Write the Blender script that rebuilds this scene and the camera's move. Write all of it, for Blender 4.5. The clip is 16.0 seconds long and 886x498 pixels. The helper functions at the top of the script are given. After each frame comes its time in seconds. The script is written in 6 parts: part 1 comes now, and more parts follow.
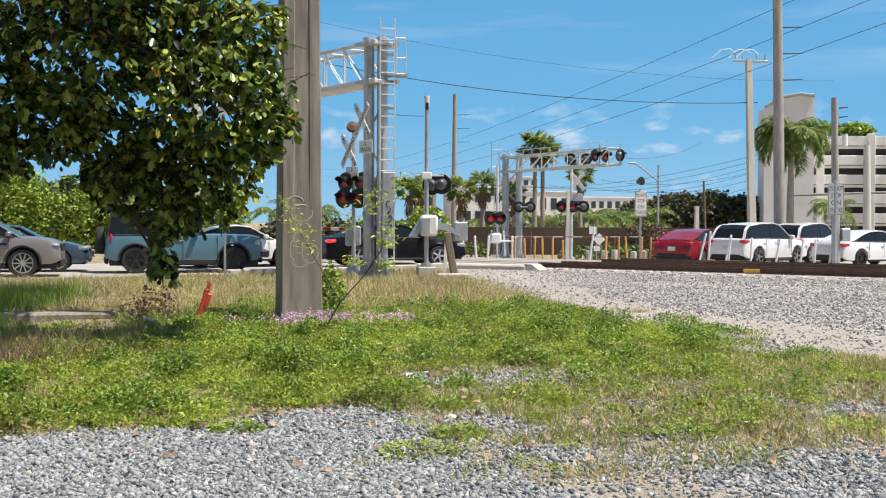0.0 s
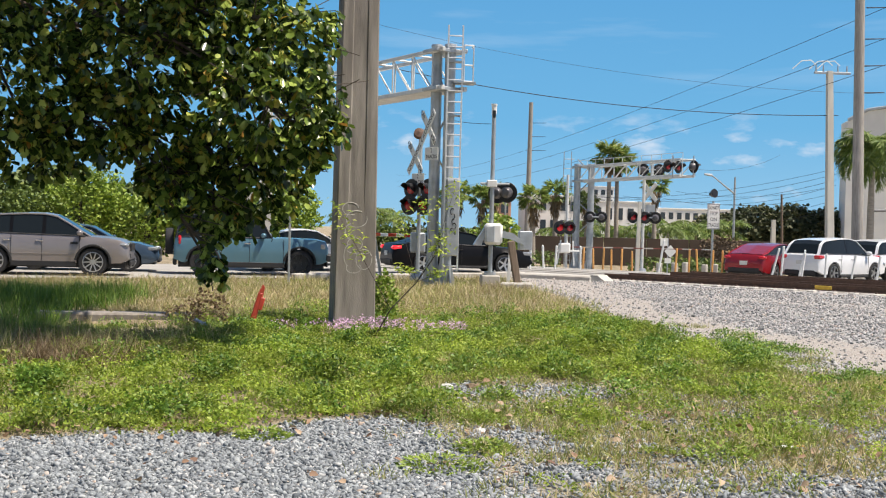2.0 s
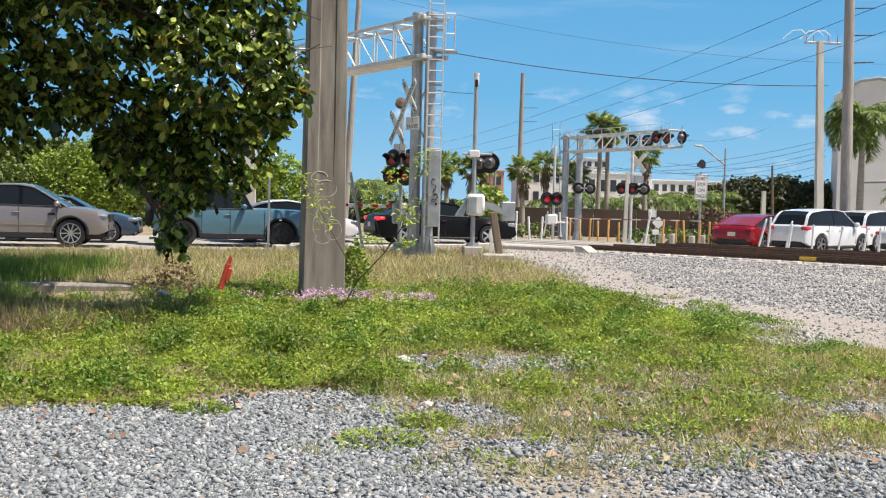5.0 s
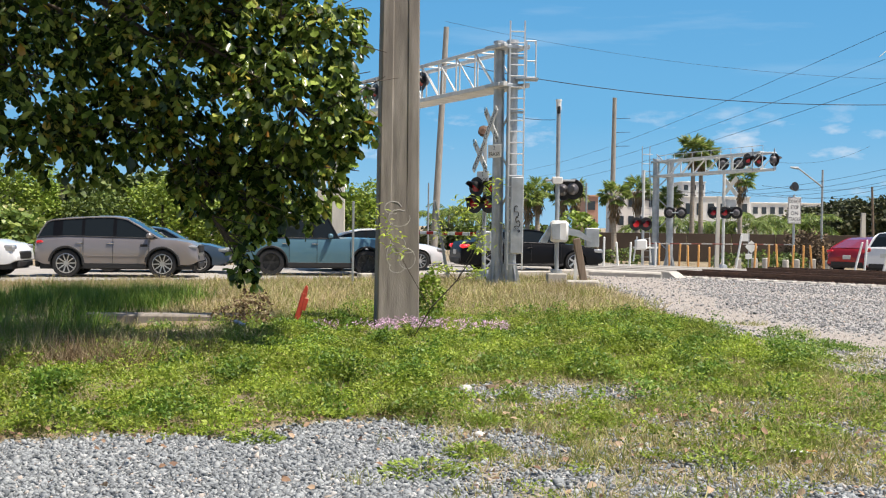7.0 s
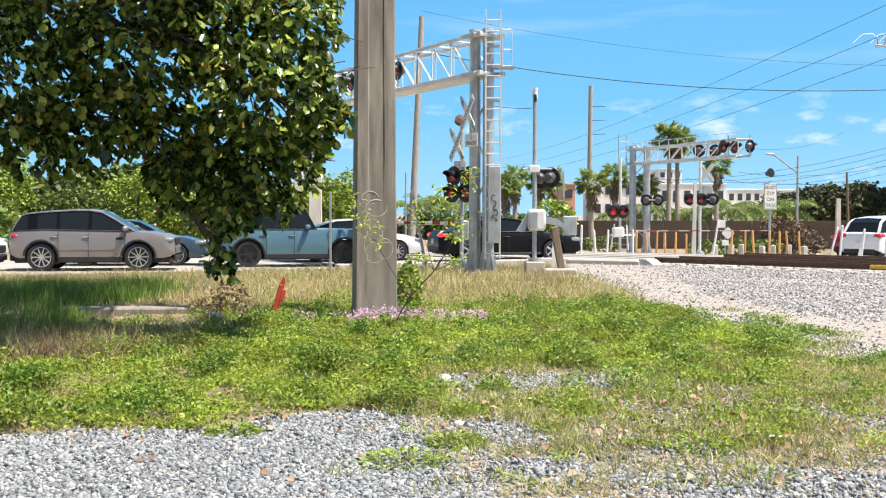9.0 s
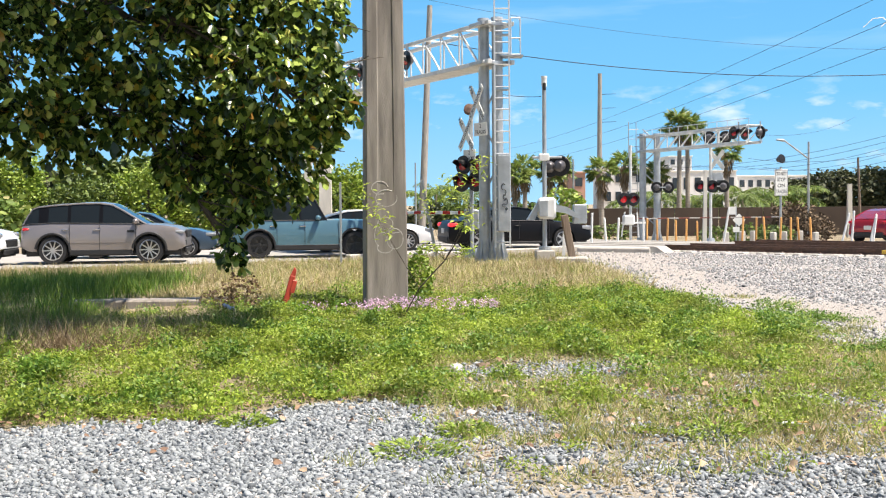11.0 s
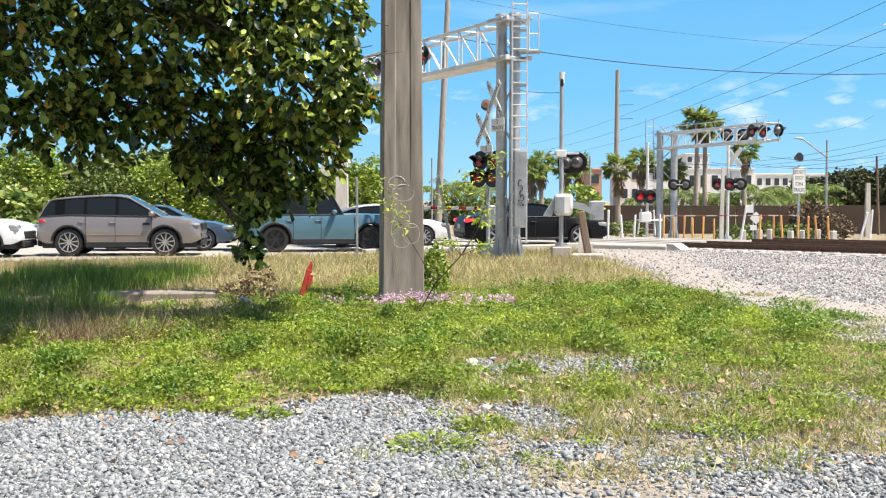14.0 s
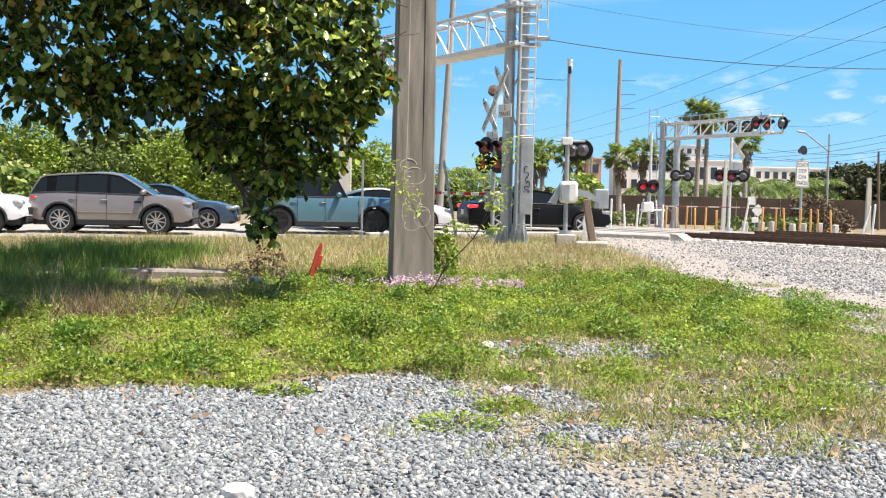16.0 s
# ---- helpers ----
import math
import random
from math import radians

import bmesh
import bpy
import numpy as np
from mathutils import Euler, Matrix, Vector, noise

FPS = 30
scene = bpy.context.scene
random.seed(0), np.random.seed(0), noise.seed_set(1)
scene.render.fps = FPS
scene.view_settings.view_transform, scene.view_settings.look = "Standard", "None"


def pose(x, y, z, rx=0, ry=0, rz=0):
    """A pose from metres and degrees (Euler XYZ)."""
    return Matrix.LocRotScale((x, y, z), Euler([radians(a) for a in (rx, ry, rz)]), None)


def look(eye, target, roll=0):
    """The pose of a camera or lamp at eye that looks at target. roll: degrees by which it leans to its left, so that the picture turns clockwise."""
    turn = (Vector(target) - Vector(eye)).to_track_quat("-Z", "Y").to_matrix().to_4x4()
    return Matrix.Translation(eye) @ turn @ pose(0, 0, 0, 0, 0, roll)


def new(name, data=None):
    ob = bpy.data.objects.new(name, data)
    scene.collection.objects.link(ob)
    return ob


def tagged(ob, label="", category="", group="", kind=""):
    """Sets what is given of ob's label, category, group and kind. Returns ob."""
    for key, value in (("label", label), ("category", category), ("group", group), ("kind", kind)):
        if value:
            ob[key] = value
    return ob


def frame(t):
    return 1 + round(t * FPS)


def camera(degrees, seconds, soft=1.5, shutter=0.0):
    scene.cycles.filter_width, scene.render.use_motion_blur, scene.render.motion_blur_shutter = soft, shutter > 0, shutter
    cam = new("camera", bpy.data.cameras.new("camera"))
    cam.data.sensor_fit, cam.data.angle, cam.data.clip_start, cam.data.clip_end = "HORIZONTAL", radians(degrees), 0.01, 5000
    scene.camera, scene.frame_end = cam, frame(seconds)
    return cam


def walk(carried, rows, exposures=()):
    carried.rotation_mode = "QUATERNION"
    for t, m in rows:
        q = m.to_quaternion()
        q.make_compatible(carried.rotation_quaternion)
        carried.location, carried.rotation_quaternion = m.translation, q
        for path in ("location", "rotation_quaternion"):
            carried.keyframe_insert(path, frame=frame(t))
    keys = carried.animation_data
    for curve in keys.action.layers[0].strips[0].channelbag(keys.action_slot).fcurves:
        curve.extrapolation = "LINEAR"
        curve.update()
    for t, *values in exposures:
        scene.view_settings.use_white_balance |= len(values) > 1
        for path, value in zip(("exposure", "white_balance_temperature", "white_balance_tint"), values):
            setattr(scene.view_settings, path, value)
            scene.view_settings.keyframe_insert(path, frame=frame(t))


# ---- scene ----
cam = camera(42.0, 16.0, soft=1.15)
# seconds, x, y, z, yaw, pitch, roll
ROWS = [
    (0.0, -1.124, -0.304, 1.621, -8.31, -1.33, -0.23),
    (0.5, -0.869, -0.220, 1.617, -6.03, -1.48, -2.06),
    (1.0, -0.795, -0.172, 1.628, -7.04, -2.37, -0.77),
    (1.5, -0.785, -0.184, 1.645, -4.66, -1.33, -1.61),
    (2.0, -0.762, -0.210, 1.649, -4.51, -1.03, -1.48),
    (2.5, -0.744, -0.175, 1.635, -4.32, -0.52, -0.90),
    (3.0, -0.747, -0.180, 1.632, -4.48, -0.35, -1.09),
    (3.5, -0.739, -0.167, 1.631, -5.30, -0.75, -0.90),
    (4.0, -0.672, -0.144, 1.618, -6.42, -2.20, -0.97),
    (4.5, -0.544, 0.013, 1.569, -4.87, -2.27, -1.10),
    (4.7, -0.470, 0.063, 1.597, -5.00, -2.41, -1.42),
    (6.8, 0.004, 0.001, 1.660, -0.23, -1.65, -0.84),
    (7.0, -0.000, 0.000, 1.659, 0.00, -1.19, -0.72),
    (7.5, -0.000, 0.004, 1.653, -0.12, -1.15, -0.64),
    (8.0, -0.000, 0.011, 1.653, -0.06, -0.82, -0.93),
    (8.5, -0.002, 0.019, 1.660, -0.33, -1.16, -0.59),
    (9.0, 0.004, 0.036, 1.654, -1.11, -1.69, -0.11),
    (11.5, 0.005, 0.044, 1.652, -0.37, -2.21, 0.72),
    (12.0, 0.007, 0.040, 1.650, -0.17, -2.21, 0.87),
    (12.5, 0.001, 0.048, 1.650, -0.55, -2.46, 0.32),
    (13.0, -0.002, 0.047, 1.648, -0.17, -2.32, 0.29),
    (13.5, -0.008, 0.029, 1.647, 0.16, -2.31, 0.20),
    (14.0, -0.009, 0.035, 1.645, 0.18, -2.42, -0.03),
    (14.5, -0.011, 0.039, 1.645, 0.13, -2.57, -0.03),
    (15.0, -0.016, 0.030, 1.640, 0.79, -2.57, -0.11),
    (15.5, -0.009, 0.039, 1.638, 1.34, -2.82, -0.34),
    (16.0, -0.221, 0.040, 1.598, 0.07, -3.09, -1.28),
]
EXPOSURES = [(0.0, 0.48), (2.5, 0.46), (4.5, 0.51), (7.0, 0.47), (7.5, 0.84), (8.0, 0.88), (8.5, 0.91), (9.0, 0.89), (12.0, 0.89), (16.0, 0.87)]
walk(cam, [(t, pose(x, y, z, 90 + pitch, roll, yaw)) for t, x, y, z, yaw, pitch, roll in ROWS], [(t, stops, 6600, 14) for t, stops in EXPOSURES])

# ---- sky and sun ----
SUN_ELEVATION, SUN_AZIMUTH = 65.0, 112.0  # azimuth clockwise from +y
world = bpy.data.worlds.new("world")
scene.world = world
world.use_nodes = True
wn = world.node_tree.nodes
sky = wn.new("ShaderNodeTexSky")
sky.sky_type = "NISHITA"
sky.sun_disc = False
sky.sun_elevation = radians(SUN_ELEVATION)
sky.sun_rotation = radians(SUN_AZIMUTH)
sky.air_density, sky.dust_density, sky.ozone_density = 1.0, 0.3, 2.5
wn["Background"].inputs["Strength"].default_value = 0.074
world.node_tree.links.new(sky.outputs[0], wn["Background"].inputs["Color"])
sun_data = bpy.data.lights.new("sun", "SUN")
sun_data.energy, sun_data.angle, sun_data.color = 5.0, radians(0.55), (1.0, 0.935, 0.82)
sun = new("sun", sun_data)
_e, _a = radians(SUN_ELEVATION), radians(SUN_AZIMUTH)
sun.matrix_world = look((60 * math.sin(_a) * math.cos(_e), 60 * math.cos(_a) * math.cos(_e), 60 * math.sin(_e)), (0, 0, 0))


# ---- materials ----
def mat(name, color, rough=0.6, metal=0.0, var=0.15, scale=6.0, bump=0.0, bump_scale=None, island=0.0, obj_rand=0.0,
        stain=None, stain_scale=0.6, stain_amount=0.5, coat=0.0, sub=0.0, emit=0.0, stretch=None, alpha=1.0, island_colors=None):
    """A principled material: base colour varied at two scales, with bump, stains and per-piece variation."""
    m = bpy.data.materials.new(name)
    m.use_nodes = True
    nt = m.node_tree
    nodes, links = nt.nodes, nt.links
    bsdf = nodes["Principled BSDF"]
    bsdf.inputs["Roughness"].default_value = rough
    bsdf.inputs["Metallic"].default_value = metal
    if coat:
        bsdf.inputs["Coat Weight"].default_value = coat
        bsdf.inputs["Coat Roughness"].default_value = 0.05
    coord = nodes.new("ShaderNodeTexCoord")
    vec = coord.outputs["Object"]
    if stretch:
        mp = nodes.new("ShaderNodeMapping")
        mp.inputs["Scale"].default_value = stretch
        links.new(vec, mp.inputs["Vector"])
        vec = mp.outputs[0]
    n1 = nodes.new("ShaderNodeTexNoise")
    n1.inputs["Scale"].default_value, n1.inputs["Detail"].default_value = scale, 6.0
    links.new(vec, n1.inputs["Vector"])
    rgb = nodes.new("ShaderNodeRGB")
    rgb.outputs[0].default_value = (*color, 1)
    out = rgb.outputs[0]

    def mix(fac, a, b, mode="MIX"):
        node = nodes.new("ShaderNodeMix")
        node.data_type, node.blend_type = "RGBA", mode
        for sock, v in ((node.inputs[0], fac), (node.inputs[6], a), (node.inputs[7], b)):
            if isinstance(v, (int, float)):
                sock.default_value = v
            elif isinstance(v, tuple):
                sock.default_value = v
            else:
                links.new(v, sock)
        return node.outputs[2]

    def remap(v, lo, hi, a, b):
        node = nodes.new("ShaderNodeMapRange")
        links.new(v, node.inputs[0])
        for i, x in enumerate((lo, hi, a, b)):
            node.inputs[i + 1].default_value = x
        return node.outputs[0]

    if island_colors:
        geo = nodes.new("ShaderNodeNewGeometry")
        ramp = nodes.new("ShaderNodeValToRGB")
        ramp.color_ramp.interpolation = "LINEAR"
        els = ramp.color_ramp.elements
        while len(els) < len(island_colors):
            els.new(0.5)
        for i, (p, c) in enumerate(island_colors):
            els[i].position, els[i].color = p, (*c, 1)
        links.new(geo.outputs["Random Per Island"], ramp.inputs[0])
        out = ramp.outputs[0]
    if var:
        hsv = nodes.new("ShaderNodeHueSaturation")
        links.new(out, hsv.inputs["Color"])
        links.new(remap(n1.outputs["Fac"], 0.3, 0.7, 1 - var, 1 + var), hsv.inputs["Value"])
        out = hsv.outputs[0]
    if stain:
        n2 = nodes.new("ShaderNodeTexNoise")
        n2.inputs["Scale"].default_value, n2.inputs["Detail"].default_value = stain_scale, 5.0
        links.new(vec, n2.inputs["Vector"])
        out = mix(remap(n2.outputs["Fac"], 0.45, 0.7, 0.0, stain_amount), out, (*stain, 1))
    if obj_rand:
        info = nodes.new("ShaderNodeObjectInfo")
        hsv = nodes.new("ShaderNodeHueSaturation")
        links.new(out, hsv.inputs["Color"])
        links.new(remap(info.outputs["Random"], 0, 1, 1 - obj_rand, 1 + obj_rand), hsv.inputs["Value"])
        out = hsv.outputs[0]
    if island:
        geo = nodes.new("ShaderNodeNewGeometry")
        hsv = nodes.new("ShaderNodeHueSaturation")
        links.new(out, hsv.inputs["Color"])
        links.new(remap(geo.outputs["Random Per Island"], 0, 1, 1 - island, 1 + island), hsv.inputs["Value"])
        out = hsv.outputs[0]
    links.new(out, bsdf.inputs["Base Color"])
    if sub:  # light through thin leaves
        tr = nodes.new("ShaderNodeBsdfTranslucent")
        links.new(out, tr.inputs["Color"])
        ms = nodes.new("ShaderNodeMixShader")
        ms.inputs[0].default_value = sub
        links.new(bsdf.outputs[0], ms.inputs[1])
        links.new(tr.outputs[0], ms.inputs[2])
        links.new(ms.outputs[0], nodes["Material Output"].inputs["Surface"])
    if bump:
        n3 = nodes.new("ShaderNodeTexNoise")
        n3.inputs["Scale"].default_value, n3.inputs["Detail"].default_value = bump_scale or scale * 6, 4.0
        links.new(vec, n3.inputs["Vector"])
        bp = nodes.new("ShaderNodeBump")
        bp.inputs["Strength"].default_value, bp.inputs["Distance"].default_value = bump, 0.02
        links.new(n3.outputs["Fac"], bp.inputs["Height"])
        links.new(bp.outputs[0], bsdf.inputs["Normal"])
    if emit:
        bsdf.inputs["Emission Color"].default_value = (*color, 1)
        bsdf.inputs["Emission Strength"].default_value = emit
    return m


def glass_mat(name, tint, rough=0.03):
    m = bpy.data.materials.new(name)
    m.use_nodes = True
    b = m.node_tree.nodes["Principled BSDF"]
    b.inputs["Base Color"].default_value = (*tint, 1)
    b.inputs["Roughness"].default_value = rough
    b.inputs["Specular IOR Level"].default_value = 0.28
    return m


M_CONC = mat("weathered_concrete", (0.275, 0.246, 0.213), 0.85, var=0.36, scale=3.0, bump=0.25, bump_scale=40, stretch=(3, 3, 0.35), stain=(0.19, 0.165, 0.142), stain_scale=1.2, stain_amount=0.75)
M_SCRAWL = mat("pale_spray_paint", (0.47, 0.44, 0.40), 0.8, var=0.35, scale=14)
M_CONC_LIGHT = mat("light_concrete", (0.50, 0.47, 0.42), 0.85, var=0.15, scale=4, bump=0.2, stain=(0.3, 0.27, 0.23), stain_scale=1.5)
M_CONC_POLE = mat("pale_concrete_pole", (0.60, 0.57, 0.50), 0.8, var=0.12, scale=2, stretch=(2, 2, 0.4), stain=(0.4, 0.37, 0.3), stain_scale=0.7)
M_GALV = mat("galvanised_steel", (0.43, 0.46, 0.48), 0.45, 0.55, var=0.14, scale=5, stain=(0.3, 0.31, 0.31), stain_scale=2.0, bump=0.05)
M_ALU = mat("bright_aluminium", (0.72, 0.73, 0.73), 0.35, 0.6, var=0.08, scale=8)
M_WHITE_STEEL = mat("silver_painted_steel", (0.66, 0.67, 0.65), 0.5, 0.2, var=0.10, scale=4, stain=(0.42, 0.40, 0.36), stain_scale=2.5, stain_amount=0.4)
M_WHITE = mat("white_paint", (0.78, 0.78, 0.75), 0.5, var=0.06, scale=5, stain=(0.5, 0.48, 0.42), stain_scale=2, stain_amount=0.35)
M_BLACK = mat("black_paint", (0.012, 0.012, 0.013), 0.45, var=0.1, scale=6)
M_RUBBER = mat("tyre_rubber", (0.02, 0.02, 0.021), 0.8, var=0.15, scale=10)
M_RED_LENS = mat("red_lens", (0.42, 0.02, 0.03), 0.15, var=0.05, scale=10, coat=0.6)
M_RED_LIT = mat("lit_red_lens", (0.8, 0.03, 0.04), 0.2, var=0.0, emit=0.05)
M_CLEAR_LENS = mat("grey_lens_back", (0.12, 0.115, 0.12), 0.3, 0.3, var=0.1, scale=8)
M_WOOD = mat("weathered_wood_pole", (0.19, 0.14, 0.10), 0.85, var=0.25, scale=6, stretch=(4, 4, 0.3), bump=0.2, stain=(0.17, 0.14, 0.11), stain_scale=1.0)
M_WOOD_GREY = mat("grey_post_wood", (0.34, 0.315, 0.28), 0.85, var=0.25, scale=6, stretch=(4, 4, 0.3), bump=0.2)
M_RUSTY_STEEL = mat("rusty_brown_steel", (0.105, 0.062, 0.045), 0.7, 0.3, var=0.25, scale=12, bump=0.15, stain=(0.17, 0.09, 0.055), stain_scale=3)
M_TIE = mat("concrete_sleeper", (0.52, 0.495, 0.455), 0.9, var=0.18, scale=6, bump=0.2, stain=(0.3, 0.24, 0.19), stain_scale=3, obj_rand=0.12)
M_SIGN = mat("white_sign_sheet", (0.74, 0.74, 0.70), 0.45, var=0.06, scale=4)
M_SIGN_BLACK = mat("black_sign_ink", (0.03, 0.03, 0.03), 0.6, var=0.1)
M_ORANGE = mat("orange_post_plastic", (0.66, 0.33, 0.10), 0.5, var=0.15, scale=5, obj_rand=0.15)
M_RED_STAKE = mat("red_marker_plastic", (0.62, 0.075, 0.045), 0.4, var=0.15, scale=12)
M_YELLOW = mat("yellow_paint", (0.62, 0.40, 0.05), 0.6, var=0.15, scale=12)
M_WIRE = mat("black_cable", (0.02, 0.02, 0.022), 0.6, var=0.0)
M_BARK = mat("bark", (0.085, 0.066, 0.05), 0.9, var=0.3, scale=8, stretch=(3, 3, 0.6), bump=0.4)
M_LEAF = mat("almond_leaves", (0.06, 0.10, 0.02), 0.26, var=0.25, scale=3.0, sub=0.28,
             island_colors=[(0.0, (0.02, 0.039, 0.008)), (0.4, (0.054, 0.094, 0.016)), (0.68, (0.215, 0.30, 0.052)), (0.92, (0.46, 0.54, 0.13)), (0.988, (0.46, 0.34, 0.055)), (1.0, (0.36, 0.16, 0.04))])
M_WEED = mat("green_weeds", (0.10, 0.16, 0.03), 0.55, var=0.45, scale=0.9, sub=0.4,
             island_colors=[(0.0, (0.12, 0.19, 0.022)), (0.5, (0.26, 0.355, 0.038)), (0.9, (0.36, 0.445, 0.055)), (1.0, (0.47, 0.47, 0.15))])
M_GRASS_DRY = mat("dry_grass", (0.3, 0.25, 0.12), 0.7, var=0.25, scale=0.5, sub=0.25,
                  island_colors=[(0.0, (0.26, 0.25, 0.08)), (0.35, (0.42, 0.34, 0.16)), (0.8, (0.58, 0.48, 0.28)), (1.0, (0.70, 0.61, 0.42))])
M_GRASS_MIX = mat("mixed_grass", (0.2, 0.2, 0.06), 0.65, var=0.25, scale=0.6, sub=0.25,
                  island_colors=[(0.0, (0.17, 0.24, 0.04)), (0.45, (0.31, 0.35, 0.08)), (0.8, (0.50, 0.45, 0.19)), (1.0, (0.66, 0.57, 0.34))])
M_WEED_DARK = mat("broad_green_weeds", (0.10, 0.16, 0.03), 0.5, var=0.3, scale=2.0, sub=0.3,
                  island_colors=[(0.0, (0.07, 0.15, 0.02)), (0.6, (0.15, 0.27, 0.034)), (1.0, (0.28, 0.39, 0.06))])
M_LIME_LEAF = mat("lime_feathery_leaves", (0.3, 0.4, 0.05), 0.5, var=0.2, scale=2.0, sub=0.4,
                  island_colors=[(0.0, (0.22, 0.33, 0.04)), (0.5, (0.42, 0.53, 0.07)), (1.0, (0.62, 0.68, 0.12))])
M_GRASS_BROWN = mat("brown_grass", (0.2, 0.13, 0.07), 0.75, var=0.3, scale=1.5, sub=0.2,
                    island_colors=[(0.0, (0.09, 0.055, 0.03)), (0.45, (0.22, 0.15, 0.08)), (0.85, (0.38, 0.29, 0.17)), (1.0, (0.5, 0.42, 0.28))])
M_DULL_RED = mat("faded_red_sheeting", (0.20, 0.055, 0.04), 0.7, var=0.2, scale=6)
M_DULL_WHITE = mat("dirty_white_sheeting", (0.42, 0.40, 0.37), 0.7, var=0.15, scale=6)
M_DARK_STEEL = mat("dull_grey_steel", (0.22, 0.225, 0.225), 0.7, 0.1, var=0.12, scale=3)
M_STONE = mat("crushed_limestone", (0.4, 0.4, 0.4), 0.85, var=0.12, scale=30,
              island_colors=[(0.0, (0.11, 0.122, 0.13)), (0.25, (0.19, 0.208, 0.218)), (0.65, (0.29, 0.313, 0.32)), (0.92, (0.38, 0.40, 0.40)), (0.975, (0.50, 0.50, 0.49)), (1.0, (0.40, 0.30, 0.22))])
M_BALLAST = mat("pale_track_ballast", (0.4, 0.4, 0.4), 0.85, var=0.12, scale=30,
                island_colors=[(0.0, (0.10, 0.105, 0.11)), (0.2, (0.22, 0.225, 0.225)), (0.55, (0.36, 0.355, 0.345)), (0.88, (0.50, 0.485, 0.465)), (1.0, (0.48, 0.38, 0.30))])
M_LITTER = mat("fallen_leaves", (0.4, 0.25, 0.12), 0.7, var=0.2, scale=10,
               island_colors=[(0.0, (0.12, 0.065, 0.04)), (0.5, (0.28, 0.17, 0.10)), (1.0, (0.44, 0.32, 0.21))])
M_PINK = mat("pink_petals", (0.70, 0.47, 0.66), 0.6, var=0.15, scale=20, sub=0.3, island=0.3)
M_ASPHALT = mat("worn_grey_road", (0.35, 0.33, 0.295), 0.9, var=0.12, scale=1.2, bump=0.2, bump_scale=60, stain=(0.28, 0.265, 0.24), stain_scale=0.35, stain_amount=0.5)
M_PALM = mat("palm_fronds", (0.09, 0.13, 0.03), 0.45, var=0.25, scale=1.0, sub=0.3,
             island_colors=[(0.0, (0.09, 0.155, 0.03)), (0.6, (0.20, 0.285, 0.06)), (0.92, (0.34, 0.41, 0.11)), (1.0, (0.48, 0.42, 0.18))])
M_PALM_DEAD = mat("dead_palm_skirt", (0.26, 0.19, 0.11), 0.85, var=0.25, scale=2, island=0.35)
M_TRUNK = mat("palm_trunk", (0.34, 0.30, 0.25), 0.9, var=0.2, scale=3, stretch=(1, 1, 6), bump=0.2)
M_HEDGE = mat("tree_foliage", (0.06, 0.10, 0.025), 0.6, var=0.35, scale=0.25, sub=0.2,
              island_colors=[(0.0, (0.05, 0.085, 0.02)), (0.5, (0.105, 0.16, 0.03)), (0.9, (0.19, 0.25, 0.045)), (1.0, (0.28, 0.33, 0.07))])
M_HEDGE_LIME = mat("bright_hedge_foliage", (0.14, 0.2, 0.03), 0.55, var=0.3, scale=0.3, sub=0.25,
                   island_colors=[(0.0, (0.12, 0.20, 0.025)), (0.5, (0.24, 0.34, 0.04)), (1.0, (0.38, 0.46, 0.08))])
M_PINE = mat("dark_pine_foliage", (0.04, 0.06, 0.025), 0.7, var=0.35, scale=0.2, sub=0.1,
             island_colors=[(0.0, (0.03, 0.045, 0.018)), (0.6, (0.07, 0.088, 0.035)), (1.0, (0.14, 0.14, 0.06))])
M_SCRUB = mat("brown_scrub", (0.14, 0.10, 0.06), 0.9, var=0.35, scale=0.3, island=0.4)
M_FENCE_DARK = mat("dark_fence_screen", (0.06, 0.042, 0.03), 0.9, var=0.3, scale=0.4)
M_STUCCO = mat("white_stucco", (0.83, 0.82, 0.79), 0.85, var=0.07, scale=0.4, stain=(0.55, 0.54, 0.5), stain_scale=0.15, stain_amount=0.4)
M_STUCCO_PINK = mat("pink_stucco", (0.52, 0.30, 0.22), 0.85, var=0.08, scale=0.4)
# near-black colour that stands in for the shade inside the garage decks
M_DECK_SHADE = mat("painted_deck_shade", (0.05, 0.045, 0.042), 0.9, var=0.3, scale=0.2)
M_WINDOW = glass_mat("building_glass", (0.05, 0.065, 0.08), 0.08)
M_CAR_GLASS = glass_mat("tinted_car_glass", (0.012, 0.016, 0.018))
M_CHROME = mat("chrome", (0.75, 0.75, 0.76), 0.12, 1.0, var=0.02)
M_RIM = mat("alloy_rim", (0.6, 0.6, 0.61), 0.28, 0.85, var=0.03)
M_RIM_DARK = mat("dark_alloy_rim", (0.05, 0.05, 0.052), 0.35, 0.6, var=0.05)
M_TRIM = mat("black_plastic_trim", (0.018, 0.018, 0.019), 0.6, var=0.08)
M_HEAD = mat("headlight_lens", (0.34, 0.36, 0.38), 0.08, 0.3, var=0.1, scale=12, coat=0.8)
M_TAIL = mat("tail_light_lens", (0.5, 0.012, 0.018), 0.12, var=0.05, coat=0.8)
M_TAIL_LIT = mat("lit_brake_light", (0.85, 0.03, 0.04), 0.15, var=0.0, emit=0.5)
M_PLATE = mat("plate_sheet", (0.62, 0.62, 0.58), 0.5, var=0.1)


def paint(name, color, metal=0.3, rough=0.3, coat=0.7):
    return mat(name, color, rough, metal, var=0.03, scale=1.5, coat=coat)


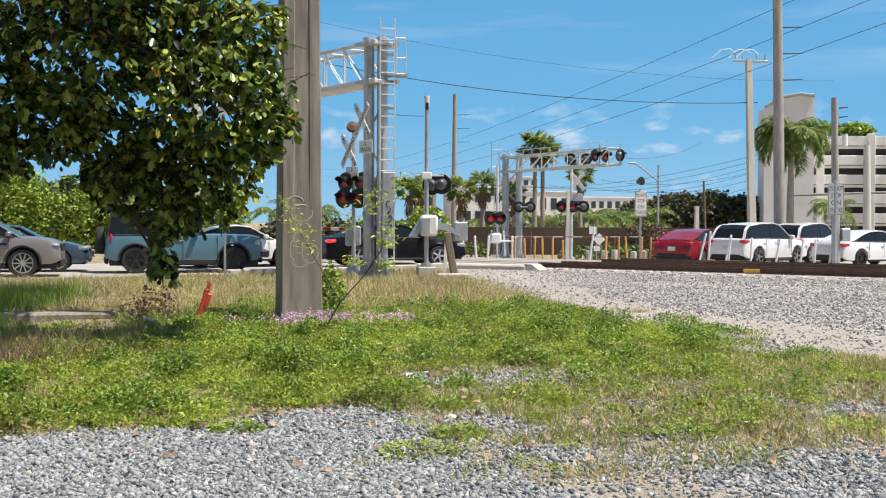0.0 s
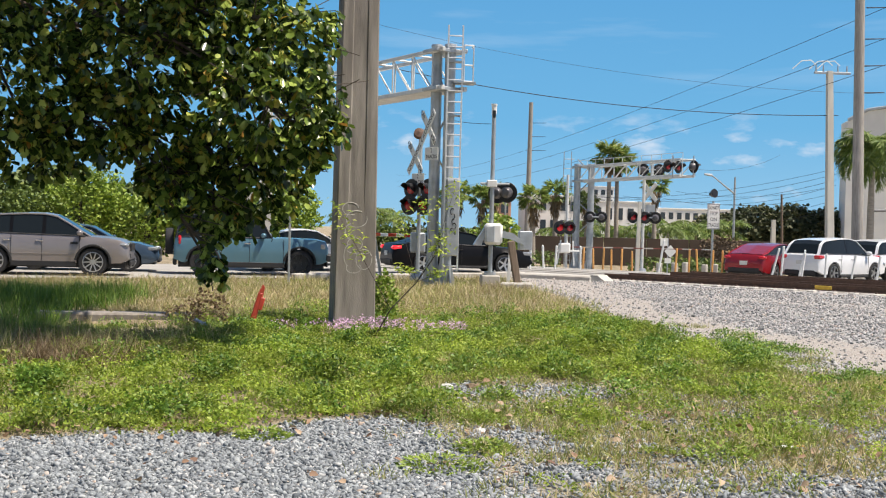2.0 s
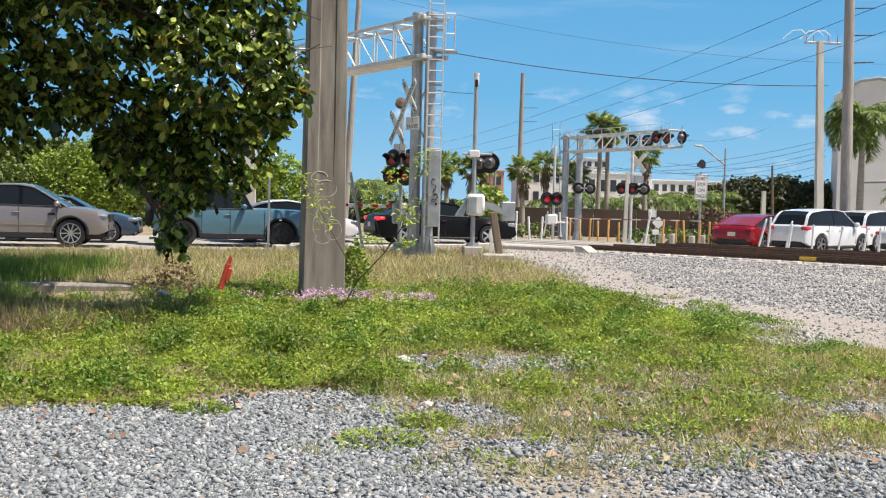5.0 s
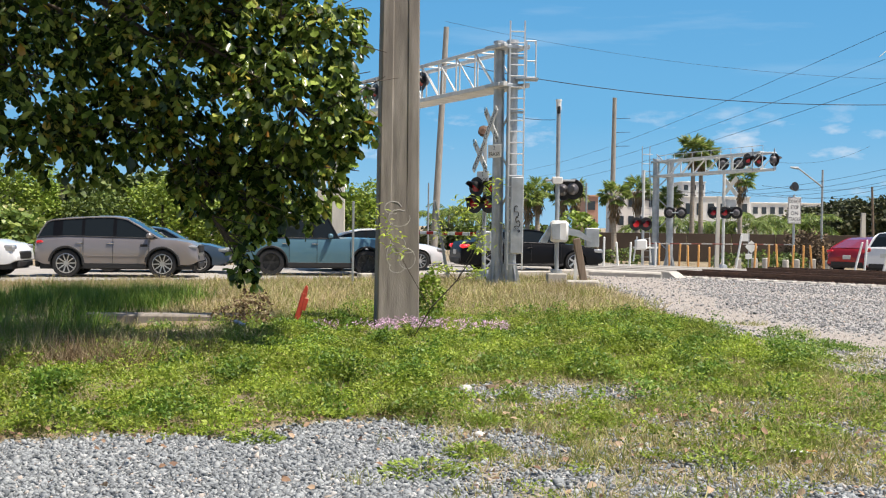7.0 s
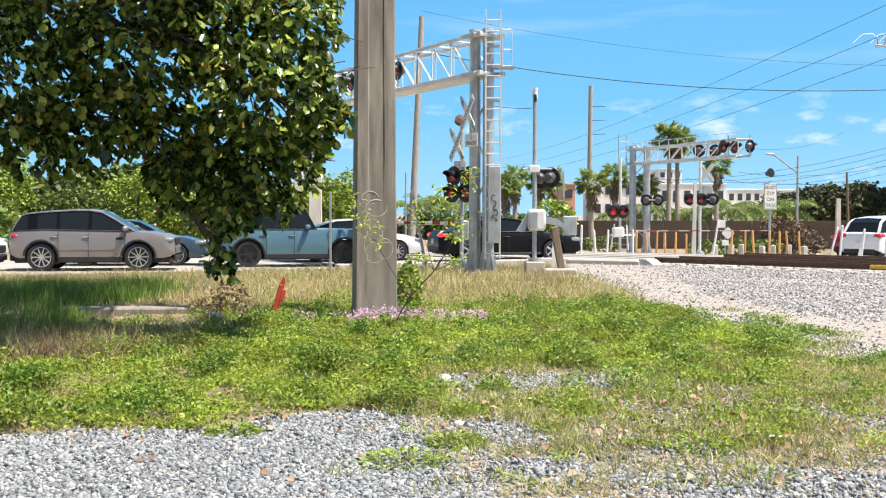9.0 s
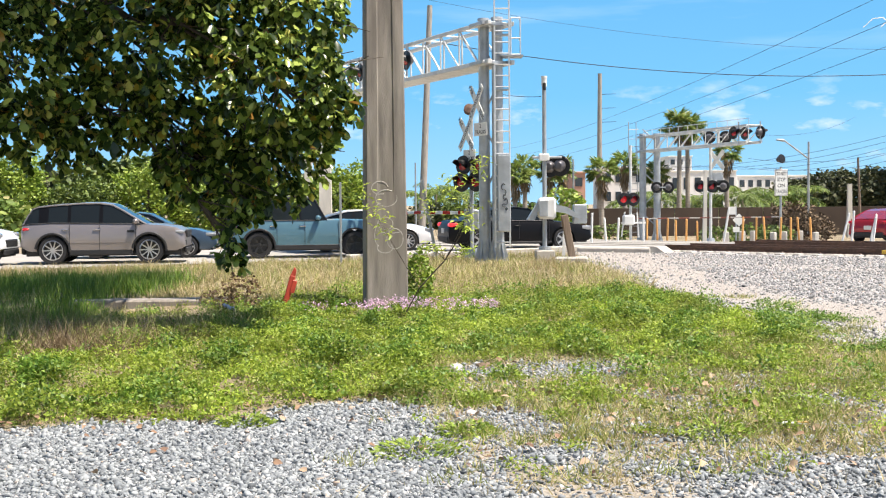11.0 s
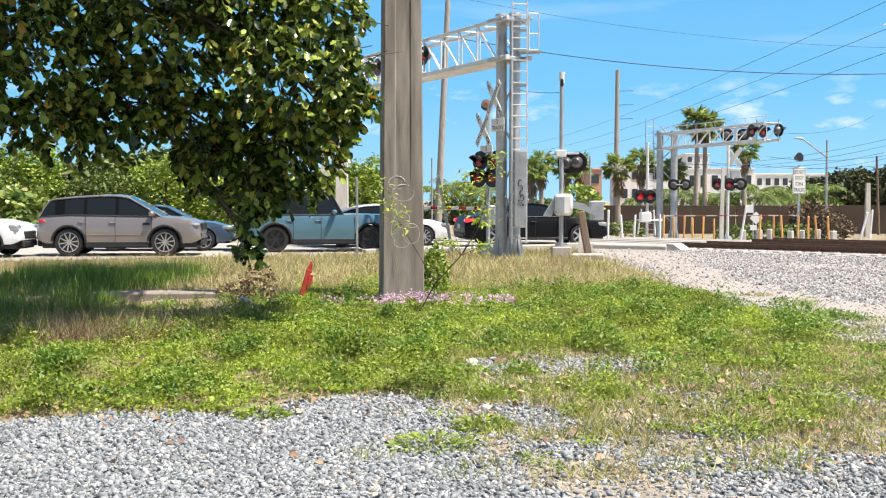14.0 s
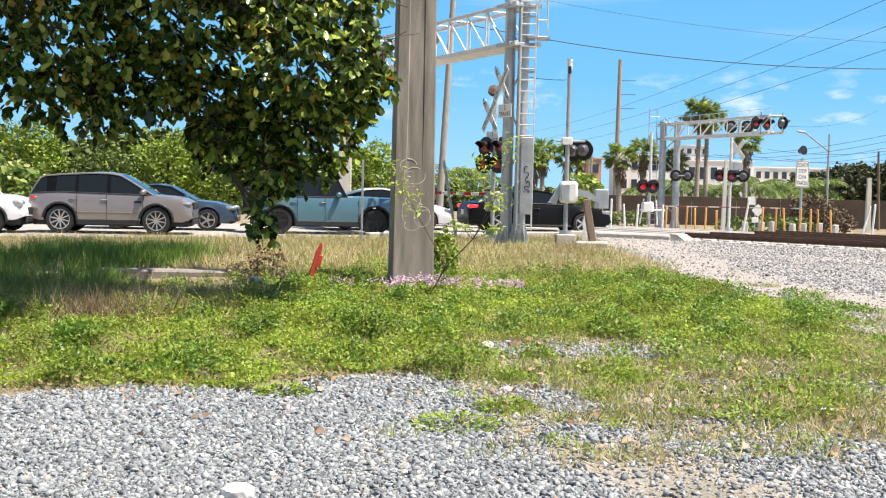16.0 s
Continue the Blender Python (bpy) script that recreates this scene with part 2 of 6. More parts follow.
# ---- mesh building ----
class Shape:
    """Vertices and faces of one mesh, gathered from simple solids."""

    def __init__(self):
        self.v, self.f = [], []

    def add(self, verts, faces, m=None):
        o = len(self.v)
        self.v += [tuple(m @ Vector(p)) for p in verts] if m else [tuple(p) for p in verts]
        self.f += [tuple(i + o for i in f) for f in faces]
        return self

    def box(self, c, s, m=None, ch=0.0):
        hx, hy, hz = s[0] / 2, s[1] / 2, s[2] / 2
        if ch <= 0:
            v = [(c[0] + a * hx, c[1] + b * hy, c[2] + d * hz) for d in (-1, 1) for b in (-1, 1) for a in (-1, 1)]
            return self.add(v, [(0, 2, 3, 1), (4, 5, 7, 6), (0, 1, 5, 4), (2, 6, 7, 3), (0, 4, 6, 2), (1, 3, 7, 5)], m)
        ch = min(ch, hx * 0.9, hy * 0.9, hz * 0.9)
        v, ix = [], {}
        for a in (-1, 1):
            for b in (-1, 1):
                for d in (-1, 1):
                    for ax in range(3):
                        p = [a * (hx - ch), b * (hy - ch), d * (hz - ch)]
                        p[ax] += (a, b, d)[ax] * ch
                        ix[a, b, d, ax] = len(v)
                        v.append((c[0] + p[0], c[1] + p[1], c[2] + p[2]))
        fs = []
        for ax in range(3):
            o1, o2 = (ax + 1) % 3, (ax + 2) % 3
            for s_ in (-1, 1):
                def key(u, w, k):
                    t = [0, 0, 0]
                    t[ax], t[o1], t[o2] = s_, u, w
                    return ix[t[0], t[1], t[2], k]
                q = [key(-1, -1, ax), key(1, -1, ax), key(1, 1, ax), key(-1, 1, ax)]
                fs.append(tuple(q if s_ > 0 else q[::-1]))
            for u in (-1, 1):
                for w in (-1, 1):
                    def ek(sgn, k):
                        t = [0, 0, 0]
                        t[ax], t[o1], t[o2] = sgn, u, w
                        return ix[t[0], t[1], t[2], k]
                    q = [ek(-1, o1), ek(1, o1), ek(1, o2), ek(-1, o2)]
                    fs.append(tuple(q if u * w < 0 else q[::-1]))
        for a in (-1, 1):
            for b in (-1, 1):
                for d in (-1, 1):
                    q = [ix[a, b, d, 0], ix[a, b, d, 1], ix[a, b, d, 2]]
                    fs.append(tuple(q if a * b * d > 0 else q[::-1]))
        return self.add(v, fs, m)

    def tube(self, p0, p1, r0, r1=None, n=8, caps=True):
        r1 = r0 if r1 is None else r1
        p0, p1 = Vector(p0), Vector(p1)
        q = (p1 - p0).to_track_quat("Z", "Y").to_matrix()
        v = []
        for p, r in ((p0, r0), (p1, r1)):
            for i in range(n):
                a = 2 * math.pi * i / n
                v.append(tuple(p + q @ Vector((r * math.cos(a), r * math.sin(a), 0))))
        f = [(i, (i + 1) % n, n + (i + 1) % n, n + i) for i in range(n)]
        if caps:
            f += [tuple(range(n))[::-1], tuple(range(n, 2 * n))]
        return self.add(v, f)

    def path(self, pts, r, n=6):
        """One continuous round tube along the points."""
        pts = [Vector(p) for p in pts]
        ring = []
        for i, p in enumerate(pts):
            d = pts[min(i + 1, len(pts) - 1)] - pts[max(i - 1, 0)]
            ref = Vector((0, 1, 0)) if abs(d.normalized().y) < 0.9 else Vector((1, 0, 0))
            u = d.cross(ref).normalized()
            w = d.cross(u).normalized()
            ring.append([tuple(p + u * r * math.cos(2 * math.pi * k / n) + w * r * math.sin(2 * math.pi * k / n)) for k in range(n)])
        self.grid(ring, close=True)
        o = len(self.v)
        return self.add(ring[0] + ring[-1], [tuple(range(n)), tuple(range(n, 2 * n))[::-1]])

    def prism(self, pts, y0, y1, m=None):
        """A polygon of (x, z) points, pulled from y0 to y1."""
        n = len(pts)
        v = [(x, y0, z) for x, z in pts] + [(x, y1, z) for x, z in pts]
        f = [(i, (i + 1) % n, n + (i + 1) % n, n + i) for i in range(n)] + [tuple(range(n))[::-1], tuple(range(n, 2 * n))]
        return self.add(v, f, m)

    def grid(self, rows, close=False):
        """Skin over rows of points."""
        n = len(rows[0])
        v = [p for r in rows for p in r]
        f = []
        for i in range(len(rows) - 1):
            for j in range(n if close else n - 1):
                k = (j + 1) % n
                f.append((i * n + j, i * n + k, (i + 1) * n + k, (i + 1) * n + j))
        return self.add(v, f)

    def revolve(self, profile, n=24, m=None):
        """(radius, height) pairs turned about z."""
        v = [(r * math.cos(2 * math.pi * i / n), r * math.sin(2 * math.pi * i / n), z) for r, z in profile for i in range(n)]
        f = [(k * n + i, k * n + (i + 1) % n, (k + 1) * n + (i + 1) % n, (k + 1) * n + i) for k in range(len(profile) - 1) for i in range(n)]
        return self.add(v, f, m)


def part(name, shape, material, parent=None, label="", smooth=False, m=None):
    me = bpy.data.meshes.new(name)
    me.from_pydata(shape.v, [], shape.f)
    me.materials.append(material)
    if smooth:
        me.polygons.foreach_set("use_smooth", [True] * len(me.polygons))
        me.set_sharp_from_angle(angle=radians(38))
    me.update()
    ob = new(name, me)
    if parent:
        ob.parent = parent
    if m:
        ob.matrix_basis = m
    return tagged(ob, label)


def raw_mesh(name, verts, faces, material, parent=None, smooth=False):
    me = bpy.data.meshes.new(name)
    me.from_pydata(verts, [], faces)
    me.materials.append(material)
    if smooth:
        me.polygons.foreach_set("use_smooth", [True] * len(me.polygons))
    me.update()
    ob = new(name, me)
    if parent:
        ob.parent = parent
    return ob


def thing(name, label, category, m=None, group=""):
    ob = new(name)
    ob.empty_display_size = 0.2
    if m:
        ob.matrix_basis = m
    return tagged(ob, label, category, group)


def text_mesh(body, size, width=None):
    """Letters of the built-in font as flat mesh data, centred, standing in the xz plane and facing -y."""
    cu = bpy.data.curves.new("letters", "FONT")
    cu.body, cu.size, cu.align_x, cu.align_y, cu.extrude = body, size, "CENTER", "CENTER", 0.002
    tmp = bpy.data.objects.new("letters", cu)
    scene.collection.objects.link(tmp)
    me = bpy.data.meshes.new_from_object(tmp.evaluated_get(bpy.context.evaluated_depsgraph_get()))
    bpy.data.objects.remove(tmp)
    k = 1.0
    xs = [v.co.x for v in me.vertices]
    if width and xs:
        k = width / (max(xs) - min(xs))
    me.transform(Matrix.Rotation(radians(90), 4, "X") @ Matrix.Diagonal((k, 1, 1, 1)))
    return me


def lettering(name, body, size, material, parent, m, width=None):
    me = text_mesh(body, size, width)
    me.materials.clear()
    me.materials.append(material)
    ob = new(name, me)
    ob.parent, ob.matrix_basis = parent, m
    return ob


# ---- ground ----
RAIL_A, RAIL_D = (7.58, 37.21), (-0.716, 0.698)  # a point on the near rail and the track's direction
RAIL_N = (0.698, 0.716)  # across the track, away from the weeds


def smooth01(a, b, x):
    t = min(1, max(0, (x - a) / (b - a)))
    return t * t * (3 - 2 * t)


def track_off(x, y):
    return (x - RAIL_A[0]) * RAIL_N[0] + (y - RAIL_A[1]) * RAIL_N[1]


NEAR_EDGE = [(-140, -30), (-60, 10), (-30, 23), (-12, 30.4), (-2.7, 34.6), (3, 37.6), (7, 39.2), (14, 40.6), (21, 42.6), (60, 68), (140, 122)]
FAR_EDGE = [(-140, -10), (-60, 28), (-30, 36), (-12, 42.0), (-3, 46.5), (6, 51), (20, 58), (60, 86), (140, 140)]


def along(line, x):
    for (x0, y0), (x1, y1) in zip(line[:-1], line[1:]):
        if x <= x1:
            return y0 + (y1 - y0) * (x - x0) / (x1 - x0)
    return line[-1][1]


def ground_z(x, y):
    h = -0.5 * smooth01(47, 62, y - 0.25 * max(0, x - 20))
    s = track_off(x, y)
    h += 0.08 * smooth01(-6, -1.5, s) * (1 - smooth01(8, 13, s))
    h -= 0.11 * smooth01(7.0, 9.0, s) * smooth01(8, 12, x)
    if y < 30:
        h += 0.03 * noise.noise(Vector((x * 0.6, y * 0.6, 0))) * smooth01(4, 8, y)
    if 11 < y < 30 and x < 5:
        h += 0.02 * smooth01(11, 14, y) * (1 - smooth01(20, 29, y)) * (1 - smooth01(2, 5, x))
    if -9 < x < -2 and 15 < y < 20:  # shallow ditch before the headwall
        h -= 0.36 * smooth01(17.7, 18.6, y) * (1 - smooth01(18.9, 19.4, y)) * smooth01(-2.7, -3.5, x) * smooth01(-8.5, -7, x)
    return h


def gravel_amount(x, y):
    """1 on the loose grey stone, 0 in the weeds."""
    n = 0.55 * noise.noise(Vector((x * 0.9, y * 0.9, 3))) + 0.25 * noise.noise(Vector((x * 2.7, y * 2.7, 5)))
    near = smooth01(0.35, -0.35, y - (9.75 + 0.42 * min(x, 0) + n * 0.7)) * smooth01(0.5, -0.2, x + 0.3 - 0.22 * (9.9 - y) + n * 0.5)
    strip = math.exp(-((y - (11.3 + 0.1 * x)) / 0.55) ** 2) * smooth01(-0.1, 0.4, x) * smooth01(3.4, 1.4, x + n)
    mixed = smooth01(-0.3, 0.6, x) * smooth01(11.2, 10.0, y) * smooth01(-0.02, 0.36, n) * 0.9
    bottom = smooth01(7.75, 7.2, y + n * 0.7) * (0.35 + 0.5 * smooth01(1.2, 1.9, x + n) + 0.5 * smooth01(0.0, -0.6, x))
    edge = 4.55 + 0.5 * n + 0.25 * math.sin(y * 0.5)
    track = smooth01(edge - 0.3, edge + 0.3, x) * smooth01(12.2, 13.6, y - (x - 5) * 0.10 + n)
    return min(1.0, max(near, strip * 0.9, mixed, bottom, track))


def sand_amount(x, y):
    n = 0.4 * noise.noise(Vector((x * 0.8, y * 0.8, 9)))
    edge = 4.75 + 0.25 * math.sin(y * 0.5) + 0.8 * smooth01(21, 14, y)
    band = smooth01(edge - 0.2, edge + 0.2, x + n * 0.5) * smooth01(edge + 2.2, edge + 1.2, x + n + max(0, 18 - y) * -0.2) * smooth01(12.0, 13.4, y)
    mid = 0.7 * math.exp(-((track_off(x, y) + 5.0 + n) / 0.7) ** 2) * smooth01(6, 8, x)
    apron = smooth01(4.0, 5.2, x) * smooth01(29.5, 32, y) * (1 if track_off(x, y) < -1.5 else 0) * smooth01(9, 6, x)
    return min(1.0, max(band, mid, apron))


def axis(points):
    out = []
    for a, b, step in points:
        k = max(1, round((b - a) / step))
        out += [a + (b - a) * i / k for i in range(k)]
    return out + [points[-1][1]]


def build_ground():
    xs = axis([(-1600, -200, 200), (-200, -40, 20), (-40, -12, 2), (-12, -6, 0.5), (-6, 8, 0.14), (8, 20, 0.4), (20, 60, 4), (60, 200, 20), (200, 1600, 200)])
    ys = axis([(-400, -40, 60), (-40, 0, 5), (0, 6, 1), (6, 16, 0.12), (16, 36, 0.22), (36, 64, 1.5), (64, 200, 12), (200, 2400, 200)])
    verts = [(x, y, ground_z(x, y)) for y in ys for x in xs]
    w = len(xs)
    faces = [(j * w + i, j * w + i + 1, (j + 1) * w + i + 1, (j + 1) * w + i) for j in range(len(ys) - 1) for i in range(w - 1)]
    m = bpy.data.materials.new("ground_soil")
    m.use_nodes = True
    nodes, links = m.node_tree.nodes, m.node_tree.links
    bsdf = nodes["Principled BSDF"]
    bsdf.inputs["Roughness"].default_value = 0.95
    tc = nodes.new("ShaderNodeTexCoord")

    def tex(kind, scale, detail=5):
        node = nodes.new(kind)
        node.inputs["Scale"].default_value = scale
        if "Detail" in node.inputs:
            node.inputs["Detail"].default_value = detail
        links.new(tc.outputs["Object"], node.inputs["Vector"])
        return node

    def ramp(sock, stops):
        r = nodes.new("ShaderNodeValToRGB")
        while len(r.color_ramp.elements) < len(stops):
            r.color_ramp.elements.new(0.5)
        for e, (p, c) in zip(r.color_ramp.elements, stops):
            e.position, e.color = p, (*c, 1)
        links.new(sock, r.inputs[0])
        return r.outputs[0]

    def mix(fac, a, b):
        node = nodes.new("ShaderNodeMix")
        node.data_type = "RGBA"
        links.new(fac, node.inputs[0]), links.new(a, node.inputs[6]), links.new(b, node.inputs[7])
        return node.outputs[2]

    soil = ramp(tex("ShaderNodeTexNoise", 1.3, 8).outputs["Fac"], [(0.3, (0.14, 0.12, 0.06)), (0.5, (0.30, 0.24, 0.15)), (0.68, (0.44, 0.36, 0.25))])
    cells = tex("ShaderNodeTexVoronoi", 34)
    stones = ramp(cells.outputs["Color"], [(0.0, (0.10, 0.10, 0.10)), (0.4, (0.26, 0.255, 0.245)), (0.8, (0.38, 0.37, 0.35)), (1.0, (0.48, 0.465, 0.44))])
    sand = ramp(tex("ShaderNodeTexNoise", 9, 8).outputs["Fac"], [(0.3, (0.34, 0.30, 0.26)), (0.7, (0.47, 0.43, 0.385))])
    ag, asd = nodes.new("ShaderNodeAttribute"), nodes.new("ShaderNodeAttribute")
    ag.attribute_name, asd.attribute_name = "gravel", "sand"
    c = mix(ag.outputs["Fac"], soil, stones)
    c = mix(asd.outputs["Fac"], c, sand)
    links.new(c, bsdf.inputs["Base Color"])
    bp = nodes.new("ShaderNodeBump")
    bp.inputs["Strength"].default_value, bp.inputs["Distance"].default_value = 0.7, 0.03
    links.new(cells.outputs["Distance"], bp.inputs["Height"])
    links.new(bp.outputs[0], bsdf.inputs["Normal"])
    ob = raw_mesh("ground", verts, faces, m, smooth=True)
    for name, fn in (("gravel", gravel_amount), ("sand", sand_amount)):
        at = ob.data.attributes.new(name, "FLOAT", "POINT")
        at.data.foreach_set("value", [fn(x, y) if -12 < x < 40 and 5 < y < 60 else 0.0 for x, y, _ in verts])
    return tagged(ob, "sandy soil with weeds and grey crushed stone", "ground", kind="structure")


build_ground()


def ribbon(name, near, far, z, material, label, step=2.0, x0=-140, x1=140, kind="structure", category="road"):
    k = round((x1 - x0) / step)
    rows = []
    for i in range(k + 1):
        x = x0 + (x1 - x0) * i / k
        a, b = along(near, x), along(far, x)
        rows.append([(x, a + (b - a) * j / 6, ground_z(x, a + (b - a) * j / 6) + z) for j in range(7)])
    s = Shape().grid([r[::-1] for r in rows])
    return tagged(part(name, s, material), label, category, kind=kind)


ribbon("road", NEAR_EDGE, FAR_EDGE, 0.03, M_ASPHALT, "sunlit worn grey asphalt road at the crossing")


# ---- railway ----
def rail_shape(length):
    prof = [(-0.07, 0), (0.07, 0), (0.07, 0.014), (0.013, 0.03), (0.013, 0.125), (0.037, 0.138), (0.037, 0.172), (-0.037, 0.172), (-0.037, 0.138), (-0.013, 0.125), (-0.013, 0.03), (-0.07, 0.014)]
    return Shape().prism(prof, 0, length)


def railway_track(offset, length, label):
    yaw = math.degrees(math.atan2(-RAIL_D[1], -RAIL_D[0])) - 90  # the rails run towards the camera's side, away from the road
    x, y = RAIL_A[0] + offset * RAIL_N[0], RAIL_A[1] + offset * RAIL_N[1]
    top = thing("railway_track", label, "railway track", pose(x, y, 0.08, 0, 0, yaw))
    data = rail_shape(length)
    for dx in (0, -1.505):
        part("rail", data, M_RUSTY_STEEL, top, "rust-brown steel rail", m=pose(dx, 0, 0.055))
    tie = Shape().box((-0.75, 0, 0.0), (2.3, 0.22, 0.11), ch=0.025)
    tie.box((-0.75, 0, -0.07), (2.36, 0.26, 0.1))
    first = part("sleeper", tie, M_TIE, top, m=pose(0, 0.5, 0))
    clip = Shape()
    clip.box((0, 0, 0.07), (0.09, 0.07, 0.045), ch=0.012)
    places = (-0.1, 0.1, -1.405, -1.605)
    c0 = part("rail_clip", clip, M_RUSTY_STEEL, first, m=pose(places[0], 0, 0))
    for dx in places[1:]:
        cl = new("rail_clip", c0.data)
        cl.parent, cl.matrix_basis = first, pose(dx, 0, 0)
    k = int(length / 0.6)
    for i in range(1, k):
        ob = new("sleeper", first.data)
        ob.parent, ob.matrix_basis = top, pose(random.uniform(-.02, .02), 0.5 + i * 0.6, random.uniform(-.006, .004), 0, 0, random.uniform(-.7, .7))
        for dx in places:
            cl = new("rail_clip", c0.data)
            cl.parent, cl.matrix_basis = ob, pose(dx, 0, 0)
    return top


track = railway_track(0.0, 46.0, "single railway track with rusty rails on concrete sleepers")
part("rail_joint", Shape().box((0.045, 7.35, 0.14), (0.03, 0.5, 0.11), ch=0.01), M_YELLOW, track, "yellow-painted joint bar")
railway_track(4.4, 60.0, "second railway track with rusty rails beyond the first")


def crossing_panel():
    """Concrete road panels between and beside the rails."""
    yaw = math.degrees(math.atan2(RAIL_D[1], RAIL_D[0]))
    for off in (0.0, 4.4):
        p = thing("grade_crossing", "concrete grade crossing surface set between the rails", "grade crossing",
                  pose(RAIL_A[0] + off * RAIL_N[0], RAIL_A[1] + off * RAIL_N[1], 0.0, 0, 0, yaw))
        for j, (a, w) in enumerate(((0.75, 0.62), (-0.75, 1.28), (-2.2, 0.62))):
            for i in range(6):
                part("panel", Shape().box((0.9 + i * 2.3, a, 0.045), (2.27, w, 0.24), ch=0.015), M_ASPHALT, p)


crossing_panel()
# concrete apron and kerb piece at the track's end
ap = thing("concrete_apron", "broken concrete apron at the end of the rails", "concrete slab", pose(6.1, 37.3, 0, 0, 0, -35))
part("slab", Shape().box((0, 0, 0.1), (2.6, 1.0, 0.26), ch=0.04), M_CONC_LIGHT, ap)
part("wedge", Shape().prism([(1.3, 0), (1.9, 0), (1.5, 0.27), (1.25, 0.27)], -0.45, 0.3), M_CONC_LIGHT, ap)
kerb = thing("kerb", "pale concrete kerb along the road", "kerb")
kx = [-2.5 + i * 1.5 for i in range(6)]
for a, b in zip(kx[:-1], kx[1:]):
    ya, yb = along(NEAR_EDGE, a) - 0.3, along(NEAR_EDGE, b) - 0.3
    d = Vector((b - a, yb - ya, 0))
    part("kerb_stone", Shape().box((0, 0, 0.08), (d.length - 0.02, 0.3, 0.22), ch=0.03), M_CONC_LIGHT, kerb, m=pose((a + b) / 2, (ya + yb) / 2, ground_z(a, ya), 0, 0, math.degrees(math.atan2(d.y, d.x))))


# ---- concrete pole ----
def concrete_pole():
    p = thing("concrete_utility_pole", "tall stained grey concrete utility pole in weeds", "utility pole", pose(-0.735, 18.5, -0.1, 0, 0, 8))
    rows = []
    for i in range(15):
        z = 13.0 * i / 14
        h = 0.335 - 0.0082 * z
        g = 0.014 if 2.6 < z < 12 else 0.0
        ring = [(-h + .02, -h), (-h * .42, -h), (-h * .36, -h + g), (h * .36, -h + g), (h * .42, -h), (h - .02, -h), (h, -h + .02), (h, h - .02), (h - .02, h), (-h + .02, h), (-h, h - .02), (-h, -h + .02)]
        rows.append([(x, y, z) for x, y in ring])
    s = Shape().grid([r for r in rows], close=True)
    s.add(rows[-1], [tuple(range(12))])
    part("shaft", s, M_CONC, p)
    g = Shape()
    rnd = random.Random(4)

    def scrawl(cx, cz, rx, rz, a0, a1, n=16):
        pts = [(cx + rx * math.cos(radians(a0 + (a1 - a0) * i / n)), -0.3275 + 0.0082 * cz, cz + rz * math.sin(radians(a0 + (a1 - a0) * i / n))) for i in range(n + 1)]
        g.path(pts, 0.0105, 6)
    for cx, cz, rx, rz, a0, a1 in ((-.10, 2.02, .13, .10, 10, 300), (.0, 1.86, .17, .13, 60, 380), (-.09, 1.66, .09, .12, 90, 330), (-.02, 1.46, .12, .1, -60, 220), (-.11, 1.28, .08, .17, 30, 260), (.13, 1.22, .13, .16, 20, 372), (-.03, 1.08, .12, .08, 150, 400), (.06, 1.36, .2, .05, 180, 330)):
        scrawl(cx, cz, rx, rz, a0, a1)
    part("scrawl", g, M_SCRAWL, p, "pale looping spray-paint scrawl")
    return p


concrete_pole()


# ---- crossing signals ----
def flasher(parent, m, lens_mat, back=False):
    """One round lamp: dark target disc, hood, lens and lamp cup. It faces -y."""
    f = part("signal_lamp", Shape().revolve([(0.0, 0.0), (0.29, 0.0), (0.30, 0.012), (0.29, 0.024), (0.0, 0.024)], 24, Matrix.Rotation(radians(90), 4, "X")), M_BLACK, parent, "round black lamp target", m=m)
    part("lens", Shape().revolve([(0.0, 0.075), (0.09, 0.068), (0.15, 0.04), (0.152, 0.024)], 20, Matrix.Rotation(radians(90), 4, "X")), lens_mat, f, smooth=True)
    hood = []
    for y in (0.024, 0.34):
        hood.append([(0.17 * math.cos(radians(a)), -y, 0.17 * math.sin(radians(a))) for a in (range(-35, 216, 18) if y < 0.1 else range(20, 161, 10))][:14])
    n = min(len(hood[0]), len(hood[1]))
    part("hood", Shape().grid([hood[0][:n], hood[1][:n]]), M_BLACK, f)
    part("lamp_cup", Shape().revolve([(0.17, 0.0), (0.17, -0.1), (0.1, -0.19), (0.0, -0.2)], 18, Matrix.Rotation(radians(90), 4, "X")), M_CLEAR_LENS if back else M_BLACK, f, smooth=True)
    return f


def flasher_pair(parent, m, lens, gap=0.76, back=False):
    arm = part("lamp_arm", Shape().tube((-gap / 2, 0.12, 0), (gap / 2, 0.12, 0), 0.03), M_GALV, parent, m=m)
    lenses = lens if isinstance(lens, tuple) else (lens, lens)
    for s, lm in zip((-1, 1), lenses):
        flasher(arm, pose(s * gap / 2, 0, 0), lm, back)
    return arm


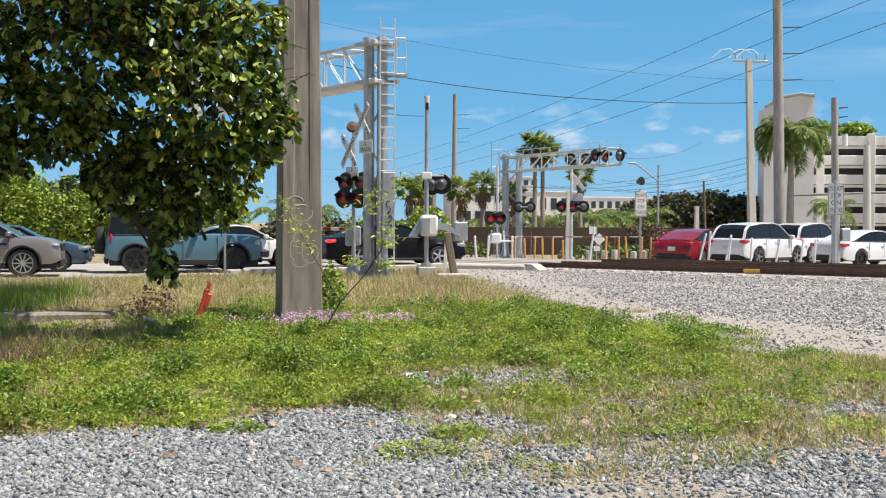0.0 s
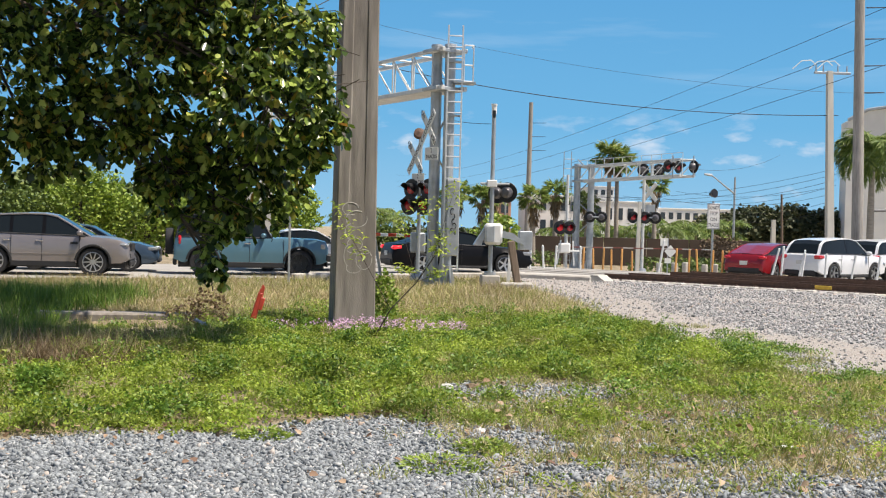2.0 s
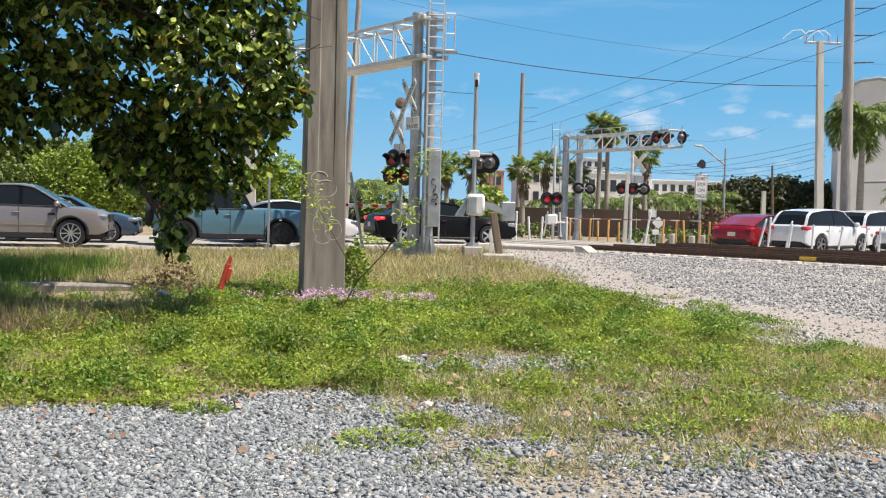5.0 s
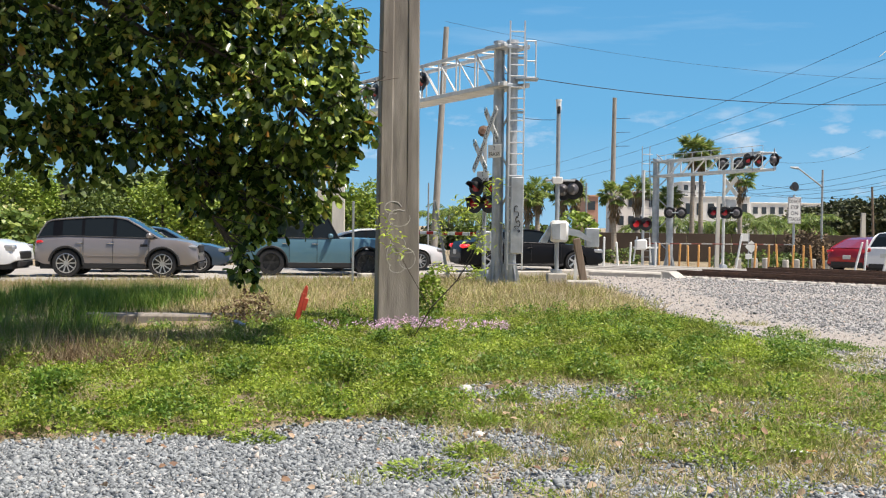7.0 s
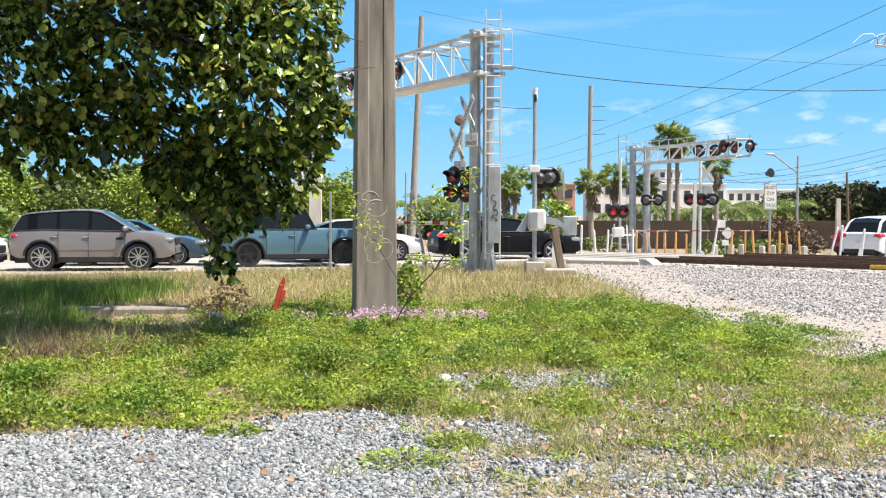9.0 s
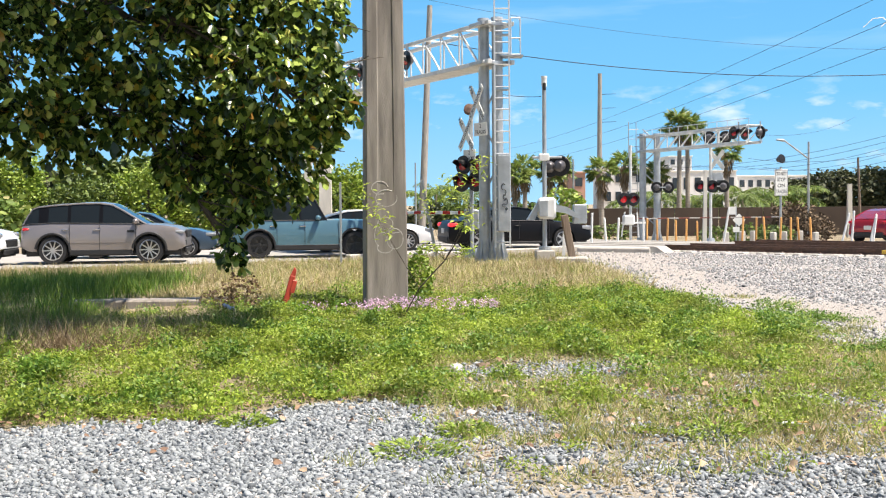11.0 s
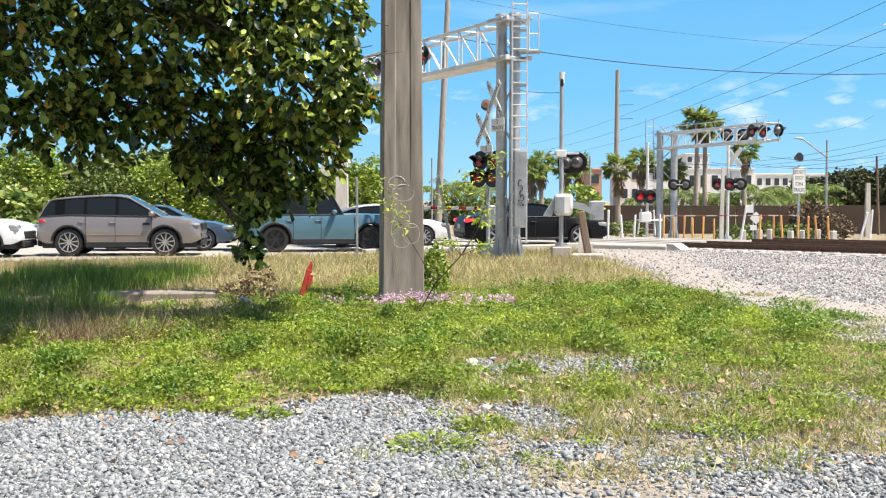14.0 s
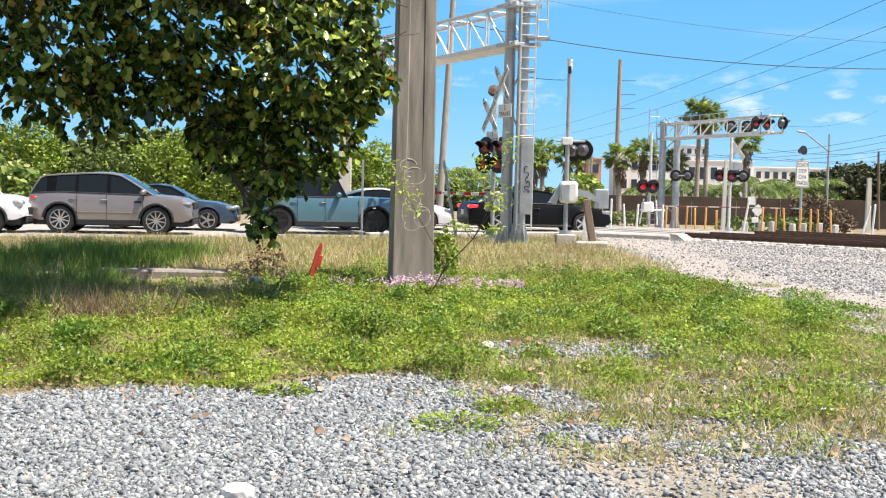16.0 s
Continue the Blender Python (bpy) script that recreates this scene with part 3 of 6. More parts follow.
def crossbuck(parent, m, words=True):
    c = part("crossbuck", Shape().box((0, 0, 0), (1.22, 0.02, 0.23), pose(0, 0, 0, 0, 45, 0), 0.006).box((0, -0.022, 0), (1.22, 0.02, 0.23), pose(0, 0, 0, 0, -45, 0), 0.006), M_SIGN, parent, "white crossed boards", m=m)
    if words:
        lettering("lettering", "CROSSING", 0.19, M_SIGN_BLACK, c, pose(0, -0.036, 0, 0, -45, 0), 1.05)
        lettering("lettering", "RAIL", 0.19, M_SIGN_BLACK, c, pose(-0.36, -0.014, 0.36, 0, 45, 0), 0.36)
        lettering("lettering", "ROAD", 0.19, M_SIGN_BLACK, c, pose(0.36, -0.014, -0.36, 0, 45, 0), 0.36)
    return c


def tracks_plate(parent, m):
    p = part("track_count_plate", Shape().box((0, 0, 0), (0.62, 0.02, 0.36), ch=0.006), M_SIGN, parent, "white two-track plate", m=m)
    lettering("lettering", "2", 0.17, M_SIGN_BLACK, p, pose(0, -0.013, 0.085))
    lettering("lettering", "TRACKS", 0.15, M_SIGN_BLACK, p, pose(0, -0.013, -0.085), 0.52)


ARM_YAW = 117.0  # direction of the near gantry's arm


def gantry(m, arm_len, label, arm_yaw, arm_z=(5.62, 6.62), lamps=(), ladder=None, walkway=False, columns=((0, 0), (0.36, -0.2)), col_r=0.165, top=6.75, mat_arm=None):
    g = thing("signal_gantry", label, "signal gantry", m)
    mat_arm = mat_arm or M_WHITE_STEEL
    for cx, cy in columns:
        s = Shape().tube((cx, cy, 0), (cx, cy, top), col_r, col_r * 0.9, 18)
        s.tube((cx, cy, top), (cx, cy, top + 0.06), col_r * 1.08, col_r * 1.0, 18)
        s.tube((cx, cy, 0.0), (cx, cy, 0.06), col_r * 1.9, col_r * 1.9, 18)
        col = part("column", s, M_GALV, g, smooth=True)
        for a in range(0, 360, 60):
            mm = Matrix.Translation((cx, cy, 0)) @ Matrix.Rotation(radians(a), 4, "Z")
            part("gusset", Shape().prism([(col_r * 0.9, 0.05), (col_r * 1.8, 0.05), (col_r * 0.95, 0.7)], -0.012, 0.012, mm), M_GALV, col)
    (x0, y0), (x1, y1) = columns
    for i in range(5):
        za, zb = 0.9 + i * 1.1, 1.6 + i * 1.1
        a, b = ((x0, y0, za), (x1, y1, zb)) if i % 2 else ((x1, y1, za), (x0, y0, zb))
        part("brace", Shape().tube(a, b, 0.032, n=8), M_GALV, g)
    # box truss
    rot = Matrix.Rotation(radians(arm_yaw), 4, "Z") @ Matrix.Translation((0, 0, 0))
    base = Matrix.Translation(((x0 + x1) / 2, (y0 + y1) / 2, 0)) @ rot
    lo, hi = arm_z
    w = 0.36
    for z, r in ((lo, 0.06), (hi, 0.05)):
        for s_ in (-1, 1):
            part("chord", Shape().add(*box_vf((arm_len / 2 - 0.35, s_ * w, z), (arm_len + 0.5, r * 2, r * 2)), base), mat_arm, g)
    k = max(4, round(arm_len / 1.1))
    for i in range(k + 1):
        x = arm_len * i / k
        for s_ in (-1, 1):
            part("truss_upright", Shape().tube(base @ Vector((x, s_ * w, lo)), base @ Vector((x, s_ * w, hi)), 0.024, n=6), mat_arm, g)
            if i < k:
                part("truss_diagonal", Shape().tube(base @ Vector((x, s_ * w, lo)), base @ Vector((x + arm_len / k, s_ * w, hi)), 0.022, n=6), mat_arm, g)
        part("truss_tie", Shape().tube(base @ Vector((x, -w, hi)), base @ Vector((x, w, hi)), 0.025, n=6), mat_arm, g)
        part("truss_tie", Shape().tube(base @ Vector((x, -w, lo)), base @ Vector((x, w, lo)), 0.025, n=6), mat_arm, g)
    if walkway:
        for i in range(int(arm_len / 0.6)):
            part("walkway_plate", Shape().add(*box_vf((0.3 + i * 0.6, 0, lo - 0.045), (0.56, 2 * w - 0.1, 0.035)), base), mat_arm, g)
    # collar plates that hold the arm
    for z in (lo, hi):
        part("collar", Shape().add(*box_vf((-0.05, 0, z), (0.75, 1.0, 0.09)), base), M_GALV, g)
    for dist, side, lens, face in lamps:
        p = base @ Vector((dist, side, (lo + hi) / 2 + 0.05))
        if isinstance(lens, tuple):
            flasher_pair(g, pose(p.x, p.y, p.z, 0, 0, face), lens, back=True)
        else:
            flasher(g, pose(p.x, p.y, p.z, 0, 0, face), lens, True)
        part("lamp_hanger", Shape().tube(p + Vector((0, 0, -0.5)), p + Vector((0, 0, 0.5)), 0.03), M_GALV, g)
    if ladder:
        lx, ly, z0, z1 = ladder
        for dx in (-0.2, 0.2):
            part("ladder_rail", Shape().box((lx + dx, ly, (z0 + z1) / 2), (0.045, 0.03, z1 - z0), ch=0.006), M_ALU, g)
        n = int((z1 - z0) / 0.305)
        rung = None
        for i in range(n):
            z = z0 + 0.15 + i * 0.305
            if rung is None:
                rung = part("rung", Shape().tube((-0.2, 0, 0), (0.2, 0, 0), 0.019, n=8), M_ALU, g, m=pose(lx, ly, z))
            else:
                r2 = new("rung", rung.data)
                r2.parent, r2.matrix_basis = g, pose(lx, ly, z)
        for z in (1.2, 3.0, 4.8, 6.3):
            part("standoff", Shape().box((lx, ly + 0.13, z), (0.4, 0.26, 0.04)), M_GALV, g)
    return g


def box_vf(c, s):
    b = Shape().box(c, s, None, 0.008)
    return b.v, b.f


g1 = gantry(pose(1.52, 32.35, 0), 11.5, "grey steel signal gantry with ladder and truss arm over the road", ARM_YAW, arm_z=(5.54, 6.6),
            lamps=((4.4, 0.45, M_RED_LENS, -62), (8.0, 0.45, M_RED_LENS, -62), (8.8, 0.45, M_RED_LENS, -62)), ladder=(0.47, -0.5, 0.45, 7.3), walkway=True)
cab = part("equipment_cabinet", Shape().box((0.5, -0.63, 1.95), (0.34, 0.16, 2.1), ch=0.015), M_GALV, g1, "grey cabinet with black scrawl")
sc = Shape()
for cx, cz, rx, rz, a0, a1 in ((.48, 2.12, .05, .09, 40, 250), (.5, 1.98, .05, .07, -120, 110), (.52, 1.84, .05, .06, 60, 330), (.54, 1.72, .05, .08, -60, 170), (.5, 1.62, .06, .04, 0, 300), (.56, 1.52, .02, .03, 0, 360)):
    sc.path([(cx + rx * math.cos(radians(a0 + (a1 - a0) * i / 10)), -0.715, cz + rz * math.sin(radians(a0 + (a1 - a0) * i / 10))) for i in range(11)], 0.012, 4)
part("scrawl", sc, M_BLACK, cab)
bk = Shape()
for a, b in (((.72, -.5, 5.75), (.72, -.5, 6.75)), ((.98, -.5, 5.75), (.98, -.5, 6.75)), ((.72, -.5, 6.75), (.98, -.5, 6.75)), ((.72, -.5, 6.2), (.98, -.5, 6.2)), ((.72, -.5, 5.75), (.98, -.5, 5.75)), ((.98, -.5, 6.2), (.98, -.1, 6.2)), ((.98, -.5, 6.75), (.98, -.1, 6.75))):
    bk.tube(a, b, 0.02, n=6)
part("guard_rail", bk, M_ALU, g1)
part("platform", Shape().box((.75, -.3, 5.72), (.6, .5, .05)), M_GALV, g1)
crossbuck(g1, pose(-0.22, -0.35, 4.45, 0, 0, -69))
tracks_plate(g1, pose(-0.12, -0.4, 3.72, 0, 0, -58))

# flasher post with its gate arm, beside the near gantry
fp = thing("crossing_signal", "crossing signal post with crossbuck, hooded red lamps and lowered gate", "crossing signal", pose(1.22, 34.2, 0))
part("post", Shape().tube((0, 0, 0), (0, 0, 4.6), 0.06, n=14), M_GALV, fp, smooth=True)
part("base", Shape().tube((0, 0, 0), (0, 0, 0.35), 0.28, 0.16, 14), M_GALV, fp)
part("bell", Shape().revolve([(0.0, 0.1), (0.16, 0.06), (0.17, -0.06), (0.0, -0.1)], 16, pose(-0.05, -0.05, 4.45, 60, 0, 0)), M_RUSTY_STEEL, fp, "round rusty bell", smooth=True)
crossbuck(fp, pose(-0.15, -0.1, 3.72, 0, 0, -67))
tracks_plate(fp, pose(-0.06, -0.12, 3.08, 0, 0, -58))
flasher_pair(fp, pose(0.0, -0.15, 2.8, 0, 0, -45), M_RED_LENS, gap=0.66)
flasher_pair(fp, pose(-0.08, -0.15, 2.32, 0, 0, -35), M_RED_LENS, gap=0.5)
mech = part("gate_mechanism", Shape().box((0, 0.25, 1.2), (0.45, 0.4, 0.6), ch=0.04), M_GALV, fp)
ga = Matrix.Rotation(radians(ARM_YAW), 4, "Z")
for i in range(9):
    sgm = Shape()
    sgm.add(*box_vf((0.6 + i * 0.5, 0, 1.4), (0.5, 0.03, 0.1)), ga)
    part("gate_arm_stripe", sgm, M_TAIL if i % 2 == 0 else M_WHITE, fp, "red gate stripe" if i % 2 == 0 else "white gate stripe")


def gate_machine():
    g = thing("gate_machine", "grey gate machine box on a tall post with round lamp", "crossing signal", pose(3.28, 33.2, 0))
    part("footing", Shape().box((0, 0, 0.15), (0.55, 0.55, 0.34), ch=0.03), M_CONC_LIGHT, g)
    part("post", Shape().tube((0, 0, 0.3), (0, 0, 5.0), 0.065, 0.06, 14), M_GALV, g, smooth=True)
    part("flange", Shape().tube((0, 0, 0.33), (0, 0, 0.42), 0.17, 0.17, 12), M_GALV, g)
    b = part("machine_box", Shape().box((0.05, -0.1, 1.52), (0.5, 0.5, 0.62), ch=0.07), M_WHITE, g, "pale grey machine box", smooth=True)
    part("box_door", Shape().box((-0.06, -0.36, 1.52), (0.24, 0.03, 0.46), ch=0.012), M_GALV, b)
    part("counterweight", Shape().prism([(-.52, 1.2), (-.3, 1.18), (-.12, 1.62), (-.2, 1.72)], -0.2, 0.1), M_GALV, g)
    part("counterweight", Shape().prism([(.3, 1.62), (.62, 1.56), (.98, 1.3), (.98, 1.2), (.56, 1.38), (.3, 1.42)], -0.18, -0.1), M_GALV, g)
    part("counterweight", Shape().box((1.02, 0.1, 1.35), (0.38, 0.4, 0.55), ch=0.02), M_GALV, g)
    part("strut", Shape().box((0.5, -0.22, 0.75), (0.09, 0.05, 1.2), pose(0, 0, 0, 0, 3, 0)), M_WHITE, g)
    part("bell", Shape().tube((0, 0, 5.0), (0, 0, 5.25), 0.075, 0.075, 14).tube((0, 0, 5.25), (0, 0, 5.3), 0.09, 0.09, 14), M_WHITE, g)
    part("bell_gong", Shape().box((0.0, -0.07, 5.0), (0.09, 0.05, 0.22), ch=0.02), M_BLACK, g)
    part("crossarm", Shape().tube((-0.35, -0.02, 2.98), (0.5, -0.02, 2.98), 0.035), M_GALV, g)
    part("junction_box", Shape().box((-0.02, -0.08, 2.98), (0.3, 0.14, 0.2), ch=0.02), M_WHITE, g)
    fl = flasher(g, pose(0.46, 0.1, 2.74, 0, 0, 156), M_RED_LENS, back=True)
    fl2 = flasher(g, pose(0.2, 0.3, 2.72, 0, 0, 156), M_RED_LENS, back=True)
    return g


gate_machine()

# leaning timber post with its slab, and the leaning grey steel post
lp = thing("leaning_post", "leaning weathered brown timber post on a concrete slab", "post", pose(3.95, 32.0, 0.0))
part("timber", Shape().box((0, 0, 0.66), (0.2, 0.12, 1.4), pose(0, 0, 0, 0, -11, 10), 0.02), M_WOOD, lp)
part("slab", Shape().box((-0.05, -0.1, 0.1), (0.9, 0.45, 0.16), pose(0, 0, 0, 1, 0, -6), 0.04), M_CONC_LIGHT, lp)
ls = thing("leaning_steel_post", "leaning grey steel channel post at the roadside", "post", pose(0.18, 35.2, 0.0, 0, -10.5, 0))
part("channel", Shape().box((0, 0, 1.2), (0.09, 0.05, 2.5), ch=0.006).box((0.04, -0.05, 1.2), (0.012, 0.07, 2.5)).box((-0.04, -0.05, 1.2), (0.012, 0.07, 2.5)), M_GALV, ls)
tp = thing("thin_post", "thin pale steel sign post in dry grass", "post", pose(-2.45, 31.5, 0))
part("shaft", Shape().box((0, 0, 1.1), (0.06, 0.04, 2.35), ch=0.008), M_GALV, tp)
rs = thing("marker_stake", "broken red plastic utility marker leaning in weeds", "marker stake", pose(-2.32, 18.1, 0.0, 0, 16, 0))
part("stake", Shape().box((0, 0, 0.28), (0.09, 0.05, 0.62), ch=0.015).prism([(-.045, .55), (.045, .55), (.03, .68), (-.01, .72)], -.02, .02), M_RED_STAKE, rs)
part("flap", Shape().box((0.055, -0.02, 0.42), (0.07, 0.03, 0.2), ch=0.008), M_RED_STAKE, rs)
# low concrete kerb slab in the grass
cs = thing("concrete_slab", "low grey concrete slab among the grass", "concrete slab", pose(-4.6, 19.55, 0.0, 0, 0, 4))
part("slab", Shape().box((0, 0, -0.15), (2.9, 0.5, 0.5), ch=0.03), M_CONC, cs)


# ---- tree ----
LEAF_V = np.array([(0, 0, 0), (0.55, 0, 0), (1, 0, -0.06), (0.38, 0.34, 0.07), (0.8, 0.4, 0.06), (0.38, -0.34, 0.07), (0.8, -0.4, 0.06)])
LEAF_F = [(0, 1, 3), (3, 1, 2, 4), (1, 0, 5), (1, 5, 6, 2)]


def rotations(yaw, pitch, roll):
    cy, sy, cp, sp, cr, sr = np.cos(yaw), np.sin(yaw), np.cos(pitch), np.sin(pitch), np.cos(roll), np.sin(roll)
    z = np.zeros_like(yaw)
    o = np.ones_like(yaw)
    ry = np.stack([np.stack([cy, -sy, z], 1), np.stack([sy, cy, z], 1), np.stack([z, z, o], 1)], 1)
    rp = np.stack([np.stack([cp, z, sp], 1), np.stack([z, o, z], 1), np.stack([-sp, z, cp], 1)], 1)
    rr = np.stack([np.stack([o, z, z], 1), np.stack([z, cr, -sr], 1), np.stack([z, sr, cr], 1)], 1)
    return ry @ rp @ rr


def scatter_mesh(name, base_v, base_f, pos, rot, scale, material, parent=None, smooth=False):
    """One mesh of many small copies of a base shape."""
    n, k = len(pos), len(base_v)
    v = np.einsum("nij,nkj->nki", rot, base_v[None] * scale[:, None, :]) + pos[:, None, :]
    me = bpy.data.meshes.new(name)
    me.vertices.add(n * k)
    me.vertices.foreach_set("co", v.reshape(-1).astype(np.float32))
    lens = np.array([len(f) for f in base_f])
    flat = np.concatenate([np.array(f) for f in base_f])
    loops = (flat[None] + (np.arange(n) * k)[:, None]).reshape(-1)
    tot = np.tile(lens, n)
    start = np.concatenate([[0], np.cumsum(tot)[:-1]])
    me.loops.add(len(loops))
    me.loops.foreach_set("vertex_index", loops.astype(np.int32))
    me.polygons.add(len(tot))
    me.polygons.foreach_set("loop_start", start.astype(np.int32))
    me.polygons.foreach_set("loop_total", tot.astype(np.int32))
    if smooth:
        me.polygons.foreach_set("use_smooth", np.ones(len(tot), bool))
    me.materials.append(material)
    me.update(calc_edges=True)
    me.validate()
    ob = new(name, me)
    if parent:
        ob.parent = parent
    return ob


def almond_tree():
    rng = np.random.default_rng(11)
    lobes = [  # centre, radii, number of twigs
        ((-1.78, 13.95, 3.15), (0.95, 0.75, 0.75), 200), ((-2.6, 14.7, 4.25), (0.9, 0.8, 0.75), 230), ((-1.55, 14.3, 4.0), (0.62, 0.55, 0.5), 80), ((-4.8, 14.7, 2.6), (1.0, 0.8, 0.45), 90), ((-1.25, 14.1, 2.75), (0.42, 0.4, 0.42), 45),
        ((-2.0, 15.2, 2.3), (0.72, 0.55, 0.72), 140), ((-2.55, 15.3, 2.5), (0.62, 0.5, 0.65), 95), ((-3.2, 15.1, 2.6), (0.7, 0.55, 0.5), 80), ((-2.5, 15.0, 1.75), (0.42, 0.35, 0.42), 55), ((-2.52, 14.7, 1.2), (0.17, 0.17, 0.3), 18),
        ((-3.05, 14.9, 2.15), (0.48, 0.45, 0.45), 62), ((-3.3, 14.4, 3.7), (1.2, 1.1, 0.85), 300), ((-4.0, 14.6, 2.85), (0.9, 0.9, 0.5), 110),
        ((-5.2, 14.2, 3.4), (1.25, 1.3, 1.0), 380), ((-7.0, 14.4, 3.9), (1.7, 1.9, 1.7), 260), ((-4.6, 15.2, 5.4), (2.1, 2.0, 1.0), 620),
        # lobes from here on: mostly unseen, added overhead to shade crown and ground
        ((-2.3, 15.0, 5.2), (1.0, 0.8, 0.7), 150), ((-0.75, 15.1, 5.8), (0.95, 0.6, 0.5), 300), ((-3.0, 13.5, 6.1), (1.3, 1.4, 0.7), 700), ((-5.0, 13.2, 6.1), (1.5, 1.5, 0.7), 700), ((-4.2, 11.4, 6.4), (2.4, 1.9, 0.6), 900), ((-6.4, 12.6, 6.2), (2.0, 2.0, 0.9), 700), ((-3.2, 22.4, 8.9), (1.7, 3.2, 1.0), 760), ((-6.6, 15.5, 5.6), (2.2, 2.2, 1.3), 240),
        ((-3.7, 18.0, 8.3), (2.1, 2.8, 1.0), 900), ((-4.7, 20.6, 8.8), (2.4, 3.0, 1.1), 950), ((-6.2, 16.5, 7.6), (2.4, 2.4, 1.1), 600)]
    tree = thing("almond_tree", "broad-leaved tree with hanging glossy green branches, some leaves yellow", "tree", pose(-7.6, 15.6, 0))
    org = np.array((-7.6, 15.6, 0))
    tips, outs = [], []
    for c, r, n in lobes:
        d = rng.normal(size=(n, 3))
        d /= np.linalg.norm(d, axis=1)[:, None]
        rad = rng.uniform(0.35, 1.05, n) ** 0.6
        tips.append(np.array(c) + d * rad[:, None] * np.array(r))
        outs.append(d)
    tips, outs = np.concatenate(tips) - org, np.concatenate(outs)
    per = 9
    n = len(tips) * per
    pos = np.repeat(tips, per, 0) + rng.normal(size=(n, 3)) * np.array((0.02, 0.02, 0.04))
    out = np.repeat(outs, per, 0)
    yaw = np.arctan2(out[:, 1], out[:, 0]) + np.tile((np.arange(per) - 4) * 0.45, len(tips)) + rng.normal(0, 0.3, n)
    pitch = rng.normal(0.8, 0.4, n)
    size = rng.uniform(0.09, 0.165, n)
    scale = np.stack([size, size * rng.uniform(0.62, 0.9, n), size], 1)
    crown = scatter_mesh("crown", LEAF_V, LEAF_F, pos, rotations(yaw, pitch, rng.normal(0, 0.5, n)), scale, M_LEAF, tree)
    trunk = Shape()
    trunk.path([(0, 0, -0.1), (0.1, -0.1, 1.6), (0.5, -0.3, 3.2), (1.2, -0.5, 4.9)], 0.2, 12)
    part("trunk", trunk, M_BARK, tree, smooth=True)
    fork = Vector((1.2, -0.5, 4.9))
    for c, r, k in lobes:
        e = Vector(c) - Vector(org)
        mid = fork.lerp(e, 0.5) + Vector((0, 0, 0.5))
        thick = 1.0 if c[2] > 3.5 else 0.45
        limb = part("limb", Shape().tube(fork, mid, 0.09 * thick, 0.055 * thick, 8).tube(mid, e, 0.055 * thick, 0.03 * thick, 8), M_BARK, tree)
        tw = Shape()
        for j in range(14):
            t = Vector(c) - Vector(org) + Vector([rng.normal() * x * 0.55 for x in r])
            tw.tube(e.lerp(mid, 0.25 * rng.random()), t, 0.012, 0.005, 5, caps=False)
        part("twig_spray", tw, M_BARK, limb)
    return tree


almond_tree()


# ---- vehicles ----
def lerp_line(pts, x):
    if x <= pts[0][0]:
        return pts[0][1]
    for (x0, z0), (x1, z1) in zip(pts[:-1], pts[1:]):
        if x <= x1:
            return z0 + (z1 - z0) * (x - x0) / (x1 - x0)
    return pts[-1][1]


def wheel(parent, x, y, r, rim_mat, spokes, side, width=0.24):
    prof = [(r * 0.72, -width / 2), (r * 0.93, -width / 2), (r, -width / 2 + 0.035), (r, width / 2 - 0.035), (r * 0.93, width / 2), (r * 0.72, width / 2), (r * 0.72, -width / 2)]
    turn = Matrix.Rotation(radians(90 if side < 0 else -90), 4, "X")
    w = part("wheel", Shape().revolve(prof, 28, turn), M_RUBBER, parent, "black rubber tyre", smooth=True, m=pose(x, y, r))
    rim = Shape().revolve([(r * 0.72, width * 0.46), (r * 0.66, width * 0.46), (r * 0.64, width * 0.1), (0, width * 0.06)], 28, turn)
    ro = part("rim", rim, M_RIM_DARK, w, smooth=True)
    sp = Shape()
    sw = 0.028 if spokes < 7 else 0.016
    for i in range(spokes):
        mm = turn @ Matrix.Rotation(2 * math.pi * i / spokes, 4, "Z")
        sp.add([(0.03, -sw, width * .40), (r * .68, -sw * .6, width * .45), (r * .68, sw * 1.5, width * .45), (0.03, sw, width * .40), (0.03, -sw, width * .25), (r * .68, -sw * .6, width * .3), (r * .68, sw * 1.5, width * .3), (0.03, sw, width * .25)],
               [(0, 1, 2, 3), (0, 4, 5, 1), (3, 2, 6, 7), (4, 7, 6, 5)], mm)
    sp.revolve([(r * .715, width * .47), (r * .67, width * .49), (r * .65, width * .40)], 28, turn)
    sp.revolve([(0, width * .43), (0.06, width * .42), (0.07, width * .3)], 14, turn)
    part("spoke_face", sp, rim_mat, w)
    return w


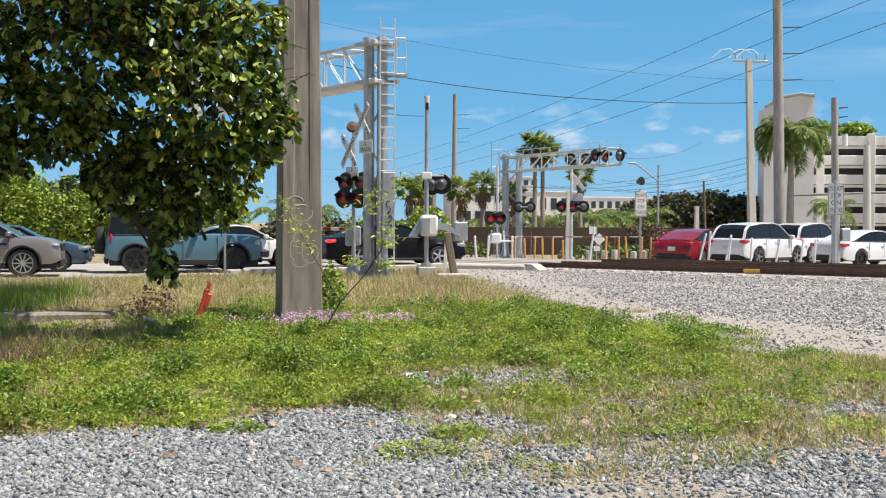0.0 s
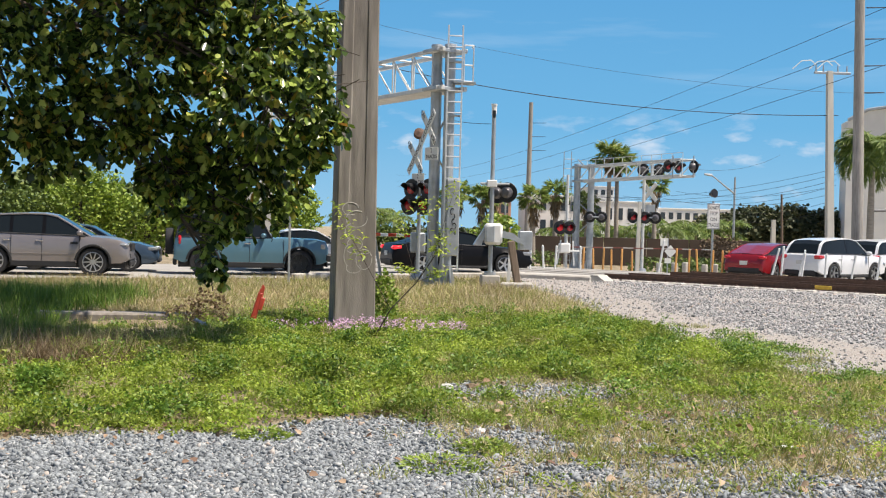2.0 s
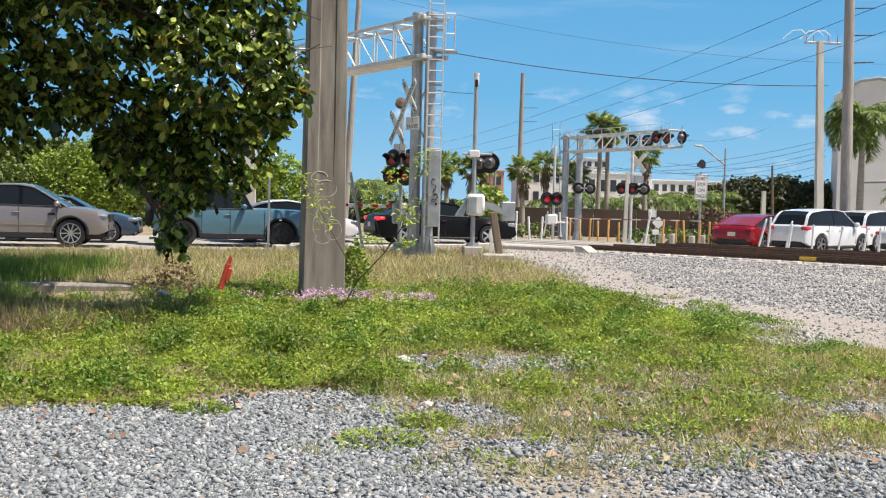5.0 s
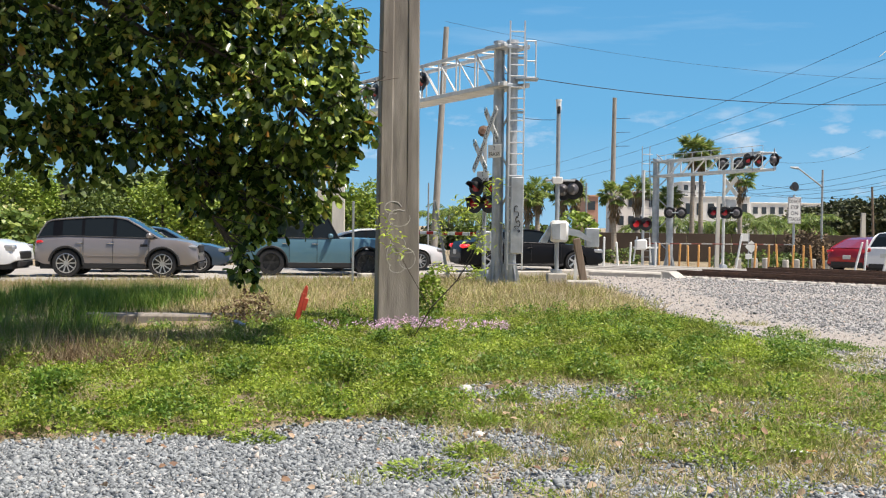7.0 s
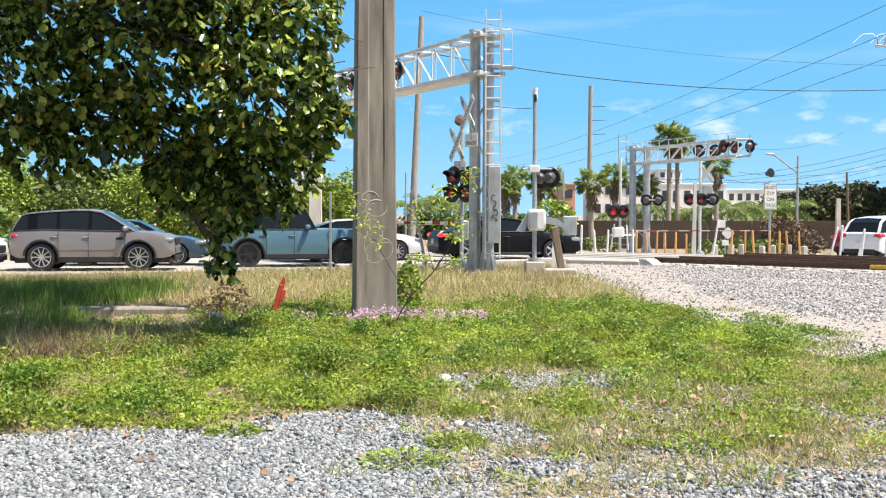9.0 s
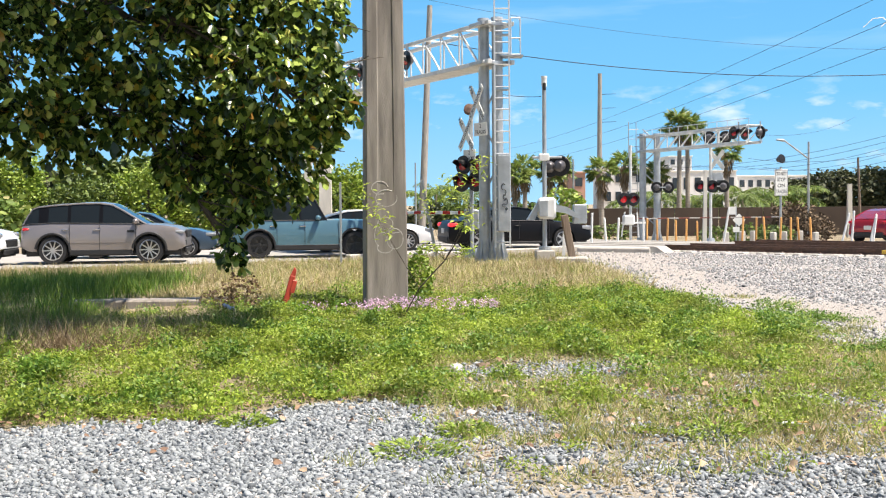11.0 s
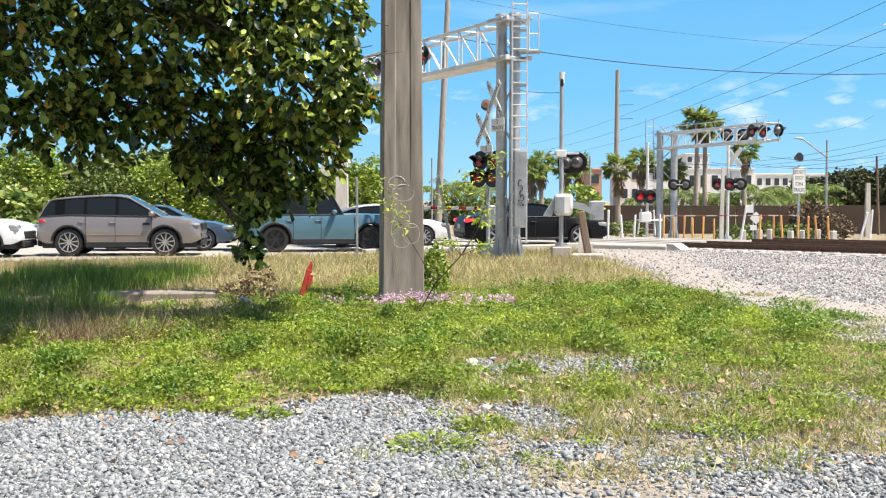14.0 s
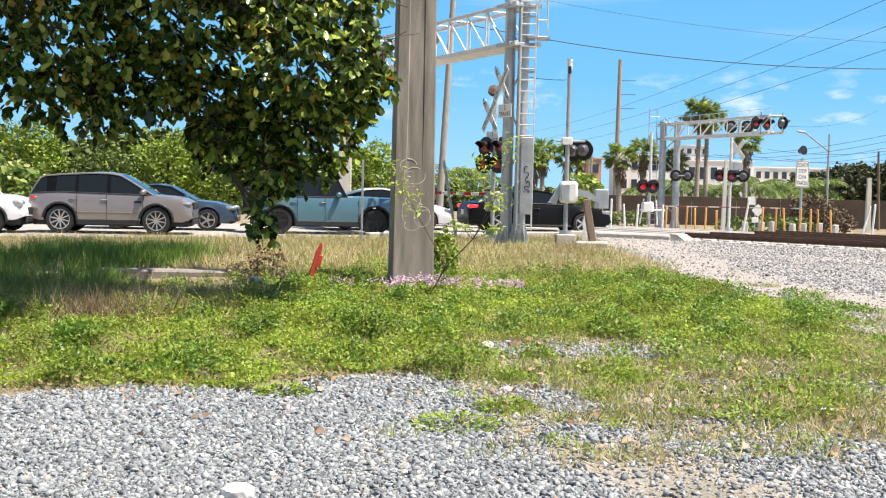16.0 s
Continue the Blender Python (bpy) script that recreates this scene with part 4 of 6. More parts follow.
def car(name, label, m, L, W, H, shoulder, roof, xr, xf, r, paint_mat, rim_mat=None, spokes=5, cladding=False, lit=False, pillars=(), tail=(0.85, 0.42, 0.16), head=(0.72, 0.34, 0.14), group="", roof_mat=None, grille=0.5):
    rim_mat = rim_mat or M_RIM
    c = thing(name, label, "car", m, group)
    S = [(u * L, z) for u, z in shoulder]
    R = [(u * L, z) for u, z in roof]
    hw = W / 2
    ra = r + 0.055

    def halfw(x):
        u = abs(2 * x / L)
        return hw * (1 - 0.10 * u ** 7 - 0.05 * max(0, u - 0.75))

    xs = sorted(set([-L / 2 + L * i / 44 for i in range(45)] + [xw + ra * math.sin(radians(a)) for xw in (xr, xf) for a in range(-90, 91, 15)] + [x for x, _ in S]))
    rows = []
    for x in xs:
        w, zs = halfw(x), lerp_line(S, x)
        end = min(1, max(0, (L / 2 - abs(x)) / 0.25))
        zb = (0.36 if cladding else 0.31 if H > 1.6 else 0.25) + 0.12 * (1 - end)
        za = zb
        for xw in (xr, xf):
            if abs(x - xw) < ra:
                za = max(za, r + math.sqrt(ra * ra - (x - xw) ** 2))
        zm = max(0.58 * zs, za + 0.02)
        z3 = max(zs - 0.13, zm + 0.02)
        half = [(w - 0.10, za), (w - 0.015, za + 0.015), (w, zm), (w - 0.02, z3), (w - 0.075, max(zs, z3 + 0.01)), (w * 0.55, max(zs, z3) + 0.03)]
        rows.append([(x, -y, z) for y, z in half] + [(x, y, z) for y, z in half[::-1]])
    s = Shape().grid(rows)
    s.add(rows[0], [tuple(range(len(rows[0])))[::-1]])
    s.add(rows[-1], [tuple(range(len(rows[-1])))])
    part("body", s, paint_mat, c, smooth=True)
    part("underside", Shape().box((0, 0, 0.34), (L * 0.94, W * 0.80, 0.22)).box((xr, 0, 0.55), (2 * ra, W * 0.8, 0.55)).box((xf, 0, 0.55), (2 * ra, W * 0.8, 0.5)), M_TRIM, c)
    # greenhouse
    x0, x1 = R[0][0], R[-1][0]
    gx = sorted(set([x0 + (x1 - x0) * i / 26 for i in range(27)] + [x for x, _ in R] + [p for a, b in pillars for p in (a * L, b * L)]))
    ring = []
    for x in gx:
        zs, zr = lerp_line(S, x), lerp_line(R, x)
        zr = max(zr, zs + 0.01)
        wb = halfw(x) - 0.085
        wt = wb - 0.30 * (zr - zs)
        ring.append([(x, wb, zs), (x, wt, zr - 0.03), (x, wt - 0.1, zr + 0.012), (x, 0, zr + 0.035)])
    glass, top, posts = Shape(), Shape(), {}
    for a, b in zip(ring[:-1], ring[1:]):
        xm = (a[0][0] + b[0][0]) / 2
        steep = abs(b[1][2] - a[1][2]) / max(1e-6, b[0][0] - a[0][0]) > 0.42
        for sgn in (1, -1):
            q = lambda i: [(a[i][0], sgn * a[i][1], a[i][2]), (b[i][0], sgn * b[i][1], b[i][2]), (b[i + 1][0], sgn * b[i + 1][1], b[i + 1][2]), (a[i + 1][0], sgn * a[i + 1][1], a[i + 1][2])]
            f = [(0, 1, 2, 3)] if sgn > 0 else [(3, 2, 1, 0)]
            k = [i for i, (u, v) in enumerate(pillars) if u * L <= xm <= v * L]
            (posts.setdefault((k[0], sgn), Shape()) if k else glass).add(q(0), f)
            for i in (1, 2):
                (glass if steep and i == 2 else top).add(q(i), f)
    part("window_glass", glass, M_CAR_GLASS, c, "dark tinted glass")
    part("roof", top, roof_mat or paint_mat, c, smooth=True)
    for post in posts.values():
        part("pillar", post, P_BLACK, c)
    for sgn in (1, -1):
        part("roof_rail", Shape().path([(p[1][0], sgn * (p[1][1] + 0.005), p[1][2] + 0.015) for p in ring[::2] + ([ring[-1]] if len(ring) % 2 == 0 else [])], 0.02, 6), roof_mat or paint_mat, c, smooth=True)
        w0 = hw
        zbelt = lerp_line(S, 0)
        part("window_trim", Shape().path([(p[0][0], sgn * (p[0][1] + 0.02), p[0][2] + 0.012) for p in ring[::3]], 0.014, 4), M_TRIM, c)
        for u in (-0.02, 0.19 if H < 1.55 else 0.2, -0.2):
            part("door_gap", Shape().box((u * L, sgn * (w0 - 0.006), 0.62 * zbelt + 0.06), (0.012, 0.016, zbelt * 0.62)), M_TRIM, c)
        for u in (0.0, -0.19):
            part("door_handle", Shape().box((u * L - 0.16, sgn * (w0 - 0.005), zbelt - 0.16), (0.2, 0.04, 0.035), ch=0.01), paint_mat if not cladding else M_CHROME, c)
        mx = R[-1][0] - 0.28
        part("wing_mirror", Shape().box((mx, sgn * (w0 + 0.06), lerp_line(S, mx) + 0.09), (0.16, 0.22, 0.15), ch=0.045), paint_mat, c, smooth=True)
        hz, hl, hh = head
        part("headlight", Shape().box((L / 2 - 0.20, sgn * (halfw(L / 2 - .2) - 0.15), hz), (hl, 0.29, hh), ch=0.04), M_HEAD, c, "clear headlight", smooth=True)
        tz, tl, th = tail
        part("tail_light", Shape().box((-L / 2 + 0.17, sgn * (halfw(-L / 2 + .17) - 0.14), tz), (tl * 0.8, 0.29, th), ch=0.04), M_TAIL_LIT if lit else M_TAIL, c, "red tail light", smooth=True)
        part("side_skirt", Shape().box(((xr + xf) / 2, sgn * (w0 - 0.05), 0.34 if cladding else 0.25), (xf - xr - 2 * ra - 0.02, 0.09, 0.16 if cladding else 0.09), ch=0.02), M_TRIM, c)
        for k, xw in enumerate((xr, xf)):
            wheel(c, xw, sgn * (hw - 0.125), r, rim_mat, spokes, -sgn if False else (-1 if sgn < 0 else 1))
            if cladding:
                arc = [(xw + (ra + 0.02) * math.cos(radians(a)), sgn * (hw - 0.005), r + (ra + 0.02) * math.sin(radians(a))) for a in range(-5, 186, 12)]
                part("arch_trim", Shape().path(arc, 0.035, 6), M_TRIM, c, smooth=True)
    fz = lerp_line(S, L / 2)
    part("grille", Shape().box((L / 2 - 0.02, 0, grille + 0.12), (0.08, W * 0.52, 0.22), ch=0.03), M_TRIM, c)
    part("front_bumper_intake", Shape().box((L / 2 - 0.03, 0, 0.37), (0.09, W * 0.66, 0.16), ch=0.03), M_TRIM, c)
    part("rear_bumper_trim", Shape().box((-L / 2 + 0.04, 0, 0.38), (0.12, W * 0.72, 0.2), ch=0.03), M_TRIM, c)
    part("number_plate", Shape().box((-L / 2 - 0.005, 0, 0.78 if H > 1.55 else 0.66), (0.03, 0.32, 0.16), ch=0.006), M_PLATE, c, "plain pale plate")
    return c


SEDAN_S = [(-.5, .62), (-.492, .86), (-.47, .97), (-.40, 1.0), (-.2, .985), (.2, .955), (.36, .89), (.455, .77), (.49, .66), (.5, .5)]
SEDAN_R = [(-.40, 1.0), (-.24, 1.29), (-.14, 1.40), (-.03, 1.43), (.06, 1.38), (.225, .96)]
SUV_S = [(-.5, .75), (-.492, 1.02), (-.475, 1.09), (-.2, 1.10), (.2, 1.07), (.36, 1.03), (.455, .93), (.49, .79), (.5, .57)]
SUV_R = [(-.478, 1.08), (-.43, 1.46), (-.38, 1.61), (-.2, 1.70), (-.02, 1.72), (.08, 1.66), (.245, 1.06)]

P_BRONZE = paint("bronze_grey_paint", (0.29, 0.26, 0.25), 0.5, 0.33, 0.5)
P_TEAL = paint("slate_teal_paint", (0.095, 0.20, 0.255), 0.25, 0.3)
P_BLACK = paint("black_car_paint", (0.005, 0.005, 0.006), 0.0, 0.4, 0.08)
P_BLACK.node_tree.nodes["Principled BSDF"].inputs["Specular IOR Level"].default_value = 0.15
P_NAVY = paint("navy_grey_paint", (0.045, 0.075, 0.115), 0.3, 0.3)
P_WHITE = paint("white_car_paint", (0.74, 0.75, 0.76), 0.0, 0.3)
P_RED = paint("dark_red_paint", (0.30, 0.012, 0.018), 0.25, 0.25)

RZ = 0.035


def on_road(x, y, yaw):
    return pose(x, y, ground_z(x, y) + RZ, 0, 0, yaw)


CAR_BRONZE = (-9.44, 34.0, 5)
rr = car("luxury_suv", "bronze-grey luxury SUV waiting in the queue", on_road(*CAR_BRONZE), 4.62, 1.9, 1.76,
         [(-.5, .66), (-.497, .98), (-.485, 1.13), (-.3, 1.17), (.1, 1.135), (.26, 1.12), (.37, 1.085), (.44, 1.03), (.475, .95), (.492, .80), (.5, .52)],
         [(-.487, 1.13), (-.462, 1.36), (-.43, 1.58), (-.40, 1.64), (-.3, 1.69), (-.12, 1.74), (-.02, 1.74), (.055, 1.69), (.13, 1.50), (.265, 1.12)], -1.40, 1.30, 0.40, P_BRONZE, M_RIM, 10, True, pillars=((-.39, -.33), (-.215, -.195), (-.025, -.002)), tail=(1.0, .3, .1), head=(.90, .34, .10), grille=.72)
for sgn in (1, -1):
    part("side_vent", Shape().box((0.78, sgn * 0.945, 0.93), (0.2, 0.02, 0.07), pose(0, 0, 0, 0, 0, 0), 0.008), M_TRIM, rr)
    part("bumper_duct", Shape().box((2.22, sgn * 0.64, 0.58), (0.18, 0.26, 0.18), ch=0.03), M_TRIM, rr)
    part("side_crease", Shape().box((-0.05, sgn * 0.952, 0.62), (1.75, 0.012, 0.02), ch=0.004), P_BRONZE, rr)
bron = car("off_road_suv", "slate-teal boxy off-road SUV with black wheels", on_road(-3.95, 36.75, 9), 4.75, 1.93, 1.85,
           [(-.5, .78), (-.494, 1.08), (-.48, 1.15), (.1, 1.15), (.2, 1.17), (.42, 1.14), (.48, 1.08), (.496, .9), (.5, .6)],
           [(-.485, 1.15), (-.465, 1.78), (-.42, 1.84), (-.2, 1.86), (.02, 1.85), (.05, 1.82), (.125, 1.15)], -1.5, 1.46, 0.41, P_TEAL, M_RIM_DARK, 6, True, pillars=((-.25, -.235), (-.06, -.04)), tail=(1.05, .12, .3), head=(.93, .2, .2), roof_mat=M_TRIM)
sw = part("spare_wheel", Shape().revolve([(0, .13), (.25, .13), (.38, .12), (.41, .06), (.41, -.1), (.3, -.12), (0, -.12)], 24, pose(-2.5, 0.05, 1.0, 0, -90, 0)), M_RUBBER, bron, "black spare wheel on the tailgate", smooth=True)
part("front_bumper", Shape().box((2.42, 0, .58), (.3, 1.8, .24), ch=.05), M_TRIM, bron)
part("roof_rack", Shape().tube((-1.9, -.62, 1.94), (.1, -.62, 1.94), .02).tube((-1.9, .62, 1.94), (.1, .62, 1.94), .02), M_ALU, bron)
black = car("sedan", "black sedan with red tail lights waiting before the tracks", on_road(2.85, 39.5, 13), 5.0, 1.88, 1.43, SEDAN_S, SEDAN_R, -1.45, 1.45, 0.345, P_BLACK, M_RIM, 5, lit=True, pillars=((-.10, -.085),), tail=(.86, .42, .13))
navy = car("sedan", "dark blue-grey sedan in the far lane of the queue", on_road(-9.25, 37.5, 6), 4.7, 1.85, 1.44, SEDAN_S, SEDAN_R, -1.4, 1.42, 0.34, P_NAVY, M_RIM, 5, pillars=((-.10, -.085),))
car("sedan", "white sedan in the far lane of the queue", on_road(-2.35, 40.6, 10), 4.75, 1.85, 1.46, SEDAN_S, SEDAN_R, -1.4, 1.42, 0.345, P_WHITE, M_RIM, 10, pillars=((-.10, -.085),))
car("suv", "white SUV with black cladding at the back of the queue", on_road(-14.25, 33.0, 2), 4.6, 1.87, 1.66, SUV_S, SUV_R, -1.36, 1.4, 0.36, P_WHITE, M_RIM_DARK, 5, True, pillars=((-.10, -.085),), head=(.82, .3, .2))
CAR_RED = (16.35, 46.1, 45)
CAR_SUV = (18.55, 44.7, 34)
CAR_SUV_FAR = (22.3, 48.0, 36)
CAR_SEDAN = (22.7, 43.6, 22)
red_car = car("sedan", "dark red fastback sedan creeping away from the crossing", on_road(*CAR_RED), 4.8, 1.86, 1.43, SEDAN_S, [(-.455, 1.0), (-.24, 1.33), (-.14, 1.41), (-.03, 1.43), (.06, 1.38), (.225, .96)], -1.42, 1.43, 0.345, P_RED, M_RIM, 5, lit=False, pillars=((-.10, -.085),), tail=(.88, .4, .12))
white_suv = car("suv", "white SUV with five-spoke wheels stopped past the tracks", on_road(*CAR_SUV), 4.68, 1.9, 1.66, SUV_S, SUV_R, -1.40, 1.42, 0.37, P_WHITE, M_RIM, 5, lit=False, pillars=((-.10, -.085),), tail=(.98, .46, .15))
white_suv_far = car("suv", "white SUV ahead in the far lane", on_road(*CAR_SUV_FAR), 4.68, 1.9, 1.66, SUV_S, SUV_R, -1.40, 1.42, 0.37, P_WHITE, M_RIM, 5, pillars=((-.10, -.085),), tail=(.98, .46, .15))
white_sedan = car("sedan", "white sports sedan with dark wheels past the tracks", on_road(*CAR_SEDAN), 4.68, 1.84, 1.43, SEDAN_S, SEDAN_R, -1.38, 1.42, 0.335, P_WHITE, M_RIM_DARK, 8, pillars=((-.10, -.085),), tail=(.86, .5, .13))


# ---- street furniture beyond the tracks ----
def gz(x, y):
    return ground_z(x, y)


far_g = gantry(pose(11.15, 60.6, -0.5), 9.1, "grey steel signal gantry with truss arm over the far lanes", -70, arm_z=(4.85, 5.6),
               lamps=((8.5, -0.45, (M_RED_LENS, M_RED_LENS), 35), (9.2, 0.2, M_CLEAR_LENS, 120), (5.4, 0.5, (M_CLEAR_LENS, M_CLEAR_LENS), 160)), columns=((0, 0), (0.68, -0.35)), col_r=0.19, top=5.7)
rl = Shape()
for i in range(12):
    p = Matrix.Rotation(radians(-70), 4, "Z") @ Vector((i * 0.83, -0.36, 0)) + Vector((0.34, -0.17, 5.65))
    rl.tube(p, p + Vector((0, 0, 0.26)), 0.014, n=5)
    if i:
        rl.tube(last + Vector((0, 0, 0.26)), p + Vector((0, 0, 0.26)), 0.014, n=5)
    last = p
part("guard_rail", rl, M_ALU, far_g)
bk = Shape()
for x in (-.75, -.35):
    bk.tube((x, 0, 4.5), (x, 0, 6.4), 0.022, n=6)
for z in (4.55, 5.1, 5.5, 6.0):
    bk.tube((-.75, 0, z), (-.2, 0, z), 0.02, n=6)
for i in range(15):
    bk.tube((-.62, -.05, .3 + i * .32), (-.3, -.05, .3 + i * .32), 0.014, n=5)
bk.tube((-.62, -.05, .2), (-.62, -.05, 5), 0.016, n=5).tube((-.3, -.05, .2), (-.3, -.05, 5), 0.016, n=5)
part("ladder", bk, M_GALV, far_g)
flasher_pair(far_g, pose(0.9, -0.7, 2.95, 0, 0, 165), M_CLEAR_LENS, back=True, gap=0.6)

fs = thing("crossing_signal", "crossing signal post with crossbuck and four round lamps", "crossing signal", pose(13.65, 56.2, gz(13.65, 56.2)))
part("post", Shape().tube((0, 0, 0), (0, 0, 5.3), 0.075, n=12), M_WHITE_STEEL, fs)
part("base", Shape().tube((0, 0, 0), (0, 0, 0.35), 0.3, 0.18, 12), M_GALV, fs)
crossbuck(fs, pose(0.3, 0.05, 4.15, 0, 0, 125), words=False)
part("track_count_plate", Shape().box((.35, .05, 3.35), (.5, .02, .36), pose(0, 0, 0, 0, 0, 0), .006), M_GALV, fs)
flasher_pair(fs, pose(-0.28, -0.15, 2.88, 0, 0, 15), M_RED_LENS, gap=0.62)
flasher_pair(fs, pose(0.42, 0.2, 2.88, 0, 0, 160), M_CLEAR_LENS, gap=0.5, back=True)
part("bell", Shape().revolve([(0, .1), (.2, .05), (.2, -.05), (0, -.1)], 16, pose(0, -.05, 5.3, 80, 0, 0)), M_WHITE, fs)

f3 = thing("crossing_signal", "small crossing signal with one lamp lit red", "crossing signal", pose(8.75, 50.5, gz(8.75, 50.5)))
part("post", Shape().tube((0, 0, 0), (0, 0, 4.2), 0.06, n=12), M_WHITE_STEEL, f3)
flasher_pair(f3, pose(-0.12, -0.12, 1.85, 0, 0, 12), (M_RED_LIT, M_RED_LENS), gap=0.46)
for i in range(14):
    part("gate_arm_stripe", Shape().box((.5 + i * .5, .3 * (.5 + i * .5), 1.0), (.5, .025, .05), ch=.006), M_DULL_RED if i % 2 == 0 else M_DULL_WHITE, f3, "red gate stripe" if i % 2 == 0 else "white gate stripe")
part("gate_mechanism", Shape().box((-.1, -.1, .95), (.5, .4, .45), ch=.06), M_WHITE, f3)
for x in (-.45, .35):
    part("gate_bracket", Shape().box((x, -.15, .7), (.06, .05, 1.1), pose(0, 0, 0, 0, 8 if x < 0 else -4, 0), .01), M_WHITE, f3)
part("gate_crossbar", Shape().box((.1, -.18, .82), (1.1, .06, .08), ch=.012), M_WHITE, f3)


def marker_post(x, y, h, lean, color, label, group):
    p = thing("marker_post", label, "marker post", pose(x, y, gz(x, y) - 0.02, 0, lean, 0), group)
    part("tube", Shape().tube((0, 0, 0.05), (0, 0, h), 0.042, 0.042, 10).tube((0, 0, h), (0, 0, h + 0.03), 0.042, 0.02, 10), color, p, smooth=True)
    part("foot", Shape().tube((0, 0, 0), (0, 0, 0.06), 0.1, 0.09, 10), M_TRIM, p)
    return p


rnd = random.Random(8)
for u, d, h, lean in ((1147, 46, .95, 1), (1166, 46.2, .9, -2), (1183, 46, .95, 2), (1199, 46.3, .9, -1), (1217, 46, .95, 1), (1237, 46.2, .9, -1), (1316, 45.8, 1.12, 3), (1341, 45.6, 1.1, 1), (1358, 45.6, 1.12, -4), (1384, 45.4, 1.1, 2), (1403, 45.4, 1.1, 0), (1419, 45.4, 1.12, -5), (1440, 45.2, 1.1, -3)):
    x = (u - 784) / 2043 * d + 0.0097 * d
    marker_post(x, d, h, lean, M_ORANGE, "slim orange plastic marker post beside the road", "orange marker posts")
for u, d, h, lean in ((1049, 44, 1.2, 1), (1075, 45, 1.0, -4), (1095, 45, 1.0, 3), (1141, 45, 1.0, 0), (1283, 43.5, 1.35, 9), (1492, 43, 1.3, 14), (1511, 43, 1.35, 4), (1543, 42.5, 1.25, 12)):
    x = (u - 784) / 2043 * d + 0.0097 * d
    marker_post(x, d, h, lean, M_WHITE, "slim white plastic marker post beside the road", "white marker posts")
# white posts in front of the stopped cars
for i, (x, y, lean) in enumerate(((16.2, 42.2, 7), (17.05, 42.0, 2), (18.0, 41.9, 10), (18.9, 41.7, 8), (19.4, 41.5, 3), (20.0, 41.5, 8))):
    marker_post(x, y, 1.12, lean, M_WHITE, "slim white plastic marker post beside the road", "white marker posts")


def tracks_sign(x, y, base_h, w, h, yaw, label, post_r=0.05):
    s = thing("road_sign", label, "road sign", pose(x, y, gz(x, y)))
    part("post", Shape().tube((0, 0.06, 0), (0, 0.06, base_h + h + 0.1), post_r, n=10), M_GALV, s)
    b = part("sign_plate", Shape().box((0, 0, 0), (w, 0.02, h), ch=0.008), M_SIGN, s, m=pose(0, 0, base_h + h / 2, 0, 0, yaw))
    bd = Shape()
    for dz in (-1, 1):
        bd.box((0, -0.013, dz * (h / 2 - 0.03)), (w - 0.05, 0.006, 0.014))
    for dx in (-1, 1):
        bd.box((dx * (w / 2 - 0.03), -0.013, 0), (0.014, 0.006, h - 0.05))
    part("border", bd, M_SIGN_BLACK, b)
    for i, wd in enumerate(("DO NOT", "STOP", "ON", "TRACKS")):
        lettering("lettering", wd, h * 0.2, M_SIGN_BLACK, b, pose(0, -0.014, h * (0.33 - 0.225 * i)), None if wd == "ON" else w * (0.8 if i != 1 else 0.6))
    return s


sg = tracks_sign(14.6, 48.0, 2.02, 0.60, 1.1, 12, "white DO NOT STOP ON TRACKS sign with a lamp on top")
part("top_lamp", Shape().revolve([(0, .06), (.17, .05), (.19, 0), (.16, -.06), (.08, -.22), (0, -.24)], 18, pose(0, 0, 3.55, 80, 0, 30)), M_BLACK, sg, "round black lamp", smooth=True)
part("top_lamp_rim", Shape().revolve([(.19, 0), (.2, .02), (.19, .05)], 18, pose(0, 0, 3.55, 80, 0, 30)), M_CLEAR_LENS, sg)
sr = tracks_sign(19.5, 40.0, 2.0, 0.6, 1.2, -12, "white DO NOT STOP ON TRACKS sign on a roadside pole", 0.09)


ms = thing("small_road_sign", "small white road signs on one post seen from behind", "road sign", pose(14.05, 53.0, gz(14.05, 53.0)))
part("post", Shape().tube((0, 0, 0), (0, 0, 1.75), .03, n=8), M_GALV, ms)
part("square_sign", Shape().box((-.2, -.04, 1.55), (.34, .02, .36), ch=.006), M_SIGN, ms)
part("diamond_sign", Shape().box((0, -.04, 0), (.42, .02, .42), pose(.12, 0, 1.12, 0, 45, 0), .006), M_SIGN, ms)
part("lower_sign", Shape().box((0, -.04, .68), (.3, .02, .24), ch=.006), M_SIGN, ms)
for i in range(7):
    x = 12.2 + i * .62
    b = part("concrete_stub", Shape().box((0, 0, .25), (.22, .22, .55 + .05 * (i % 3)), ch=.03), M_CONC_LIGHT, None, m=pose(x + .1 * (i % 2), 47.6 + .2 * (i % 3), gz(x, 47.6) - .02, 0, 0, i * 17))
    tagged(b, "low weathered concrete stub beside the marker posts", "concrete stub", "concrete stubs")

